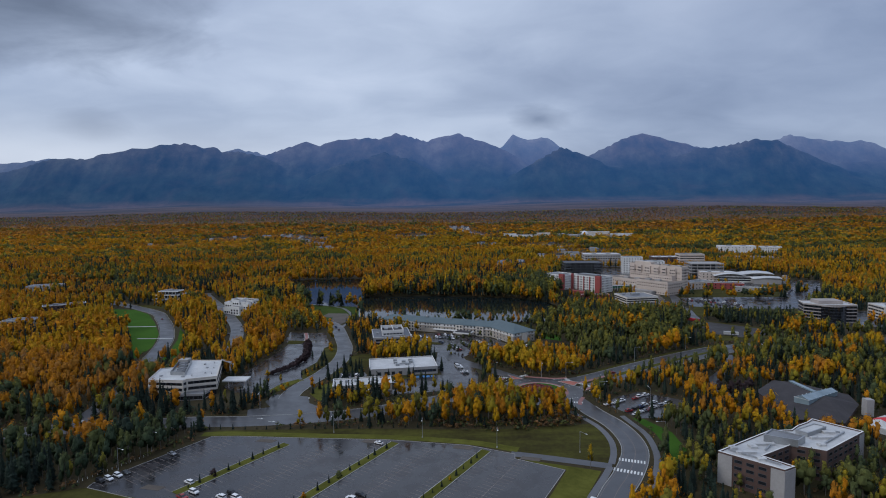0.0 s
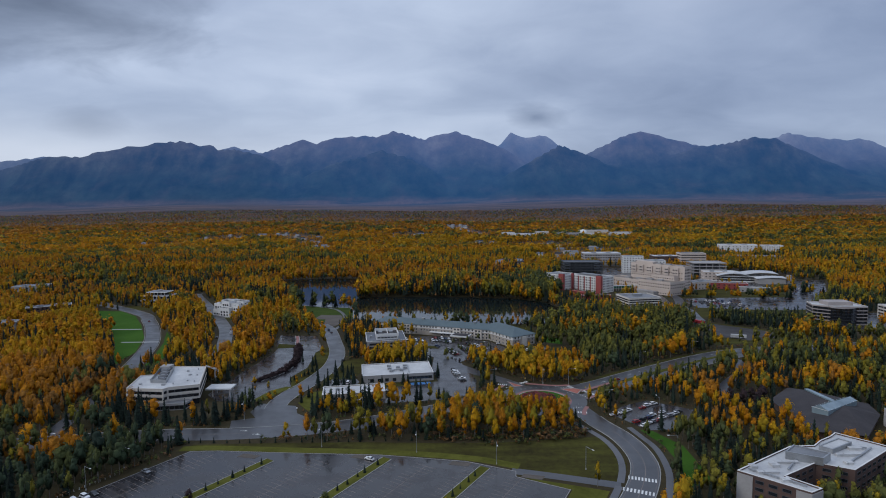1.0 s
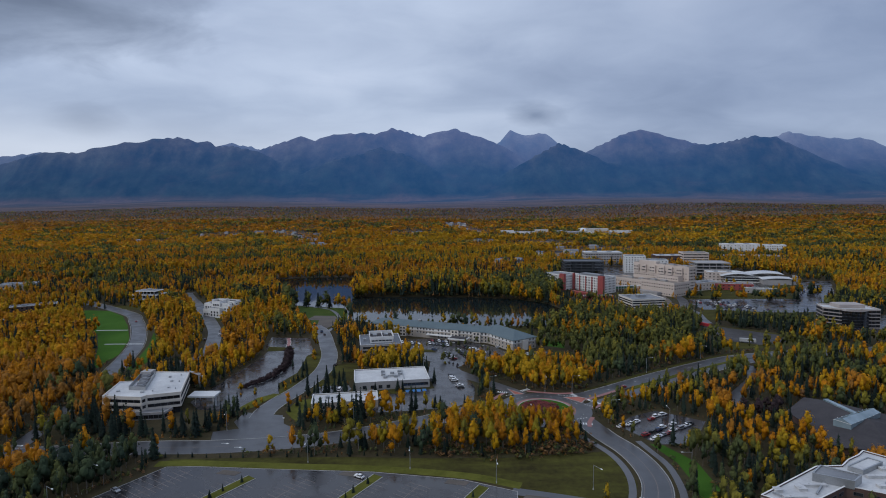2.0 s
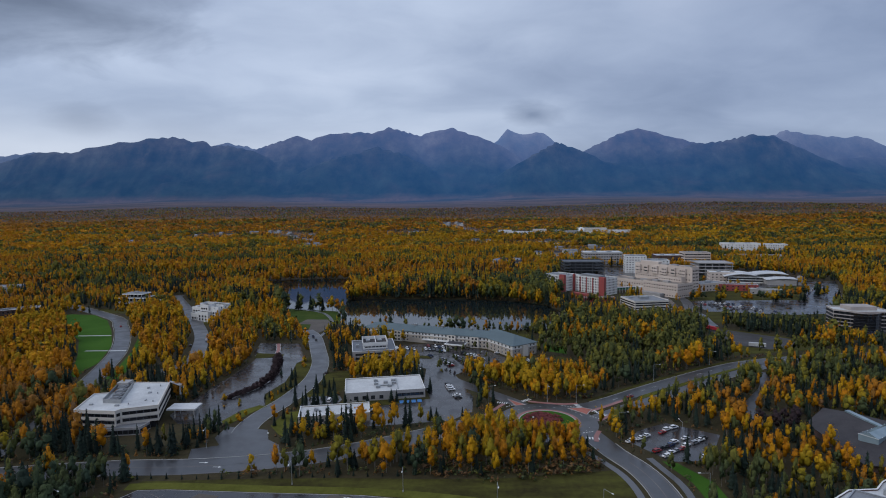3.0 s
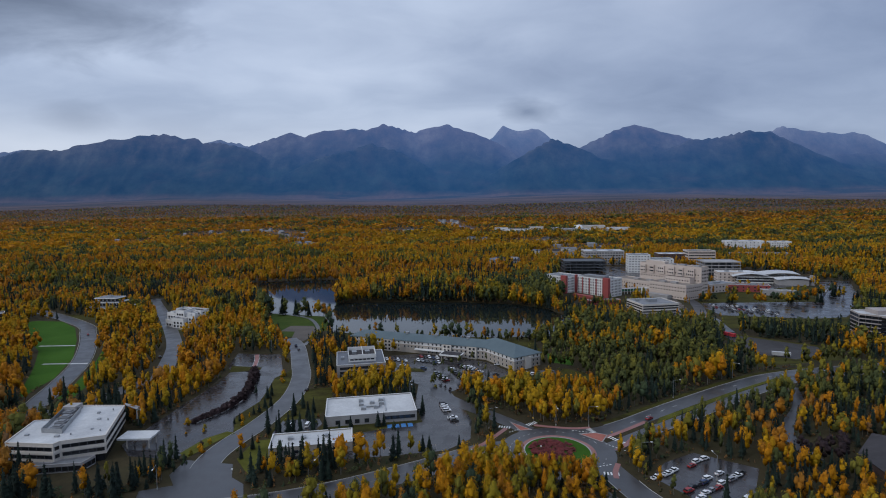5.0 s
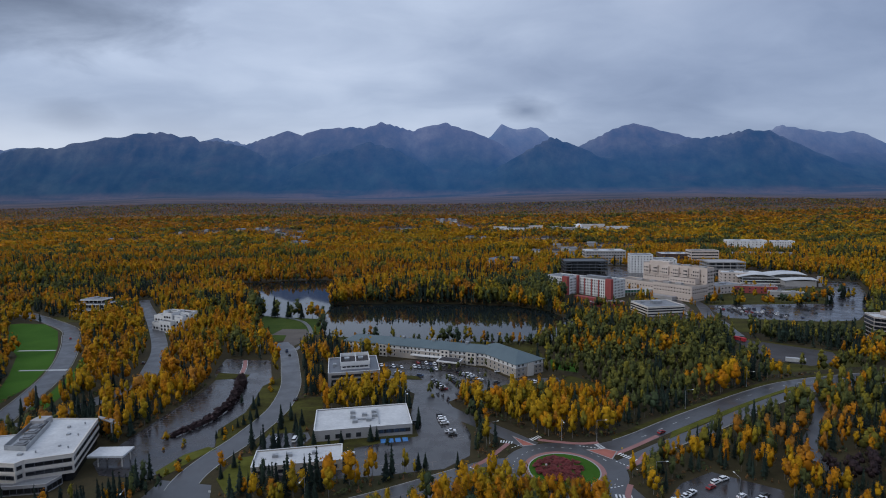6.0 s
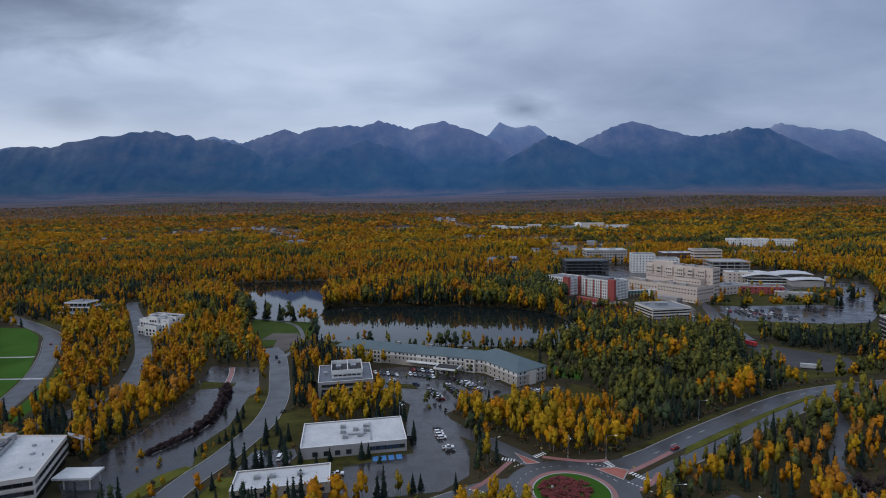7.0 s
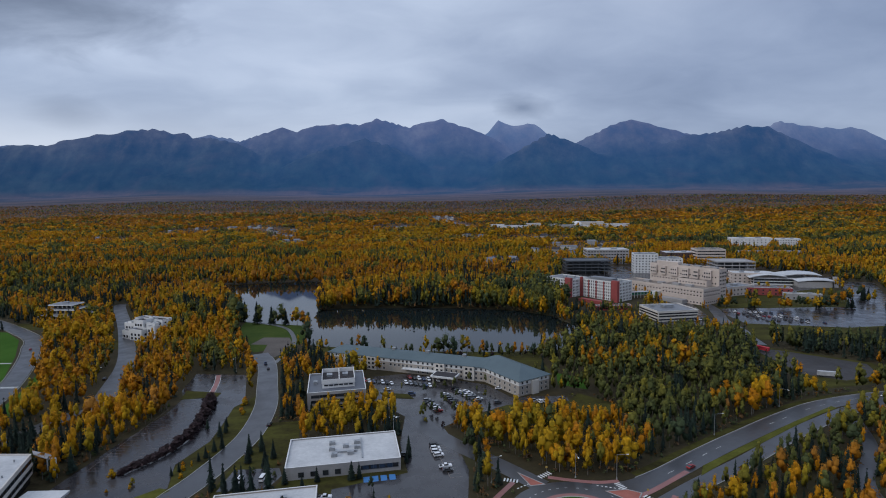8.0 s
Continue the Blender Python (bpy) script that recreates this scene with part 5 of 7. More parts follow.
def parking_deck(x, y, rot, sx, sy, floors, h, label, mat):
    th = thing("parking_structure", pose(x, y, 0, 0, 0, rot), label, "parking structure")
    for k in range(floors):
        z = (k + 1) * h
        part("deck", boxes((-sx / 2, sx / 2, -sy / 2, sy / 2, z - 0.35, z)), mat, th)
        part("parapet", ring(rect(-sx / 2 - 0.2, sx / 2 + 0.2, -sy / 2 - 0.2, sy / 2 + 0.2), 0.2, z - 0.5, z + 1.0), mat, th)
    cm = bpy.data.meshes.new("column")
    b = boxes((-0.4, 0.4, -0.4, 0.4, 0, floors * h - 0.4))
    b.to_mesh(cm)
    cm.materials.append(mat)
    nx, ny = max(2, int(sx / 9)), max(2, int(sy / 9))
    for i in range(nx + 1):
        for j in range(ny + 1):
            if i in (0, nx) or j in (0, ny):
                piece("column", cm, th, pose((i / nx - 0.5) * (sx - 1.2), (j / ny - 0.5) * (sy - 1.2), 0))
    # dark block put between the open decks in place of their inner shade
    part("core", boxes((-sx * 0.3, sx * 0.3, -sy * 0.25, sy * 0.25, 0, floors * h - 0.5)), DARKSTEEL, th, "dark block standing in for the shaded interior")
    plot(local(th, rect(-sx / 2, sx / 2, -sy / 2, sy / 2)), 5)
    return th


parking_deck(440, 945, -8, 52, 40, 4, 5.0, "four-deck concrete parking structure", GREYCONC)
parking_deck(243, 992, -5, 66, 40, 4, 4.8, "open steel frame of a building under construction", DARKSTEEL)


def block(name, x, y, rot, sx, sy, h, wall, roof, rows, label, n=None, w=1.8, wh=1.6, category="building", fm=None):
    th = thing(name, pose(x, y, rise(x, y) if y > 1500 else 0, 0, 0, rot), label, category)
    p = volume(th, rect(-sx / 2, sx / 2, -sy / 2, sy / 2), 0, h, wall, roof, 0.6, WHITEWALL)
    st = h / rows
    for i in (0, 3 if x > 0 else 1):
        L = (sx, sy, sx, sy)[i]
        k = n or max(2, int(L / 4.2))
        windows(th, p[i], p[(i + 1) % 4], [st * j + 1.0 for j in range(rows)], k if i == 0 else max(2, int(k * sy / sx)), w, min(wh, st - 1.4), fm)
    for i in range(2):
        rooftop_unit(th, (i - 0.5) * sx * 0.4, 0, h, sx * 0.12, sy * 0.2, 1.8)
    plot(local(th, rect(-sx / 2, sx / 2, -sy / 2, sy / 2)), 4)
    if y > 1200:
        clear_line([Vector((x, y)), Vector((x, y)) * (1 - 90 / y)], sx * 0.45)
    return th


block("hospital_wing", 330, 985, -12, 34, 28, 28, WHITEWALL, ROOFGREY, 7, "white seven-storey hospital wing with small dark windows", 7)
block("hospital_wing", 372, 1010, -12, 46, 30, 18, WHITEWALL, ROOFGREY, 5, "lower white hospital wing", 8)
block("office_building", 436, 1108, -6, 50, 34, 17, BROWNBRICK, ROOFWHITE, 4, "brown brick office with pale roof", 10)
block("office_building", 476, 1082, -8, 46, 32, 24, BEIGE, ROOFTAN, 5, "beige office block with window bands", 14, 3.0, 1.8)
block("office_building", 310, 1110, -6, 70, 40, 24, GREYCONC, ROOFWHITE, 5, "grey clinic block with pale round top", 14, 3.2, 1.6)
block("clinic_building", 425, 872, -14, 46, 22, 13, BEIGE, ROOFWHITE, 3, "beige clinic wing below a white roof", 8)
block("clinic_building", 345, 782, 22, 70, 20, 10, BEIGE, ROOFGREY, 2, "low beige hospital wing along the access road", 12)
block("clinic_building", 388, 783, -16, 60, 14, 8, REDBRICK, ROOFGREY, 2, "low red brick hospital entrance building", 9)
block("clinic_building", 412, 748, -20, 36, 9, 6, GREYCONC, ROOFWHITE, 1, "low pavilion with pale flat roof", 6)


def wing_roof_building():
    th = thing("clinic_building", pose(456, 858, 0, 0, 0, -14), "white building with sweeping curved roofs and glazed front", "building")
    part("wall", ring(rect(-34, 34, -14, 14), 0.35, 0, 9), WHITEWALL, th)
    bands(th, rect(-34, 34, -14, 14), (1.5, 5.0), 2.4, 4.5)
    for k, (x0, x1, y0, y1, z, rise_) in enumerate(((-40, 4, -18, 16, 9.3, 3.2), (-2, 44, -14, 14, 11.5, 2.2), (10, 50, -34, -14.4, 7.5, 1.4))):
        bm = bmesh.new()
        rows = []
        for i in range(13):
            x = x0 + (x1 - x0) * i / 12
            zz = z + rise_ * math.sin(math.pi * i / 12) + 0.03 * (x - x0)
            rows.append([bm.verts.new((x, y, zz + d)) for y, d in ((y0, 0), (y1, 0.8), (y1, 0.2), (y0, -0.6))])
        for a, b in zip(rows, rows[1:]):
            for i in range(4):
                bm.faces.new((a[i], a[(i + 1) % 4], b[(i + 1) % 4], b[i]))
        bm.faces.new(rows[0][::-1])
        bm.faces.new(rows[-1])
        part("roof", bm, ROOFWHITE, th, "white curved roof")
    part("front_hall", boxes((12, 48, -33, -14.6, 0, 7.2)), GREYCONC, th)
    part("pylon", boxes((51, 56, -30, -25, 0, 13)), GREYCONC, th)
    plot(local(th, rect(-42, 58, -36, 18)), 6)


wing_roof_building()


def glass_office():
    th = thing("office_building", pose(384, 566, 0, 0, 0, -4), "five-storey office with cream bands and black curved glass front", "building")
    p = volume(th, [(-9, -23), (22, -23), (22, 4), (-18, 6), (-22, -11)], 0, 17, PINKCONC, ROOFWHITE, 0.8, WHITEWALL)
    bands(th, p, (1.0, 4.3, 7.6, 10.9, 14.2), 2.3, 4.0, gmat=BLACKGLASS, ends=0.3)
    n = 12
    prof = [(-12 + 24 * i / n, -23.004 - 5.5 * math.sin(math.pi * i / n)) for i in range(n + 1)]
    part("glass_front", prism(bmesh.new(), ccw(prof), 0, 16.4), BLACKGLASS, th, "black curved curtain wall")
    rim = part("arch_rim", ring(ccw([(x, y - 0.02) for x, y in prof]), 0.4, 16.404, 17.0), PINKCONC, th)
    for k in range(5):
        part("mullion", ring(ccw([(x, y - 0.05) for x, y in prof]), 0.12, 2.6 + 2.9 * k, 2.75 + 2.9 * k), DARKSTEEL, rim)
    part("penthouse", boxes((-9, 14, -14, 1, 17, 20.5)), PINKCONC, th)
    plot(local(th, p), 6)
    plot(local(th, [(-24, -26), (24, -26), (16, -62), (-30, -62)]), 1)


glass_office()
block("office_building", 460, 562, -6, 40, 26, 13, CREAM, ROOFWHITE, 4, "cream banded office beside a car park", 10, 3.4, 1.6)


def terraced_residence(x, y, rot, label):
    """White volumes of unlike heights round dark roof terraces."""
    th = thing("residence_building", pose(x, y, 0, 0, 0, rot), label, "building")
    for x0, x1, y0, y1, h in ((-17, 15, 5, 15, 13.5), (-19, -7.2, -4, 4.6, 11.0), (-6.8, 4, -5, 4.6, 14.5), (4.4, 11, -3, 4.6, 12.5), (11.4, 20, -8, 9, 11.0), (-3, 11, -13, -5.4, 8.5), (-15, -3.4, -10, -4.4, 6.0)):
        p = volume(th, rect(x0, x1, y0, y1), 0, h, WHITEWALL, ROOFDARK, 1.0, WHITEWALL)
        zs = [1.0 + 3.1 * j for j in range(int(h / 3.2))]
        windows(th, p[0], p[1], zs, max(2, int((x1 - x0) / 3.6)), 1.9, 1.9)
        windows(th, p[1], p[2], zs, max(1, int((y1 - y0) / 4)), 1.9, 1.9)
        windows(th, p[3], p[0], zs, max(1, int((y1 - y0) / 4)), 1.6, 1.9)
    for x0, y0 in ((-13, -2), (0, 8), (14, -2)):
        part("terrace_screen", ring(rect(x0 - 2, x0 + 2, y0 - 1.5, y0 + 2.5), 0.2, 11.0 if y0 < 0 else 13.5, 13.4 if y0 < 0 else 16.0), WHITEWALL, th)
    rooftop_unit(th, 2, 10, 13.5, 3, 2, 1.6, WHITEWALL)
    plot(local(th, rect(-19, 20, -14, 15)), 2)


def slab_hall(x, y, rot, label):
    """Glazed floors between white overhanging slabs."""
    th = thing("campus_building", pose(x, y, 0, 0, 0, rot), label, "building")
    for k, (x0, x1, y0, y1, z0, z1) in enumerate(((-14, 20, -9, 12, 0, 4.6), (-16, 10, 0, 14, 5.6, 9.2), (-13, 6, 3, 14, 10.2, 13.4))):
        g = part("glazed_storey", boxes((x0, x1, y0, y1, z0, z1)), BLACKGLASS, th, "dark glazed storey")
        part("floor_slab", boxes((x0 - 3, x1 + 4, y0 - 4, y1 + 2, z1 + 0.003, z1 + 0.99)), WHITEWALL, th, "white overhanging slab")
        part("roof", boxes((x0 - 2.4, x1 + 3.4, y0 - 3.4, y1 + 1.4, z1 + 0.995, z1 + 1.02)), ROOFGREY, th)
        n = int((x1 - x0) / 4)
        for i in range(n + 1):
            xx = x0 + (x1 - x0) * i / n
            part("pier", boxes((xx - 0.35, xx + 0.35, y0 - 0.6, y0 - 0.004, z0, z1)), WHITEWALL, g)
    rooftop_unit(th, -4, 9, 14.45, 5, 3, 1.6)
    part("mast", tube(bmesh.new(), 3, 9, 14.45, 19, 0.12, 0.08), STEEL, th)
    plot(local(th, rect(-21, 27, -13, 16)), 2)


terraced_residence(-241, 633, -22, "terraced white residence hall among yellow birches")
slab_hall(-363, 714, -6, "white-slabbed hall with dark glazed storeys half hidden by birches")
block("campus_building", -612, 830, 20, 44, 26, 9, GREYCONC, ROOFGREY, 2, "low grey campus building among trees")
block("campus_building", -466, 662, 35, 44, 18, 7, BROWNBRICK, ROOFGREY, 2, "dark brown campus building with pale roof edge")
block("campus_building", -446, 568, 12, 30, 18, 7, GREYCONC, ROOFGREY, 2, "low blue-grey campus building")
block("warehouse", 728, 1392, -12, 84, 30, 17, WHITEWALL, ROOFWHITE, 3, "white plant building with raised centre", 10)
block("warehouse", 806, 1378, -12, 44, 28, 15, WHITEWALL, ROOFWHITE, 3, "white plant building beyond the woods", 8)
block("warehouse", 645, 1180, -12, 110, 24, 8, GREYCONC, ROOFGREY, 1, "long low substation building", 10)
for x, y, sx, h, m, l in ((236, 2075, 50, 8, WHITEWALL, "long pale retail shed far off"), (288, 2030, 105, 7, WHITEWALL, "long low white shed far off"), (365, 2090, 52, 9, CREAM, "pale retail shed far off"), (432, 2070, 46, 7, GREYCONC, "grey store far off"), (470, 2020, 60, 8, GREYCONC, "grey store far off"), (560, 2095, 105, 12, CREAM, "large white store with tall roof far off"), (520, 2000, 40, 8, WHITEWALL, "white store far off"), (575, 1975, 34, 9, GREYCONC, "grey store far off"), (640, 2030, 80, 9, WHITEWALL, "long white store far off")):
    block("warehouse", x, y, -8, sx, 30, h, m, ROOFWHITE, 1, l, 3)
dome = thing("storage_dome", pose(520, 2088, float(rise(520, 2088))), "pale round-topped storage dome far off", "dome")
bm = bmesh.new()
bmesh.ops.create_uvsphere(bm, u_segments=20, v_segments=12, radius=16)
bmesh.ops.delete(bm, geom=[v for v in bm.verts if v.co.z < -0.1], context="VERTS")
part("shell", bm, WHITEWALL, dome)
part("base_wall", tube(bmesh.new(), 0, 0, -1.0, 4.0, 16.2, 16.2, 20), CREAM, dome)


def green_link():
    """Covered walkway with green glass between the apartments and the hospital."""
    th = thing("covered_walkway", pose(224, 769, 0, 0, 0, 12), "raised walkway with green glass sides and white posts", "walkway")
    part("deck", boxes((0, 44, 0, 4, 3.2, 3.6)), GREYCONC, th)
    part("roof", boxes((-0.5, 44.5, -0.5, 4.5, 6.6, 7.0)), ROOFWHITE, th)
    for i in range(11):
        part("glass_panel", boxes((0.3 + 4 * i, 3.9 + 4 * i, 0.1, 0.2, 3.7, 6.5)), GREENGLASS, th, "green glass panel")
        part("post", boxes((4 * i - 0.05, 4 * i + 0.25, -0.2, 0.08, 0, 6.55)), WHITEWALL, th)
    part("stair_block", boxes((34, 43, -4.5, -0.6, 0, 7.2)), WHITEWALL, th)
    plot(local(th, rect(0, 44, -5, 5)), 2)


green_link()
block("clinic_building", 192, 712, 4, 36, 8, 4, REDBRICK, ROOFPLUM, 1, "low red-roofed annex beside the apartments", 6)

# ---- vehicles ----


def profile(bm, pts, w, taper=0.0):
    """A side outline (x, z) drawn out across y, narrower towards the top."""
    zt = max(z for _, z in pts)
    zb = min(z for _, z in pts)
    rows = []
    for s in (-1, 1):
        rows.append([bm.verts.new((x, s * w / 2 * (1 - taper * (z - zb) / (zt - zb)), z)) for x, z in pts])
    n = len(pts)
    bm.faces.new(rows[0][::-1])
    bm.faces.new(rows[1])
    for i in range(n):
        bm.faces.new((rows[0][i], rows[0][(i + 1) % n], rows[1][(i + 1) % n], rows[1][i]))
    return bm


SHAPES = {
    "car": (4.6, 1.8, [(-2.3, 0.35), (2.3, 0.35), (2.32, 0.62), (2.2, 0.78), (1.0, 0.95), (-1.75, 0.98), (-2.28, 0.85)], [(-1.9, 0.97), (1.05, 0.95), (0.35, 1.36), (-1.15, 1.38)], [(0.32, 1.37), (-1.12, 1.39), (-1.1, 1.44), (0.25, 1.42)]),
    "suv": (4.7, 1.9, [(-2.35, 0.4), (2.35, 0.4), (2.37, 0.75), (2.2, 0.98), (1.15, 1.08), (-2.3, 1.10)], [(-2.25, 1.10), (1.15, 1.07), (0.55, 1.62), (-2.0, 1.64)], [(0.5, 1.63), (-1.95, 1.65), (-1.9, 1.74), (0.4, 1.70)]),
    "pickup_truck": (5.6, 1.95, [(-2.8, 0.5), (2.8, 0.5), (2.8, 0.9), (2.65, 1.08), (1.35, 1.15), (-2.8, 1.12)], [(-0.75, 1.13), (1.35, 1.14), (0.75, 1.72), (-0.6, 1.74)], [(0.7, 1.73), (-0.58, 1.75), (-0.55, 1.83), (0.6, 1.80)]),
    "van": (5.4, 2.0, [(-2.7, 0.4), (2.7, 0.4), (2.7, 0.9), (2.2, 1.2), (-2.68, 1.25)], [(-2.66, 1.25), (2.15, 1.2), (1.5, 1.9), (-2.6, 1.95)], [(1.45, 1.91), (-2.6, 1.96), (-2.58, 2.12), (1.3, 2.06)]),
}
_cars = {}


def build_car(kind, colour):
    L, W, body, cabin, top = SHAPES[kind]
    cname, paint = PAINTS[colour]
    th = thing(kind, pose(0, 0, -50), f"{cname} parked {kind.replace('_', ' ')} on wet asphalt", kind.replace("_", " "), "parked vehicles")
    part("body", profile(bmesh.new(), body, W), paint, th)
    part("glazing", profile(bmesh.new(), cabin, W * 0.93, 0.16), GLASS, th, "dark glazing")
    part("roof", profile(bmesh.new(), top, W * 0.78), paint, th)
    if kind == "pickup_truck":
        part("bed", boxes((-2.65, -0.85, -0.8, 0.8, 1.125, 1.13)), RUBBER, th)
    for x in (-L * 0.31, L * 0.32):
        for s in (-1, 1):
            bm = tube(bmesh.new(), 0, 0, -0.11, 0.11, 0.34, 0.34, 10)
            w = part("wheel", bm, RUBBER, th)
            w.matrix_basis = pose(x, s * (W / 2 - 0.1), 0.34, 90, 0, 0)
    for s in (-1, 1):
        part("headlight", boxes((L / 2 - 0.16, L / 2 + 0.03, s * W * 0.36 - 0.2, s * W * 0.36 + 0.2, 0.62, 0.76)), LAMPWHITE, th)
        part("tail_light", boxes((-L / 2 - 0.02, -L / 2 + 0.12, s * W * 0.4 - 0.14, s * W * 0.4 + 0.14, 0.72, 0.9)), TAILRED, th)
    return th


def car(x, y, ang, kind=None, colour=None):
    k = kind or rng2.choice(["car", "car", "suv", "suv", "suv", "pickup_truck"])
    c = rng2.choice([0, 0, 0, 0, 1, 1, 2, 2, 3, 3, 4, 5]) if colour is None else colour
    m = pose(x, y, 0.06, 0, 0, ang)
    if (k, c) not in _cars:
        _cars[k, c] = build_car(k, c)
        _cars[k, c].matrix_basis = m
    else:
        copy_thing(_cars[k, c], m)


rng2 = random.Random(5)
# big lot
for x, y, a, k, c in ((-151.4, 232.2, -30, "suv", 2), (-148.9, 234.0, -30, "suv", 0), (-146.6, 237.0, -30, "suv", 0), (-144.6, 239.6, -30, "car", 3), (-133.3, 258.6, -31, "car", 1), (-111.6, 230.2, 150, "suv", 0), (-105.8, 221.9, -30, "suv", 0), (-108.6, 217.6, -30, "pickup_truck", 4), (-92.7, 217.7, 150, "suv", 0), (-94.2, 214.7, 150, "car", 2), (-89.3, 220.6, -30, "suv", 2), (-86.2, 217.0, -30, "suv", 0), (-34.5, 268.8, 150, "car", 0), (-39.2, 215.5, 150, "suv", 0), (-35.6, 218.2, -30, "suv", 2), (-43.5, 213.0, 150, "car", 0), (57.3, 213.0, 60, "car", 0)):
    car(x, y, a, k, c)
# small lot by the roundabout
for x, y, c in ((94.8, 320.2, 0), (100.7, 323.1, 0), (104.3, 325.7, 0), (118.0, 333.7, 0), (122.7, 336.2, 0), (114.2, 330.0, 4), (122.7, 323.0, 0), (115.6, 318.8, 0), (112.6, 315.6, 5), (119.6, 314.8, 0), (128.7, 320.4, 0), (131.6, 323.0, 3), (125.0, 317.6, 1), (106.8, 312.8, 2), (103.5, 309.4, 4), (116.2, 311.4, 4), (109.4, 307.7, 0), (106.0, 304.4, 0), (113.0, 309.8, 1), (123.3, 302.9, 0), (109.8, 314.4, 3)):
    car(x, y, 30 + rng2.uniform(-4, 4), None, c)
# hotel and commercial lots
for i in range(7):
    car(-36.5 + 2.9 * i, 503.2 - 1.0 * i, -72, None)
for i in range(6):
    car(-10 + 3.0 * i, 497.5 - 1.3 * i, -72, None)
for i in range(8):
    car(20.0 + 1.75 * i, 485.5 - 3.1 * i, 28 + rng2.uniform(-3, 3), None)
for i in range(7):
    car(14.0 + 1.1 * i, 475.5 - 3.3 * i, 24, None)
for i in range(5):
    car(26.5 + 1.7 * i, 479.0 - 3.1 * i, 28, None)
for i in range(6):
    car(3.5 + 1.3 * i, 466.5 - 3.2 * i, 24, None)
for x, y, a, k, c in ((-20.8, 486.1, 170, "car", 0), (-5.6, 477.6, -10, "suv", 5), (-15.8, 440.9, 80, "suv", 1), (-12.4, 440.7, 80, "suv", 0), (29.6, 441.0, -10, "van", 0), (29.8, 437.6, -10, "van", 0), (7.2, 408.6, 12, "suv", 2), (7.7, 405.4, 12, "suv", 0), (8.2, 402.2, 12, "suv", 0), (9.2, 398.6, 12, "suv", 0), (12.0, 388.0, 8, "pickup_truck", 0), (12.9, 384.8, 8, "car", 3), (-5.8, 399.6, 5, "suv", 3), (-35.5, 365.2, 5, "pickup_truck", 0), (-73.0, 380.4, 88, "van", 0), (-64.1, 381.4, 88, "van", 0), (46.7, 483.8, 10, "car", 0), (43.2, 461.0, 20, "suv", 3)):
    car(x, y, a, k, c)
for i in range(5):
    car(61 + 3.0 * i, 462.8 - 0.8 * i, 105, None)
for i in range(6):
    car(45 + 3.1 * i, 497.0 - 1.6 * i, -70, None)
for i in range(7):
    car(-8 + 3.0 * i, 507.5 - 1.2 * i, -72, None)
# on the roads and drives
for x, y, a, k, c in ((116, 382.5, 33, "car", 4), (263, 458.5, 15, "car", 0), (-111.6, 544.9, 110, "pickup_truck", 5), (-106.5, 533.6, 110, "car", 2), (-313.4, 597.3, 122, "car", 4), (-226.8, 541.0, 60, "car", 0), (-208.5, 517.4, 110, "suv", 2), (-78.0, 405.0, 85, "suv", 1), (-77.6, 437.0, 92, "suv", 2), (-205.5, 543.0, 112, "car", 1), (-202.5, 535.0, 112, "suv", 0), (-208.6, 551.0, 112, "car", 2)):
    car(x, y, a, k, c)
# hospital lot rows
for j in range(5):
    for i in range(15):
        if rng2.random() < (0.85 if i < 9 else 0.25):
            car(300 + 4.4 * i + 3 * j, 690 - 1.3 * i - 10.5 * j, 80 + rng2.uniform(-3, 3), None)
for i in range(9):
    car(420 + 9 * i, 690 + 11 * i, 60, None)
for i in range(7):
    car(238 + 3.2 * i, 652 + 1.0 * i, 95, None)
for i in range(9):
    car(352 + 4.2 * i, 534 + 0.6 * i, 90, None)


def trailer(x, y, ang, mat, label):
    th = thing("cargo_trailer", pose(x, y, 0.06, 0, 0, ang), label, "trailer")
    bm = boxes((-6, 6, -1.25, 1.25, 0.9, 3.5))
    for i in range(13):
        box(bm, -5.9 + i * 0.95, -5.75 + i * 0.95, -1.3, 1.3, 0.95, 3.45)
    part("container", bm, mat, th)
    for px in (-4.5, -3.3, 4.4):
        for s in (-1, 1):
            w = part("wheel", tube(bmesh.new(), 0, 0, -0.14, 0.14, 0.48, 0.48, 10), RUBBER, th)
            w.matrix_basis = pose(px, s * 1.0, 0.48, 90, 0, 0)
    part("chassis", boxes((-5.8, 5.8, -0.5, 0.5, 0.7, 0.9)), DARKSTEEL, th)


trailer(249.5, 554.5, -62, REDFABRIC, "red cargo container on a trailer in the yard")
clear_line([Vector((253, 556)), Vector((229, 508))], 5)
trailer(256, 493.5, -20, ROOFWHITE, "white box trailer in the gravel yard")

# ---- lot markings, planted islands ----
U = Vector((0.517, 0.856)).normalized()
N_ = Vector((U.y, -U.x))
ISLANDS = [((-113.5, 221.5), (-81, 269.5)), ((-87, 170), (-26.5, 270)), ((-38, 170), (18.5, 260))]
for a, b in ISLANDS:
    line = smooth_line([a, ((a[0] + b[0]) / 2, (a[1] + b[1]) / 2), b], 3.0)
    ob = part("parking_island", strip(bmesh.new(), sideways(line, 2.3), sideways(line, -2.3), -0.2, 0.2), OLIVE, None)
    tagged(ob, "long olive grass island between parking rows", "planted island", kind="structure")
    for s in (2.45, -2.45):
        kerb(sideways(line, s), 0.3, 0.22)


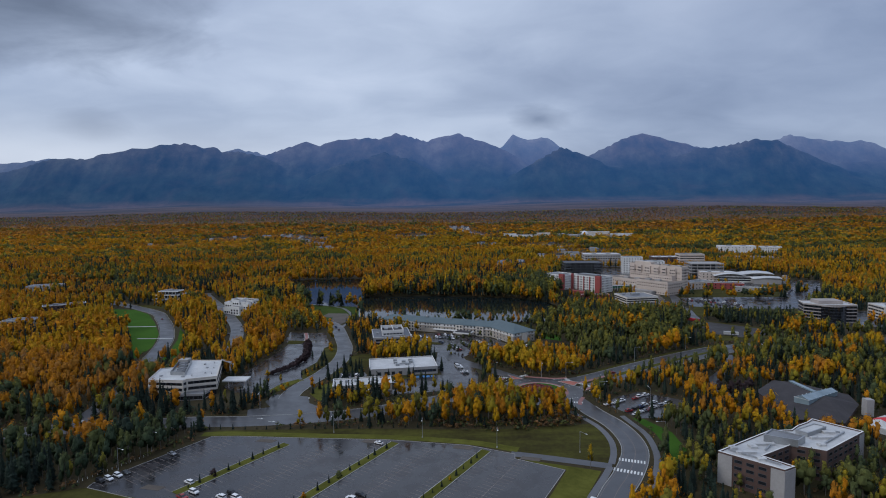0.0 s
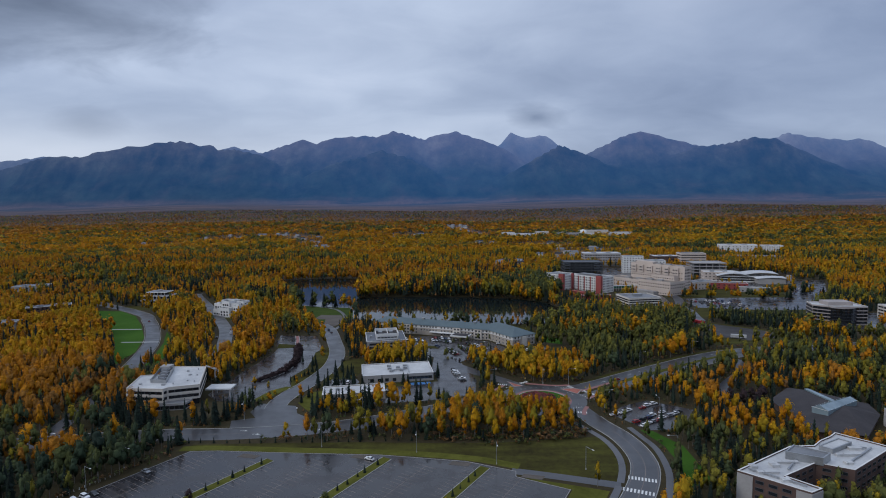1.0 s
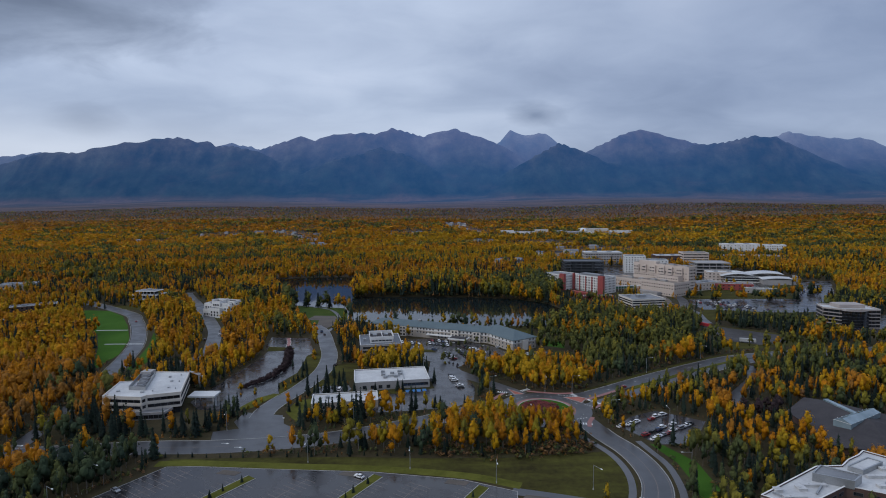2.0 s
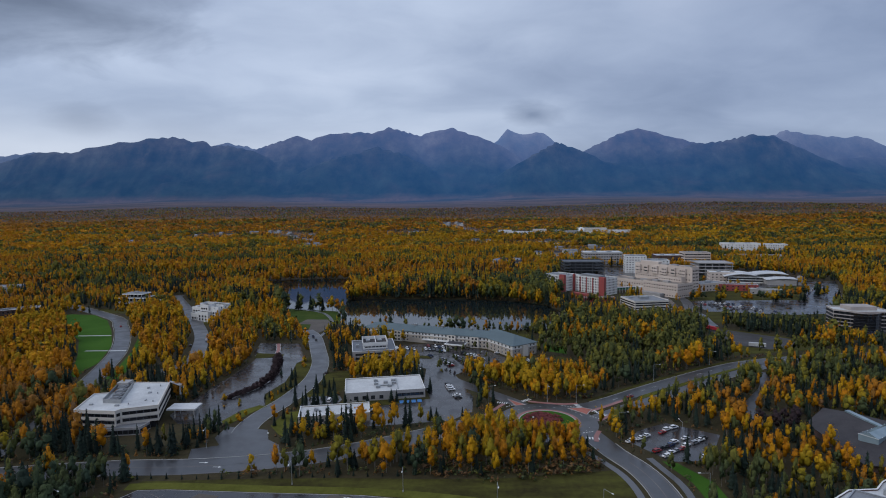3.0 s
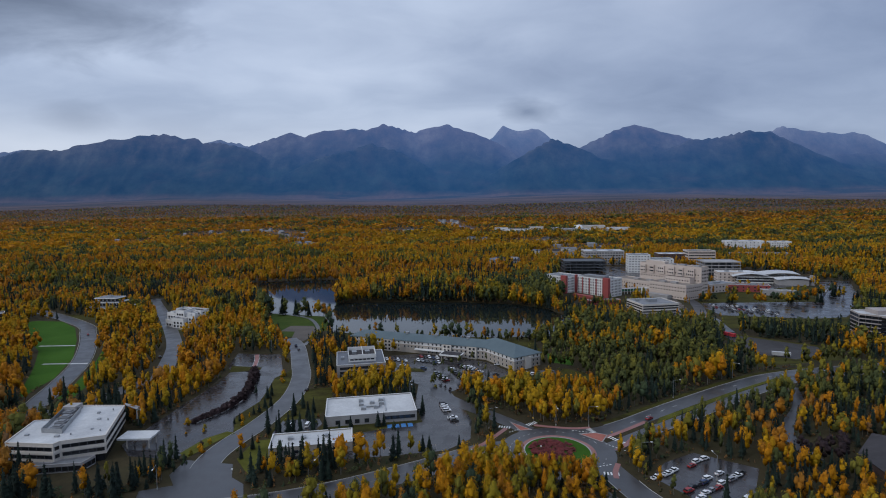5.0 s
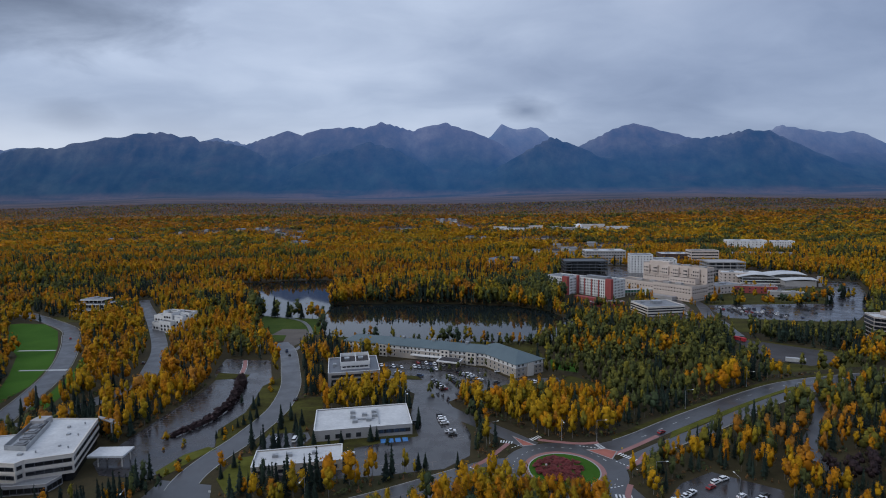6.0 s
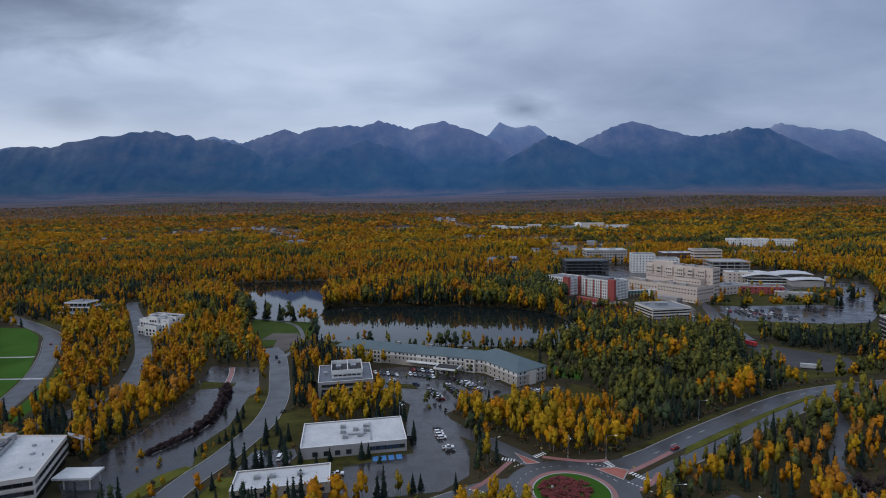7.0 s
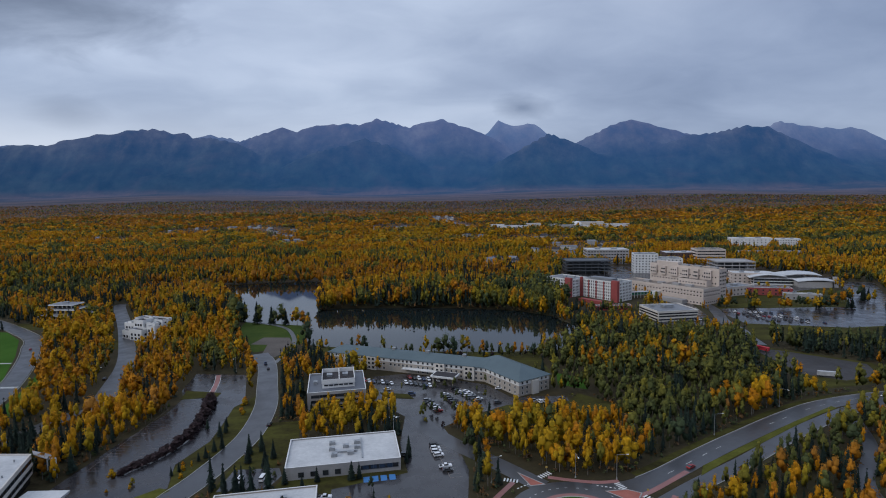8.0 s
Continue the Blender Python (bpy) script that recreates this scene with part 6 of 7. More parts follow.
def stalls(a, b, sides, z=0.057, pitch=2.75, depth=5.4, mat=None, spine=True):
    """Stall lines along a row from a to b, on one or both sides."""
    a, b = Vector(a), Vector(b)
    d = (b - a).normalized()
    n = Vector((d.y, -d.x))
    bm = bmesh.new()

    def quad(p, q, w):
        t = (q - p).normalized()
        s = Vector((-t.y, t.x)) * w / 2
        bm.faces.new([bm.verts.new((c.x, c.y, z)) for c in (p + s, p - s, q - s, q + s)])
    if spine:
        quad(a, b, 0.16)
    for i in range(int((b - a).length / pitch) + 1):
        p = a + d * pitch * i
        for s in sides:
            quad(p + n * s * 0.1, p + n * s * depth, 0.15)
    tagged(part("parking_lines", bm, mat or FADED, None), "faded painted stall lines on wet asphalt", "road marking", kind="structure")


for a, b in ISLANDS:
    a2, b2 = Vector(a), Vector(b) - U * 4
    stalls(a2 + N_ * 2.7, b2 + N_ * 2.7, (1,), spine=False)
    stalls(a2 - N_ * 2.7, b2 - N_ * 2.7, (-1,), spine=False)
for a, b in (((-101, 194), (-56, 268)), ((-64, 170), (-8, 262)), ((-10, 178), (33, 249)), ((-138, 232), (-110, 276))):
    stalls(a, b, (1, -1))
stalls((-152, 231), (-124, 277), (1,), spine=False)
for x, y in ((-98, 273), (-44, 271), (2, 263), (33, 250), (-131, 226)):
    bm = prism(bmesh.new(), [(x, y), (x + 9, y - 2), (x + 11, y + 1.2), (x + 2, y + 3.4)], -0.1, 0.1)
    tagged(part("parking_island", bm, EARTH, None), "small bare earth island at the end of a row", "planted island", kind="structure")
# other lots
stalls((-143, 392), (-141, 462), (1,), 0.057)
stalls((-125, 396), (-114, 440), (1, -1), 0.057, spine=False)
stalls((-150, 524), (-120, 519.5), (1,), 0.057)
road("pavement", [(-136, 522), (-131, 506), (-127, 488)], 2.6, 0.09, PINK, "red-tinted walk across the lot", "footpath", 0)
for s in (1.6, -1.6):
    dashes(sideways(smooth_line([(-136, 522), (-131, 506), (-127, 488)]), s), 0.096, PAINT, 0.2, 3, 0)
stalls((6.5, 411), (14, 378), (-1,), 0.062)
stalls((-30, 353), (5, 357), (1,), 0.062)
stalls((19, 487), (33, 463), (1, -1), 0.057, spine=False)
stalls((13, 478), (21, 454), (1, -1), 0.057, spine=False)
stalls((296, 694), (380, 672), (1,), 0.067)
for i in range(4):
    bx = -21.8 + 3.5 * i
    p = [(bx, 376.6 + 0.55 * i), (bx + 2.6, 377.0 + 0.55 * i), (bx + 1.9, 381.6 + 0.55 * i), (bx - 0.7, 381.2 + 0.55 * i)]
    bm = prism(bmesh.new(), p, 0.0, 0.068)
    tagged(part("parking_bay", bm, BLUEPAINT, None), "blue painted accessible parking bay", "road marking", kind="structure")
# turn arrows on the western road
for x, y in ((-108, 304), (-100, 299.5), (-214, 296), (-209, 303)):
    bm = bmesh.new()
    prism(bm, [(0, -0.15), (2.6, -0.15), (2.6, -0.7), (4.2, 0), (2.6, 0.7), (2.6, 0.15), (0, 0.15)], 0, 0.075)
    ob = part("turn_arrow", bm, PAINT, None)
    ob.matrix_basis = pose(x, y, 0, 0, 0, -4)
    tagged(ob, "white turn arrow painted on the road", "road marking", kind="structure")
# give-way triangles and dashes at the roundabout's entries
for a, b in (((40, 369), (46, 373)), ((72, 370), (86, 365)), ((74.5, 331.5), (81, 333.5)), ((84, 354), (91, 346))):
    line = smooth_line([a, ((a[0] + b[0]) / 2, (a[1] + b[1]) / 2), b], 0.8)
    dashes(line, 0.1, PAINT, 0.5, 0.8, 0.8)

# ---- lamps, signs ----


def street_lamp_proto(h, arm):
    th = thing("street_lamp", pose(0, 0, 0), "tall grey steel street lamp", "street lamp", "street lamps")
    part("pole", tube(bmesh.new(), 0, 0, 0, h, 0.14, 0.09), STEEL, th)
    part("base", tube(bmesh.new(), 0, 0, 0, 0.7, 0.3, 0.28), KERB, th)
    if arm:
        part("arm", boxes((0, arm, -0.05, 0.05, h - 0.1, h)), STEEL, th)
    part("lamp_head", boxes((arm - 0.2, arm + 0.8, -0.2, 0.2, h - 0.05, h + 0.12)), LAMPWHITE, th)
    return th


LAMP = street_lamp_proto(10.5, 4.0)
LAMP.matrix_basis = pose(65.2, 376.6, 0, 0, 0, -90)
for x, y, a in ((81.6, 374.5, 0), (142, 413.5, 10), (30.3, 374.2, 20), (-111.1, 319.0, -80), (-46, 325, -100), (-126, 527, -90), (195, 447, -60), (-60, 283, -90), (24, 263, -90), (-13, 276, -90), (63, 257, -60), (108, 268, 180), (93, 332, 0), (119, 318, 90), (-145, 262, -30), (-150, 243, -30), (-12, 415, 90), (36, 450, 180)):
    copy_thing(LAMP, pose(x, y, 0, 0, 0, a))


def bollard_sign(x, y, ang, mat, label, h=2.6):
    th = thing("road_sign", pose(x, y, 0, 0, 0, ang), label, "sign", "road signs")
    part("post", tube(bmesh.new(), 0, 0, 0, h, 0.05, 0.05), STEEL, th)
    part("plate", boxes((-0.04, 0.02, -0.4, 0.4, h - 0.8, h)), mat, th)


for x, y, m, l in ((54.3, 381.8, YELLOWPAINT, "yellow crossing sign on a post"), (89.5, 362.0, YELLOWPAINT, "yellow crossing sign on a post"), (52, 348, LAMPWHITE, "white sign post on the island"), (90.5, 331, YELLOWPAINT, "yellow warning sign on a post"), (-85, 331, LAMPWHITE, "white sign at the junction")):
    bollard_sign(x, y, -90, m, l)
for i in range(16):
    x, y = -158 + 1.1 * i * 1.0, 231.5 + 1.75 * i
    th = thing("bollard", pose(x - 3, y, 0), "short white marker post at the lot's edge", "bollard", "marker posts")
    part("post", tube(bmesh.new(), 0, 0, 0, 0.9, 0.09, 0.09, 6), LAMPWHITE, th)
    part("cap", tube(bmesh.new(), 0, 0, 0.9, 1.0, 0.11, 0.05, 6), LAMPWHITE, th)


# ---- trees ----
rng = np.random.default_rng(7)


def lobe_set(seed, broad):
    """Centres and radii of the leafy masses that make up one crown of a tree 1 high."""
    r = np.random.default_rng(seed)
    k = 6 if broad else 5
    ang = r.random() * 6.28 + np.arange(k) * 2.4
    out = (0.125 if broad else 0.060) * (0.6 + 0.7 * r.random(k)) * np.linspace(1.15, 0.6, k)
    z = np.linspace(0.34, 0.76, k) + 0.10 * (r.random(k) - 0.5)
    rad = (0.120 if broad else 0.092) * (0.75 + 0.5 * r.random(k))
    c = np.stack([np.cos(ang) * out, np.sin(ang) * out, z], -1)
    top = np.array([[0.03 * (r.random() - 0.5), 0.03 * (r.random() - 0.5), 0.86]])
    return np.concatenate([c, top]), np.append(rad, 0.085 if broad else 0.068)


def birch_crown(n, size, seed, broad=False, body=0):
    """Triangles (m, 3, 3) of a birch or aspen crown and their normals: lumpy leaf masses (body: sides of each, 0 for none) with loose leaf clumps on them."""
    r = np.random.default_rng(seed + 1000)
    C, R = lobe_set(seed, broad)
    tall = np.array([1.0, 1.0, 1.75])
    T, N = [], []

    def facing(p, k):
        a = (p - C[k]) / tall
        a /= np.linalg.norm(a, axis=-1, keepdims=True) + 1e-6
        b = (p - np.array([0, 0, 0.58])) * np.array([3.0, 3.0, 2.0])
        b /= np.linalg.norm(b, axis=-1, keepdims=True) + 1e-6
        a = 0.45 * a + 0.6 * b
        return a / (np.linalg.norm(a, axis=-1, keepdims=True) + 1e-6)
    if body:
        for k in range(len(C)):
            rings = []
            for lat in ((-0.35, 0.55) if body > 4 else (0.0,)):
                g = 2 * np.pi * (np.arange(body) + 0.5 * (lat > 0)) / body + k
                q = np.sqrt(1 - lat * lat) * (0.78 + 0.35 * r.random(body))
                rings.append(np.stack([np.cos(g) * q, np.sin(g) * q, lat + 0.25 * (r.random(body) - 0.5)], -1))
            lo, hi = np.array([0, 0, -0.95]), np.array([0, 0, 0.95])
            tri = []
            for i in range(body):
                m = (i + 1) % body
                tri.append([lo, rings[0][m], rings[0][i]])
                if len(rings) > 1:
                    tri += [[rings[0][i], rings[0][m], rings[1][i]], [rings[0][m], rings[1][m], rings[1][i]]]
                tri.append([rings[-1][i], rings[-1][m], hi])
            t = np.array(tri) * tall * R[k] * 0.74 + C[k]
            T.append(t)
            N.append(facing(t, k))
    if n:
        k = r.choice(len(C), n, p=R ** 2 / (R ** 2).sum())
        d = r.standard_normal((n, 3))
        d /= np.linalg.norm(d, axis=-1, keepdims=True)
        d[:, 2] = np.where(d[:, 2] < -0.3, -d[:, 2], d[:, 2])
        p = C[k] + d * tall * (R[k] * (0.62 + 0.62 * r.random(n)))[:, None]
        f = r.standard_normal((n, 3, 3))
        f -= 0.6 * (f * d[:, None, :]).sum(-1, keepdims=True) * d[:, None, :]
        f /= np.linalg.norm(f, axis=-1, keepdims=True)
        f *= np.array([0.8, 0.8, 1.25])
        T.append(p[:, None, :] + f * (size * (0.6 + 0.8 * r.random((n, 1, 1)))))
        nn = facing(p, k) + 0.16 * r.standard_normal((n, 3))
        nn /= np.linalg.norm(nn, axis=-1, keepdims=True)
        N.append(np.repeat(nn[:, None, :], 3, 1))
    return np.concatenate(T), np.concatenate(N)


def spruce_crown(n, size, seed):
    """Drooping branch sprays of a spruce 1 high."""
    r = np.random.default_rng(seed)
    u = 1 - np.sqrt(r.random(n))
    u = np.clip(u, 0, 0.98)
    ang = r.random(n) * 2 * np.pi
    R = 0.155 * (1 - u) ** 0.9 * (0.75 + 0.5 * r.random(n))
    z = 0.07 + 0.93 * u
    o = np.stack([np.cos(ang), np.sin(ang), 0 * ang], -1)
    t = np.stack([-np.sin(ang), np.cos(ang), 0 * ang], -1)
    a = o * (R * 0.15)[:, None] + np.stack([0 * z, 0 * z, z + size * 0.7], -1)
    w = (size * (0.5 + 0.6 * r.random(n)))[:, None]
    tip = o * R[:, None] + np.stack([0 * z, 0 * z, z - size * 0.4], -1)
    return np.stack([a, tip + t * w, tip - t * w], 1)


def spruce_tree(n, size, seed, seg=5, rings=4):
    """A spruce 1 high: a lean stepped body under drooping sprays, with its normals."""
    r = np.random.default_rng(seed)
    u = (np.arange(rings) + 0.5) / rings
    pts = []
    for i in range(rings):
        ang = 2 * np.pi * (np.arange(seg) + 0.5 * (i % 2)) / seg
        rad = 0.105 * (1 - u[i]) ** 0.9 * (0.75 + 0.5 * r.random(seg))
        pts.append(np.stack([np.cos(ang) * rad, np.sin(ang) * rad, 0.06 + 0.92 * u[i] + 0 * ang], -1))
    foot, tip = np.array([0, 0, 0.05]), np.array([0, 0, 1.0])
    out = []
    for j in range(seg):
        k = (j + 1) % seg
        out.append([foot, pts[0][k], pts[0][j]])
        for i in range(rings - 1):
            a, b, c, d = pts[i][j], pts[i][k], pts[i + 1][k], pts[i + 1][j]
            out += [[a, b, d], [b, c, d]]
        out.append([pts[-1][j], pts[-1][k], tip])
    T = np.array(out)
    core = len(T)
    if n:
        T = np.concatenate([T, spruce_crown(n, size, seed)])
    c = np.repeat(T.mean(1)[:, None, :], 3, 1)
    c[:core] = T[:core]
    N = np.stack([c[..., 0] * 6, c[..., 1] * 6, 0.25 + 0.5 * c[..., 2]], -1)
    N[core:] += 0.15 * r.standard_normal((len(T) - core, 1, 3))
    return T, N / (np.linalg.norm(N, axis=-1, keepdims=True) + 1e-6)


def trunk_tris(r0, h, k=4):
    a = np.arange(k) * 2 * np.pi / k
    b = np.stack([np.cos(a) * r0, np.sin(a) * r0, 0 * a], -1)
    t = np.stack([np.cos(a) * r0 * 0.35, np.sin(a) * r0 * 0.35, 0 * a + h], -1)
    out = []
    for i in range(k):
        j = (i + 1) % k
        out += [[b[i], b[j], t[j]], [b[i], t[j], t[i]]]
    return np.array(out)


def tri_object(name, tris, tint, is_bark, normals, label, category):
    """One mesh out of loose triangles, with a tint for each."""
    n = len(tris)
    me = bpy.data.meshes.new(name)
    me.vertices.add(n * 3)
    me.vertices.foreach_set("co", tris.astype(np.float32).reshape(-1))
    me.loops.add(n * 3)
    me.loops.foreach_set("vertex_index", np.arange(n * 3, dtype=np.int32))
    me.polygons.add(n)
    me.polygons.foreach_set("loop_start", np.arange(0, n * 3, 3, dtype=np.int32))
    me.materials.append(LEAVES)
    me.materials.append(BARK)
    me.polygons.foreach_set("material_index", is_bark.astype(np.int32))
    me.update(calc_edges=True)
    at = me.attributes.new("tint", "FLOAT", "FACE")
    at.data.foreach_set("value", tint.astype(np.float32))
    an = me.attributes.new("crown", "FLOAT_VECTOR", "POINT")
    an.data.foreach_set("vector", normals.astype(np.float32).reshape(-1))
    return tagged(new(name, me), label, category, kind="stuff")


def lattice(x, y, seed):
    h = np.sin(x * 127.1 + y * 311.7 + seed * 74.7) * 43758.5453
    return h - np.floor(h)


def patch(x, y, size, seed):
    """Uneven patches of about that size in the woods, 0 to 1."""
    total = 0.0
    for k, weight in ((1.0, 0.58), (2.13, 0.29), (4.4, 0.13)):
        u, v = x * k / size, y * k / size
        i, j = np.floor(u), np.floor(v)
        u, v = u - i, v - j
        u, v = u * u * (3 - 2 * u), v * v * (3 - 2 * v)
        a = lattice(i, j, seed) * (1 - u) + lattice(i + 1, j, seed) * u
        b = lattice(i, j + 1, seed) * (1 - u) + lattice(i + 1, j + 1, seed) * u
        total = total + weight * (a * (1 - v) + b * v)
    return total


GREENWOOD = [(84, 478), (80, 545), (112, 590), (150, 620), (245, 590), (258, 540), (238, 492), (205, 462), (160, 436), (112, 420), (100, 436)]


# settled ground in the far woods, where trees are low (centre, half widths, houses)
DISTRICTS = [(-620, 2090, 90, 90, 7), (-500, 1990, 60, 110, 6), (-440, 1800, 50, 60, 4), (-360, 1610, 40, 50, 3), (-130, 2080, 80, 80, 6), (60, 2400, 60, 80, 6), (120, 1700, 50, 70, 3), (150, 1115, 55, 30, 5), (280, 1290, 70, 80, 7), (390, 1420, 100, 80, 8), (300, 1640, 100, 90, 5), (-930, 1810, 50, 50, 2), (-800, 2020, 90, 90, 4)]


def in_poly(x, y, pts):
    ins = np.zeros(x.shape, bool)
    for (x0, y0), (x1, y1) in zip(pts, pts[1:] + pts[:1]):
        if y0 != y1:
            ins ^= ((y0 > y) != (y1 > y)) & (x < (x1 - x0) * (y - y0) / (y1 - y0) + x0)
    return ins


def is_clear(x, y):
    i, j = ((x - GX) / GS).astype(int), ((y - GY) / GS).astype(int)
    ok = (i >= 0) & (i < GN) & (j >= 0) & (j < GM)
    return ok & clear[np.clip(j, 0, GM - 1), np.clip(i, 0, GN - 1)]


def scatter(y0, y1, cell, keep):
    """Jittered places of trees inside the valley's wedge that lie on free ground."""
    half = 0.88 * y1 + 70
    nx, ny = int(2 * half / cell), int((y1 - y0) / cell)
    X, Y = np.meshgrid(-half + cell * np.arange(nx), y0 + cell * np.arange(ny))
    X, Y = X + rng.random(X.shape) * cell * 0.95, Y + rng.random(Y.shape) * cell * 0.95
    X, Y = X.reshape(-1), Y.reshape(-1)
    ok = (np.abs(X) < 0.83 * Y + 50) & ~is_clear(X, Y) & (rng.random(X.shape) < keep) & ~lake_depth(X, Y)
    return X[ok], Y[ok]


def species(x, y):
    """Tint and spruce flag of each tree; stands of one kind keep together. Haze is painted into the far tints."""
    n = len(x)
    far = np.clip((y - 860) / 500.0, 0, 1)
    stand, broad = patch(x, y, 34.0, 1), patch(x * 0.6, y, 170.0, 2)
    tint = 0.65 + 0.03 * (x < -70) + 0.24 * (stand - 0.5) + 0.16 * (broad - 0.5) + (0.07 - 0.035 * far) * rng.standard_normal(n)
    gold = (x > 28) & (x < 110) & (y > 372) & (y < 448) | (x < -100) & (y > 420) & (y < 690) | (x > -5) & (x < 90) & (y < 345)
    tint = np.where(gold & (x > 0), tint - 0.04, tint)
    q = 0.55 * patch(x, y, 30.0, 3) + 0.45 * patch(x * 0.7, y, 110.0, 4) + (0.06 - 0.035 * far) * rng.standard_normal(n)
    level = np.full(n, 0.535)
    level = np.where((x > 100) & (y < 880), 0.505, level)
    level = np.where(y > 860, 0.545 - 0.01 * (x > 150), level)
    low_west = (x < -95) & (y < 345) | (x < -185) & (y < 430)
    level = np.where(low_west, 0.41, level)
    level = np.where((x < -0.53 * y) & (y > 345) & (y < 860), 0.52, level)
    east = (x > 95) & (y < 430)
    level = np.where(east, 0.415, level)
    tint = np.where(east, tint + 0.07, tint)
    level = np.where(gold, 0.655, level)
    level = np.where(in_poly(x, y, GREENWOOD), 0.38, level)
    level = np.where((y > 690) & (y < 735) & (x > -110) & (x < 140), 0.47, level)
    level = np.where(((x - 640) / 120) ** 2 + ((y - 1480) / 70) ** 2 < 1, 0.2, level)
    green = q > level
    shade = np.clip((q - level) * 5, 0, 1)
    tint = np.where(green, 0.48 - 0.10 * shade - 0.07 * low_west + 0.045 * rng.standard_normal(n), tint)
    tint = np.where(~green & (tint < 0.54), 0.54 + 0.04 * rng.random(n), tint)
    # haze put into the tint: far trees fade to muted brown
    haze_tint = np.clip((y - 2150) / 1300.0, 0, 1) ** 0.8
    tint = np.where(green, tint, tint + (0.97 - tint) * haze_tint)
    tint = np.where(green & in_poly(x, y, GREENWOOD), 0.42 + 0.022 * rng.standard_normal(n), tint)
    dusk = low_west & ~green
    tint = np.where(dusk, tint + 0.14, tint)
    p = 0.6 * patch(x, y, 22.0, 5) + 0.4 * patch(x, y, 120.0, 6) + (0.08 - 0.04 * far) * rng.standard_normal(n)
    spruce = p > np.where(gold, 0.71, np.where(in_poly(x, y, GREENWOOD), 0.68, 0.60 + 0.03 * far))
    spruce |= (rng.random(n) < 0.05 - 0.03 * gold) | east & (p > 0.54)
    spruce &= (y < 860) | (rng.random(n) < 0.55 - 0.45 * (y > 2600))
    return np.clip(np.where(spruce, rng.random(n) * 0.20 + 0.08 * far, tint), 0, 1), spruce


def plant(name, x, y, tall, body, n_leaf, size, n_spruce, ssize, trunk, wide, label):
    """Joins trees of eight birch and five spruce shapes at the given places; body: sides of each leafy mass."""
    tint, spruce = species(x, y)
    z = rise(x, y) - 0.1
    n = len(x)
    if tall < 5:
        tint = np.where(rng.random(n) < 0.55, 0.30 + 0.14 * rng.random(n), 0.92 + 0.08 * rng.random(n))
    hgt = tall * np.where(spruce, 0.60 + 0.50 * rng.random(n), (0.55 + 0.52 * rng.random(n)) * (0.70 + 0.60 * patch(x, y, 30.0, 8)))
    hgt = hgt * np.where(y > 860, 0.66 + 0.68 * patch(x * 0.5, y, 75.0, 9), 1.0)
    hgt = hgt * np.where(in_poly(x, y, [(130, 640), (250, 590), (300, 630), (245, 725), (150, 745)]), 0.62, 1.0)
    hgt = hgt * np.where((x > 90) & (y < 430), 0.86, 1.0)
    hgt = hgt * (1 + 0.40 * ((y > 690) & (y < 850) & (np.abs(x + 30) < 230)))
    for cx, cy, rx, ry, _ in DISTRICTS:
        hgt = hgt * np.where(((x - cx) / rx) ** 2 + ((y - cy) / ry) ** 2 < 1.3, 0.5, 1.0)
    rot = rng.random(n) * 2 * np.pi
    T, C, B, Q = [], [], [], []
    kinds = []
    for k in range(13):
        if k >= 8:
            kinds.append((True, *spruce_tree(n_spruce, ssize, 23 + k, 5 if trunk else 4, 4 if trunk else 2)))
        else:
            kinds.append((False, *birch_crown(n_leaf, size, 11 + k, k % 3 == 0, body)))
    which = np.where(spruce, 8 + rng.integers(0, 5, n), rng.integers(0, 8, n))
    for k, (sp, crown, nrm) in enumerate(kinds):
        sel = np.nonzero(which == k)[0]
        if not len(sel):
            continue
        shape = crown
        bark = np.zeros(len(crown), bool)
        if trunk:
            tr = trunk_tris(0.011, 0.75, 3)
            shape = np.concatenate([crown, tr])
            bark = np.concatenate([bark, np.ones(len(tr), bool)])
            nrm = np.concatenate([nrm, np.tile([0.0, 0.0, 1.0], (len(tr), 3, 1))])
        c, s = np.cos(rot[sel]), np.sin(rot[sel])
        h = hgt[sel]
        w = h * wide * (0.72 + (0.5 if sp else 0.85) * rng.random(len(sel)) ** 1.6)
        P = shape[None]
        out = np.empty((len(sel), *shape.shape))
        out[..., 0] = (P[..., 0] * c[:, None, None] - P[..., 1] * s[:, None, None]) * w[:, None, None] + x[sel][:, None, None]
        out[..., 1] = (P[..., 0] * s[:, None, None] + P[..., 1] * c[:, None, None]) * w[:, None, None] + y[sel][:, None, None]
        out[..., 2] = P[..., 2] * h[:, None, None] + z[sel][:, None, None]
        T.append(out.reshape(-1, 3, 3))
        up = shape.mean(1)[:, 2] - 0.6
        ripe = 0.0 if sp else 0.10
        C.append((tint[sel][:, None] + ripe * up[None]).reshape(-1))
        B.append(np.tile(bark, len(sel)))
        q = np.empty((len(sel), *shape.shape))
        q[..., 0] = nrm[None, ..., 0] * c[:, None, None] - nrm[None, ..., 1] * s[:, None, None]
        q[..., 1] = nrm[None, ..., 0] * s[:, None, None] + nrm[None, ..., 1] * c[:, None, None]
        q[..., 2] = nrm[None, ..., 2]
        Q.append(q.reshape(-1, 3))
    return tri_object(name, np.concatenate(T), np.concatenate(C), np.concatenate(B), np.concatenate(Q), label, "forest")


_proto = {}


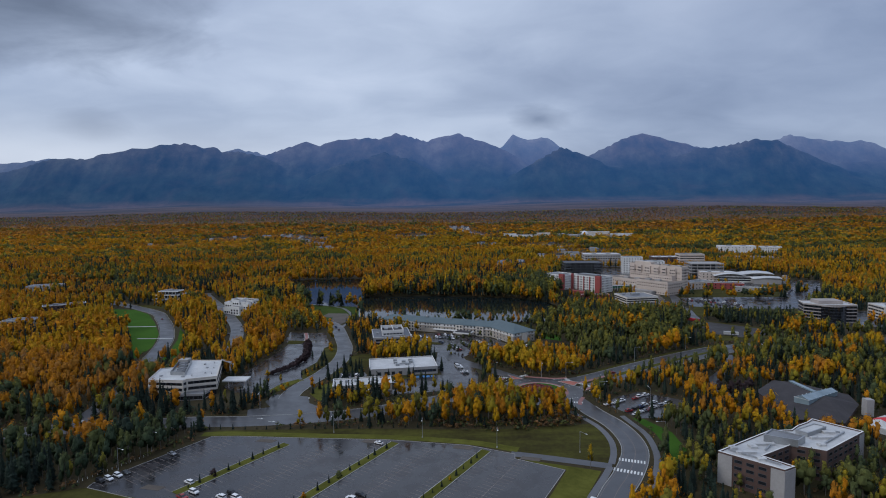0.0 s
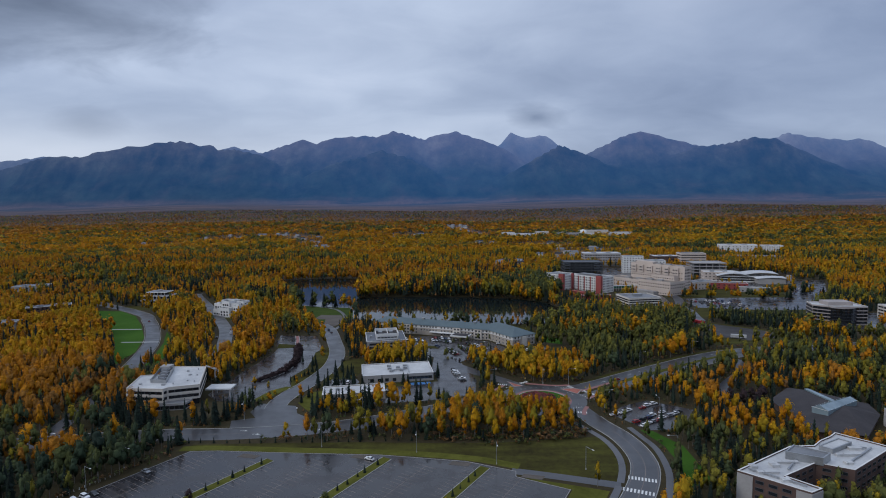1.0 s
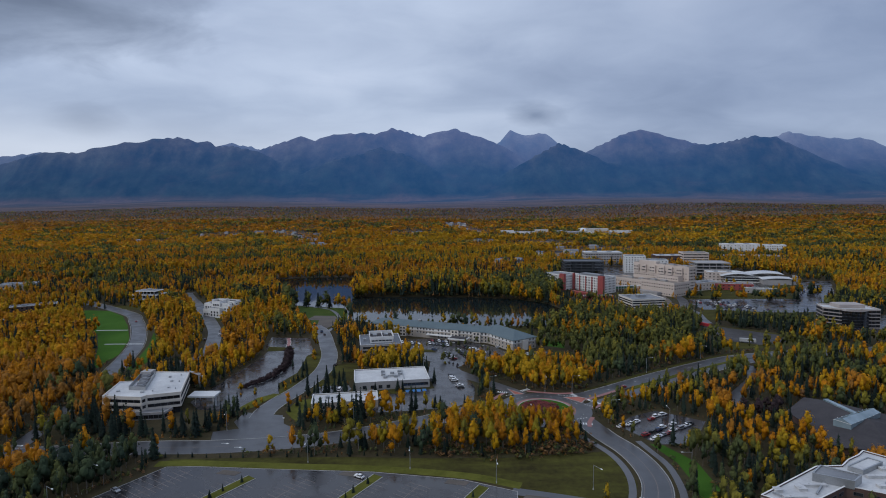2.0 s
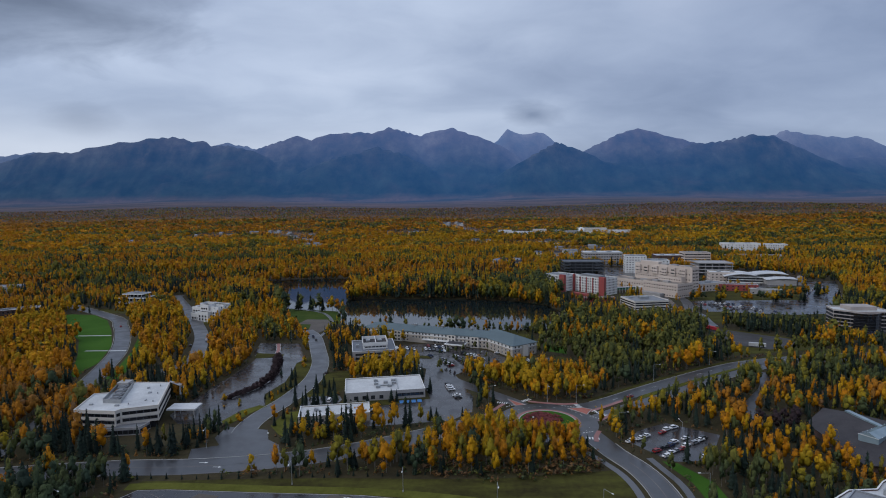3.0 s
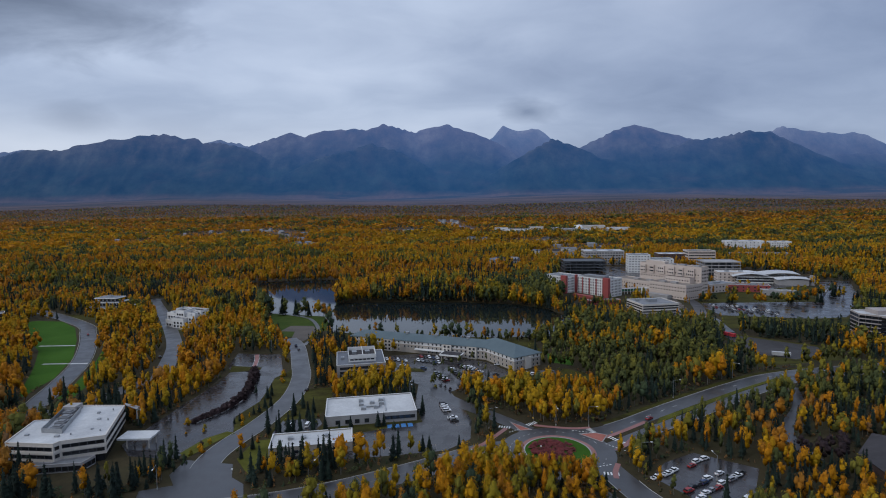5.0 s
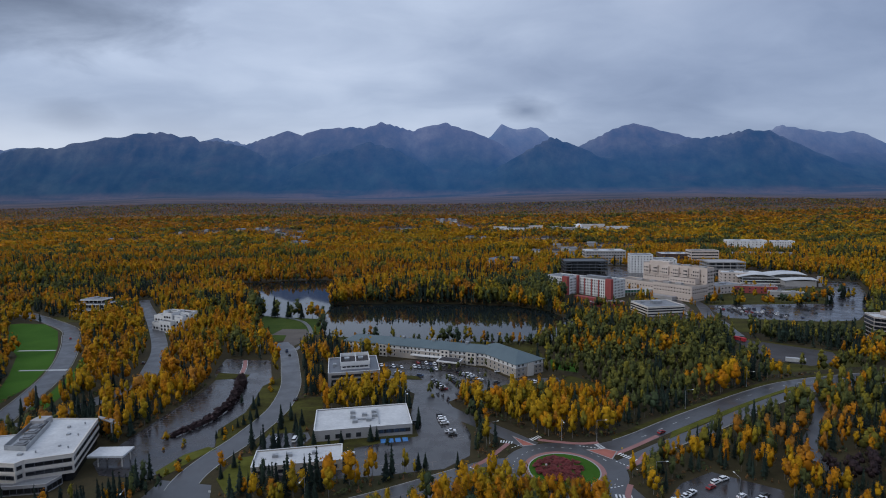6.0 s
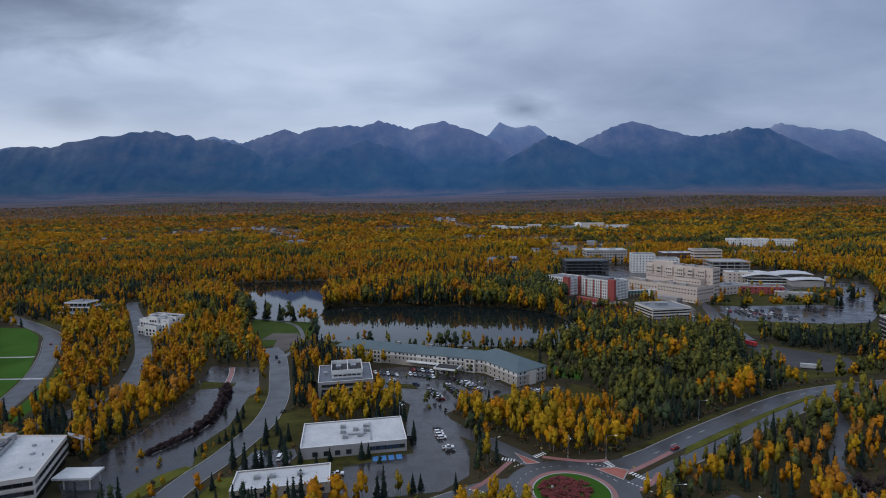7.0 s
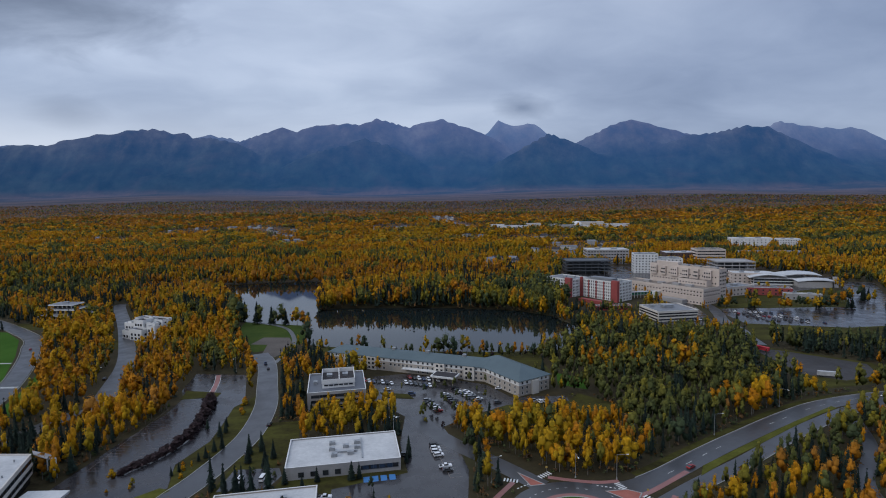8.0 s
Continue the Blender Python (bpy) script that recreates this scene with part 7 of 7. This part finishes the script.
def tris_mesh(nm, tris, mat, normals=None):
    me = bpy.data.meshes.new(nm)
    n = len(tris)
    me.from_pydata(tris.reshape(-1, 3).tolist(), [], np.arange(n * 3).reshape(-1, 3).tolist())
    me.materials.append(mat)
    if normals is not None:
        an = me.attributes.new("crown", "FLOAT_VECTOR", "POINT")
        an.data.foreach_set("vector", normals.astype(np.float32).reshape(-1))
    return me


def crown_mesh(shape, mat):
    return tris_mesh("crown", shape[0], mat, shape[1])


def tree_protos():
    limbs = [trunk_tris(0.004, 0.28, 3) @ np.array(pose(0, 0, 0, 38, 0, a).to_3x3()).T + np.array([0, 0, 0.35 + 0.0012 * a]) for a in (0, 75, 150, 225, 300)]
    birch = tris_mesh("trunk", np.concatenate([trunk_tris(0.011, 0.85, 6)] + limbs), BARK)
    dark = tris_mesh("trunk", trunk_tris(0.012, 0.9, 6), BARKDARK)
    _proto["birch"] = [(birch, crown_mesh(birch_crown(300, 0.034, 60 + s, s % 3 == 0, 6), BIRCHLEAF)) for s in range(6)]
    _proto["green"] = [(birch, crown_mesh(birch_crown(270, 0.034, 90 + s, s < 2, 6), GREENLEAF)) for s in range(3)]
    _proto["spruce"] = [(dark, crown_mesh(spruce_tree(280, 0.042, 80 + s, 7, 6), SPRUCELEAF)) for s in range(3)]
    _proto["plum"] = [(dark, crown_mesh(birch_crown(240, 0.036, 120 + s, True, 6), PURPLELEAF)) for s in range(2)]
    bt, bn = birch_crown(150, 0.07, 97, True, 6)
    bt[..., :2] *= 1.7
    bt[..., 2] = (bt[..., 2] - 0.2) * 1.2
    _proto["shrub"] = [(dark, crown_mesh((bt, bn), m)) for m in (GREENLEAF, BIRCHLEAF, PURPLELEAF)]


TREE_LABEL = {"birch": ("birch_tree", "autumn birch with yellow-orange leaves and pale trunk", "tree"), "green": ("green_tree", "young deciduous tree still in green leaf", "tree"), "spruce": ("spruce_tree", "slim dark green spruce", "tree"), "plum": ("plum_tree", "dark purple-leaved ornamental tree", "tree"), "shrub": ("shrub", "rounded ornamental shrub in autumn colour", "shrub")}


def tree_at(kind, x, y, h, pick=None, group="planted trees", wide=1.0):
    """One tree that can be told apart: trunk and crown."""
    nm, label, cat = TREE_LABEL[kind]
    trunk, crown = _proto[kind][rng.integers(0, len(_proto[kind])) if pick is None else pick]
    th = thing(nm, pose(x, y, -0.03, 0, 0, rng.random() * 360), label, cat, group)
    w = wide * (0.9 + 0.35 * rng.random())
    th.scale = (h * w, h * w, h)
    piece("trunk", trunk, th)
    piece("crown", crown, th)


tree_protos()
# spruces and shrubs by roads and buildings
for x, y, h in ((-94.5, 408, 7), (-92, 411, 8), (-96, 402, 6), (-98, 399, 5), (-102.4, 389.5, 5), (-104, 386, 4.5), (-108, 434, 6), (-98, 424, 8), (-97, 429, 7), (-99, 436, 6), (-75, 396, 9), (-77, 404, 10), (-72.4, 407, 9), (-74, 412, 8), (-82, 372, 7), (-79, 377, 8), (-76, 371, 7), (-54, 377, 8), (-41, 378, 7), (-27, 379, 9), (-24, 380, 8), (-4.5, 404, 8), (-4, 398, 7), (-5, 393, 6), (-66, 391, 10), (-65, 400, 9), (-64, 385, 8), (-118, 333, 8), (-120, 336, 7), (-86, 345, 7), (-20, 446, 8), (-23, 443, 9), (-26, 447, 8), (0, 352, 7), (-3, 349, 9), (14, 350, 8), (-58, 447, 9), (-52, 445, 8), (-44, 446, 9), (-36, 447, 8), (-30, 444, 8), (-116, 320, 5), (-134, 321, 6)):
    tree_at("spruce", x, y, h)
for x, y, h in ((-70, 452, 10), (-65, 449, 12), (-40, 449, 11), (-33, 452, 12), (-62, 444, 9), (-76, 470, 10), (-78, 480, 11), (-75, 462, 12), (-62, 505, 11), (-50, 508, 10), (-40, 512, 9), (-70, 500, 12), (-60, 515, 10), (-82, 492, 10), (20, 432, 11), (24, 425, 12), (22, 418, 11), (25, 410, 12), (23, 402, 12), (27, 396, 11), (25, 388, 12), (28, 381, 10), (19, 427, 10), (29, 404, 11), (30, 390, 12), (-46, 373, 6), (-18, 371, 6), (-8, 350, 8), (-24, 346, 8), (-40, 345, 9), (-55, 341, 10), (-68, 345, 9), (-84, 355, 8), (-98, 392, 4), (-115, 338, 8), (-120, 341, 9), (-125, 332, 9), (-118, 328, 8), (-110, 331, 7), (-113, 325, 7), (-122, 324, 8), (-108, 337, 6), (300, 762, 12), (306, 758, 13), (312, 764, 12), (325, 762, 13), (332, 770, 12), (340, 760, 11), (372, 742, 11), (384, 735, 10), (425, 742, 12), (436, 748, 13), (446, 752, 12), (398, 765, 11), (410, 775, 12), (236, 800, 13), (244, 790, 12), (252, 782, 12), (230, 810, 12), (260, 790, 11)):
    tree_at(("birch", "green", "birch", "spruce")[int(x + y) % 4] if x < 60 else "birch", x, y, h)
for x, y, h in ((2, 448, 7), (6, 450, 6), (1, 443, 7), (9, 446, 5), (12, 468, 5), (14, 462, 5), (18, 450, 6), (21, 472, 5), (24, 468, 5), (26, 462, 6), (29, 456, 5), (33, 478, 5), (37, 470, 5), (8, 485, 5), (14, 488, 5), (20, 490, 6), (-12, 486, 5), (2, 482, 5), (52, 490, 6), (40, 497, 6), (30, 500, 6)):
    tree_at("green", x, y, h)
for x, y, h, k in ((-128.4, 385, 4.5, 1), (-124, 373.5, 1.6, 1), (-107, 352, 3.4, 1), (-99, 384, 2.5, 1), (-101, 391, 2.5, 1), (-103, 395, 2.2, 1), (-97, 405, 2.5, 1), (-111, 350, 3, 1), (-109, 356, 3, 1), (-107, 362, 3, 1), (-112, 345, 3, 2), (-110, 359, 3, 2), (-117, 380, 3, 1), (-116, 376, 2, 1), (-85, 357, 2.5, 1), (-84, 362, 2.5, 1), (-96, 452, 3, 1), (-98, 456, 3, 1), (-100, 466, 4, 1), (-101, 470, 4, 1), (-60, 384, 2.5, 0), (-70, 388, 2.5, 0), (-77, 387, 2.5, 0), (12, 432, 2.5, 2), (3, 438, 2.5, 0)):
    tree_at("shrub", x, y, h, k, "shrubs by the roads")
# tall trees that screen the roundabout's near side
for i in range(34):
    f = (i + rng.random()) / 34
    x = 8 + 61 * f
    y = 313 + 7.5 * rng.random() - (2 if x > 58 else 0)
    sp = rng.random() < 0.2
    tree_at("spruce" if sp else "birch", x, y, (10 if sp else 12.2) + 2.6 * rng.random(), None, "trees by the roundabout")
# clumps in front of the hospital
for cx, cy, n in ((311, 715, 7), (333, 705, 7), (362, 702, 5), (393, 697, 10), (384, 708, 3), (409, 697, 4), (420, 696, 3), (262, 834, 6), (274, 830, 5), (330, 762, 5), (352, 742, 5), (345, 845, 5), (372, 838, 4), (402, 800, 4), (436, 722, 4), (452, 738, 4), (470, 730, 4), (468, 700, 3), (486, 752, 4)):
    for k in range(n):
        kind = ("birch", "birch", "birch", "spruce", "green")[rng.integers(0, 5)]
        tree_at(kind, cx + 4.5 * rng.standard_normal(), cy + 2.5 * rng.standard_normal(), 9.5 + 5 * rng.random(), None, "trees by the hospital", 1.35)
# tall trees on the bay's near shore and behind the hotel
for x, y, h, kind, pick in ((-181, 695, 20, "green", 0), (-188, 706, 21, "green", 1), (-176, 688, 17, "green", 0), (-158, 684, 18, "spruce", None), (-155, 682, 16, "green", 2), (-143, 679, 15, "spruce", None), (-140, 680, 11, "green", 1), (-133, 677, 17, "green", 2), (-129, 676, 12, "spruce", None), (-118, 673, 15, "birch", 1), (-113, 671, 12, "green", 2), (-110, 664, 13, "birch", 2), (-101, 640, 20, "green", 2), (-99, 628, 19, "birch", 4), (-97, 615, 17, "green", 1), (-94, 606, 14, "green", 0), (-80, 592, 10, "spruce", None), (-76, 590, 8, "birch", 1), (-55, 583, 11, "green", 2), (-50, 582, 13, "birch", 2), (-45, 582, 12, "green", 0), (-30, 577, 11, "green", 2), (10, 569, 13, "green", 0), (16, 568, 15, "green", 1), (22, 567, 14, "green", 0), (29, 566, 16, "green", 2), (33, 566, 14, "birch", 2), (44, 564, 12, "birch", 1), (47, 564, 11, "green", 2), (62, 560, 10, "green", 0), (67, 560, 11, "birch", 1), (72, 558, 11, "birch", 4), (80, 556, 10, "green", 1), (84, 552, 11, "green", 0), (92, 558, 14, "spruce", None), (96, 556, 12, "spruce", None)):
    tree_at(kind, x, y - (9 if y > 660 else 6), h * (1.25 if y > 660 else 1.0), pick, "lakeside trees", 1.2)
for x, y, h in ((-186, 700, 19), (-178, 694, 20), (-172, 690, 18), (-182, 690, 15), (-192, 708, 18)):
    tree_at("green", x, y - 6, h, None, "lakeside trees", 1.7)
for x, y, h in ((170, 338, 8), (175, 334, 9), (180, 331, 9), (184, 335, 8), (188, 340, 9), (192, 345, 8), (178, 341, 8), (172, 345, 7), (184, 343, 8), (194, 350, 7)):
    tree_at("plum", x, y, h, None, "purple trees by the hall", 1.4)
clear_poly([(164, 336), (182, 324), (186, 332), (200, 350), (190, 358), (168, 350)])
clear_poly([(180, 292), (212, 264), (250, 272), (244, 302), (212, 300)])
# small trees on the islands of the big lot
for (a, b) in (((-112, 224), (-82, 268)), ((-86, 172), (-28, 267)), ((-36, 173), (17, 257))):
    n = int((Vector(b) - Vector(a)).length / 6.5)
    for i in range(n):
        p = Vector(a).lerp(Vector(b), (i + rng.random() * 0.5) / n)
        tree_at("spruce" if rng.random() < 0.75 else "shrub", p.x + rng.random() - 0.5, p.y, 2.2 + 2.0 * rng.random(), None, "island saplings")
for i in range(22):
    tree_at("spruce", -135 + 6.2 * i + 2 * rng.random(), 288 + 1.5 * rng.random() + 0.1 * max(0, i - 12), 2.0 + 1.6 * rng.random(), None, "saplings on the bank")
# dark hedge in the western lot
hl = smooth_line([(-126.6, 389), (-119, 402), (-114, 421), (-115.5, 447), (-122, 474)], 1.0)
hedge_tris = []
for i, p in enumerate(hl):
    f = i / len(hl)
    h = 2.6 + 3.4 * f
    wd = 9.0 + 4.0 * f
    for k in range(2):
        c = birch_crown(70, 0.16, 300 + i * 2 + k)[0]
        c = c * np.array([wd, wd, h * (0.8 + 0.5 * rng.random())]) + np.array([p.x + 0.8 * rng.standard_normal(), p.y + 0.5 * rng.standard_normal(), -0.35 * h])
        hedge_tris.append(c)
tagged(new("hedge", tris_mesh("hedge", np.concatenate(hedge_tris), PURPLELEAF, np.array([-0.25, -0.35, 0.9]) + 0.35 * rng.standard_normal((sum(map(len, hedge_tris)), 3, 3)))), "long dark purple leafless hedge between parking rows", "hedge")
kerb(sideways(hl, -2.2), 0.5, 0.5)
kerb(sideways(hl, 2.4), 0.3, 0.3)
tris = []
for i in range(170):
    ang, r = rng.random() * 6.28, 10.5 * np.sqrt(rng.random())
    c = birch_crown(40, 0.2, 700 + i)[0] * np.array([6.0, 6.0, 1.0]) + np.array([RC[0] + r * np.cos(ang) - 2, RC[1] + r * np.sin(ang), 0.45 + 0.05 * (12 - r)])
    tris.append(c)
tagged(new("flower_bed", tris_mesh("flower_bed", np.concatenate(tris), FLOWERS)), "red flowering bed on the roundabout island", "flower bed", kind="stuff")

# shore between hotel and lake: low growth only
SHORE = [(-100, 590), (-72, 560), (60, 512), (78, 508), (86, 568), (60, 562), (0, 568), (-60, 582), (-92, 602)]
area("verge", [(-76, 560), (50, 516), (84, 505), (86, 566), (60, 564), (0, 570), (-60, 584), (-80, 590)], 0.03, VERGE, "rough grass between hotel and lake", "grass bank", 0)
clear_poly(SHORE, 2.0)
for i in range(90):
    f = rng.random()
    x = -85 + 190 * f
    y = (577 - 0.10 * (x + 80) if x < 0 else 566) - 14 * rng.random() - 1
    k = ("green", "green", "spruce", "birch", "shrub")[rng.integers(0, 5)]
    tree_at(k, x, y, (2.5 + 1.5 * rng.random()) if k == "shrub" else 3.5 + 4.5 * rng.random(), None, "lakeside trees")
# houses far off among the trees
def house(x, y, rot, sx, sy, h, wall, roof):
    th = thing("house", pose(x, y, float(rise(x, y)), 0, 0, rot), "distant pale house with gabled roof among trees", "house", "far houses")
    part("wall", boxes((-sx / 2, sx / 2, -sy / 2, sy / 2, 0, h)), wall, th)
    bm = bmesh.new()
    e = [bm.verts.new((x_, y_, h + 0.003)) for x_, y_ in ((-sx / 2 - .5, -sy / 2 - .5), (sx / 2 + .5, -sy / 2 - .5), (sx / 2 + .5, sy / 2 + .5), (-sx / 2 - .5, sy / 2 + .5))]
    r = [bm.verts.new((-sx / 2 - .5, 0, h + sy * 0.33)), bm.verts.new((sx / 2 + .5, 0, h + sy * 0.33))]
    for f in ((e[0], e[1], r[1], r[0]), (e[2], e[3], r[0], r[1]), (e[1], e[2], r[1]), (e[3], e[0], r[0]), e[::-1]):
        bm.faces.new(f)
    part("roof", bm, roof, th)
    windows(th, (-sx / 2, -sy / 2), (sx / 2, -sy / 2), (1.0,), 1, 3.0, 1.4, WHITEWALL)
    plot(local(th, rect(-sx / 2, sx / 2, -sy / 2, sy / 2)), 4)
    clear_line([Vector((x, y)), Vector((x, y)) * (1 - 60 / y)], sx * 0.42)


hr = random.Random(11)
for cx, cy, rx, ry, n in DISTRICTS:
    for i in range(n):
        a, q = hr.uniform(0, 6.28), math.sqrt(hr.random())
        x, y = cx + rx * q * math.cos(a), cy + ry * q * math.sin(a)
        house(x, y, hr.uniform(-40, 40), hr.uniform(12, 20), hr.uniform(9, 12), hr.uniform(5, 8.5), hr.choice([TAN, GREYCONC, GREYCONC, CREAM]), hr.choice([ROOFGREY, ROOFDARK, ROOFSLATE, ROOFGREY]))

# low growth at the wood's foot
x, y = scatter(196, 470, 2.6, 0.75)
fringe = is_clear(x, y + 5.0) | is_clear(x + 5.0, y) | is_clear(x, y - 5.0)
x, y = x[fringe], y[fringe]
k = 330
bx = rng.uniform(-8, 76, k)
by = 281 + 0.012 * (bx - 30) ** 2 / 2 + 20 * rng.random(k) ** 0.8
free = np.hypot(bx - RC[0], by - RC[1]) > 28
x, y = np.concatenate([x, bx[free]]), np.concatenate([y, by[free]])
plant("undergrowth", x, y, 2.6, 0, 16, 0.16, 8, 0.16, False, 2.4, "low brown and green undergrowth at the wood's edge")
# trees and bushes down to the water's edge
sx_, sy_ = [], []
for (x0, y0), (x1, y1) in zip(LAKE, LAKE[1:] + LAKE[:1]):
    d = Vector((x1 - x0, y1 - y0))
    out_ = Vector((d.y, -d.x)).normalized()
    far_bank = 0.5 * (y0 + y1) > 690 and not (x0 < -128 and y0 < 712)
    for k in range(int(d.length / 1.6) if far_bank else 0):
        p = Vector((x0, y0)) + d * rng.random() + out_ * rng.uniform(1.0, 9.0)
        sx_.append(p.x)
        sy_.append(p.y)
sx_, sy_ = np.array(sx_), np.array(sy_)
dry = ~lake_depth(sx_, sy_)
bank = rng.random(len(sx_)) < 0.6
plant("shore_woods", sx_[dry & bank] , sy_[dry & bank] - 1.5, 4.0, 0, 14, 0.14, 8, 0.14, False, 1.9, "low bushes along the water")
plant("shore_woods", sx_[dry], sy_[dry], 14.0, 4, 34, 0.07, 24, 0.085, False, 1.0, "green and yellow trees lining the lake shore")
# woods, nearest first
x, y = scatter(196, 470, 4.9, 0.98)
near = (y < 345) & (x > -70) & (x < 80) & (y > 280)
order = np.nonzero(near)[0][:150]
for i in order:
    sp = rng.random() < (0.2 if x[i] > 0 else 0.3)
    tree_at("spruce" if sp else ("green" if rng.random() < (0.08 if x[i] > 0 else 0.3) else "birch"), x[i], y[i], (9.5 if sp else 14.0) * (0.62 + 0.5 * rng.random()), None, "trees by the car park")
rest = np.ones(len(x), bool)
rest[order] = False
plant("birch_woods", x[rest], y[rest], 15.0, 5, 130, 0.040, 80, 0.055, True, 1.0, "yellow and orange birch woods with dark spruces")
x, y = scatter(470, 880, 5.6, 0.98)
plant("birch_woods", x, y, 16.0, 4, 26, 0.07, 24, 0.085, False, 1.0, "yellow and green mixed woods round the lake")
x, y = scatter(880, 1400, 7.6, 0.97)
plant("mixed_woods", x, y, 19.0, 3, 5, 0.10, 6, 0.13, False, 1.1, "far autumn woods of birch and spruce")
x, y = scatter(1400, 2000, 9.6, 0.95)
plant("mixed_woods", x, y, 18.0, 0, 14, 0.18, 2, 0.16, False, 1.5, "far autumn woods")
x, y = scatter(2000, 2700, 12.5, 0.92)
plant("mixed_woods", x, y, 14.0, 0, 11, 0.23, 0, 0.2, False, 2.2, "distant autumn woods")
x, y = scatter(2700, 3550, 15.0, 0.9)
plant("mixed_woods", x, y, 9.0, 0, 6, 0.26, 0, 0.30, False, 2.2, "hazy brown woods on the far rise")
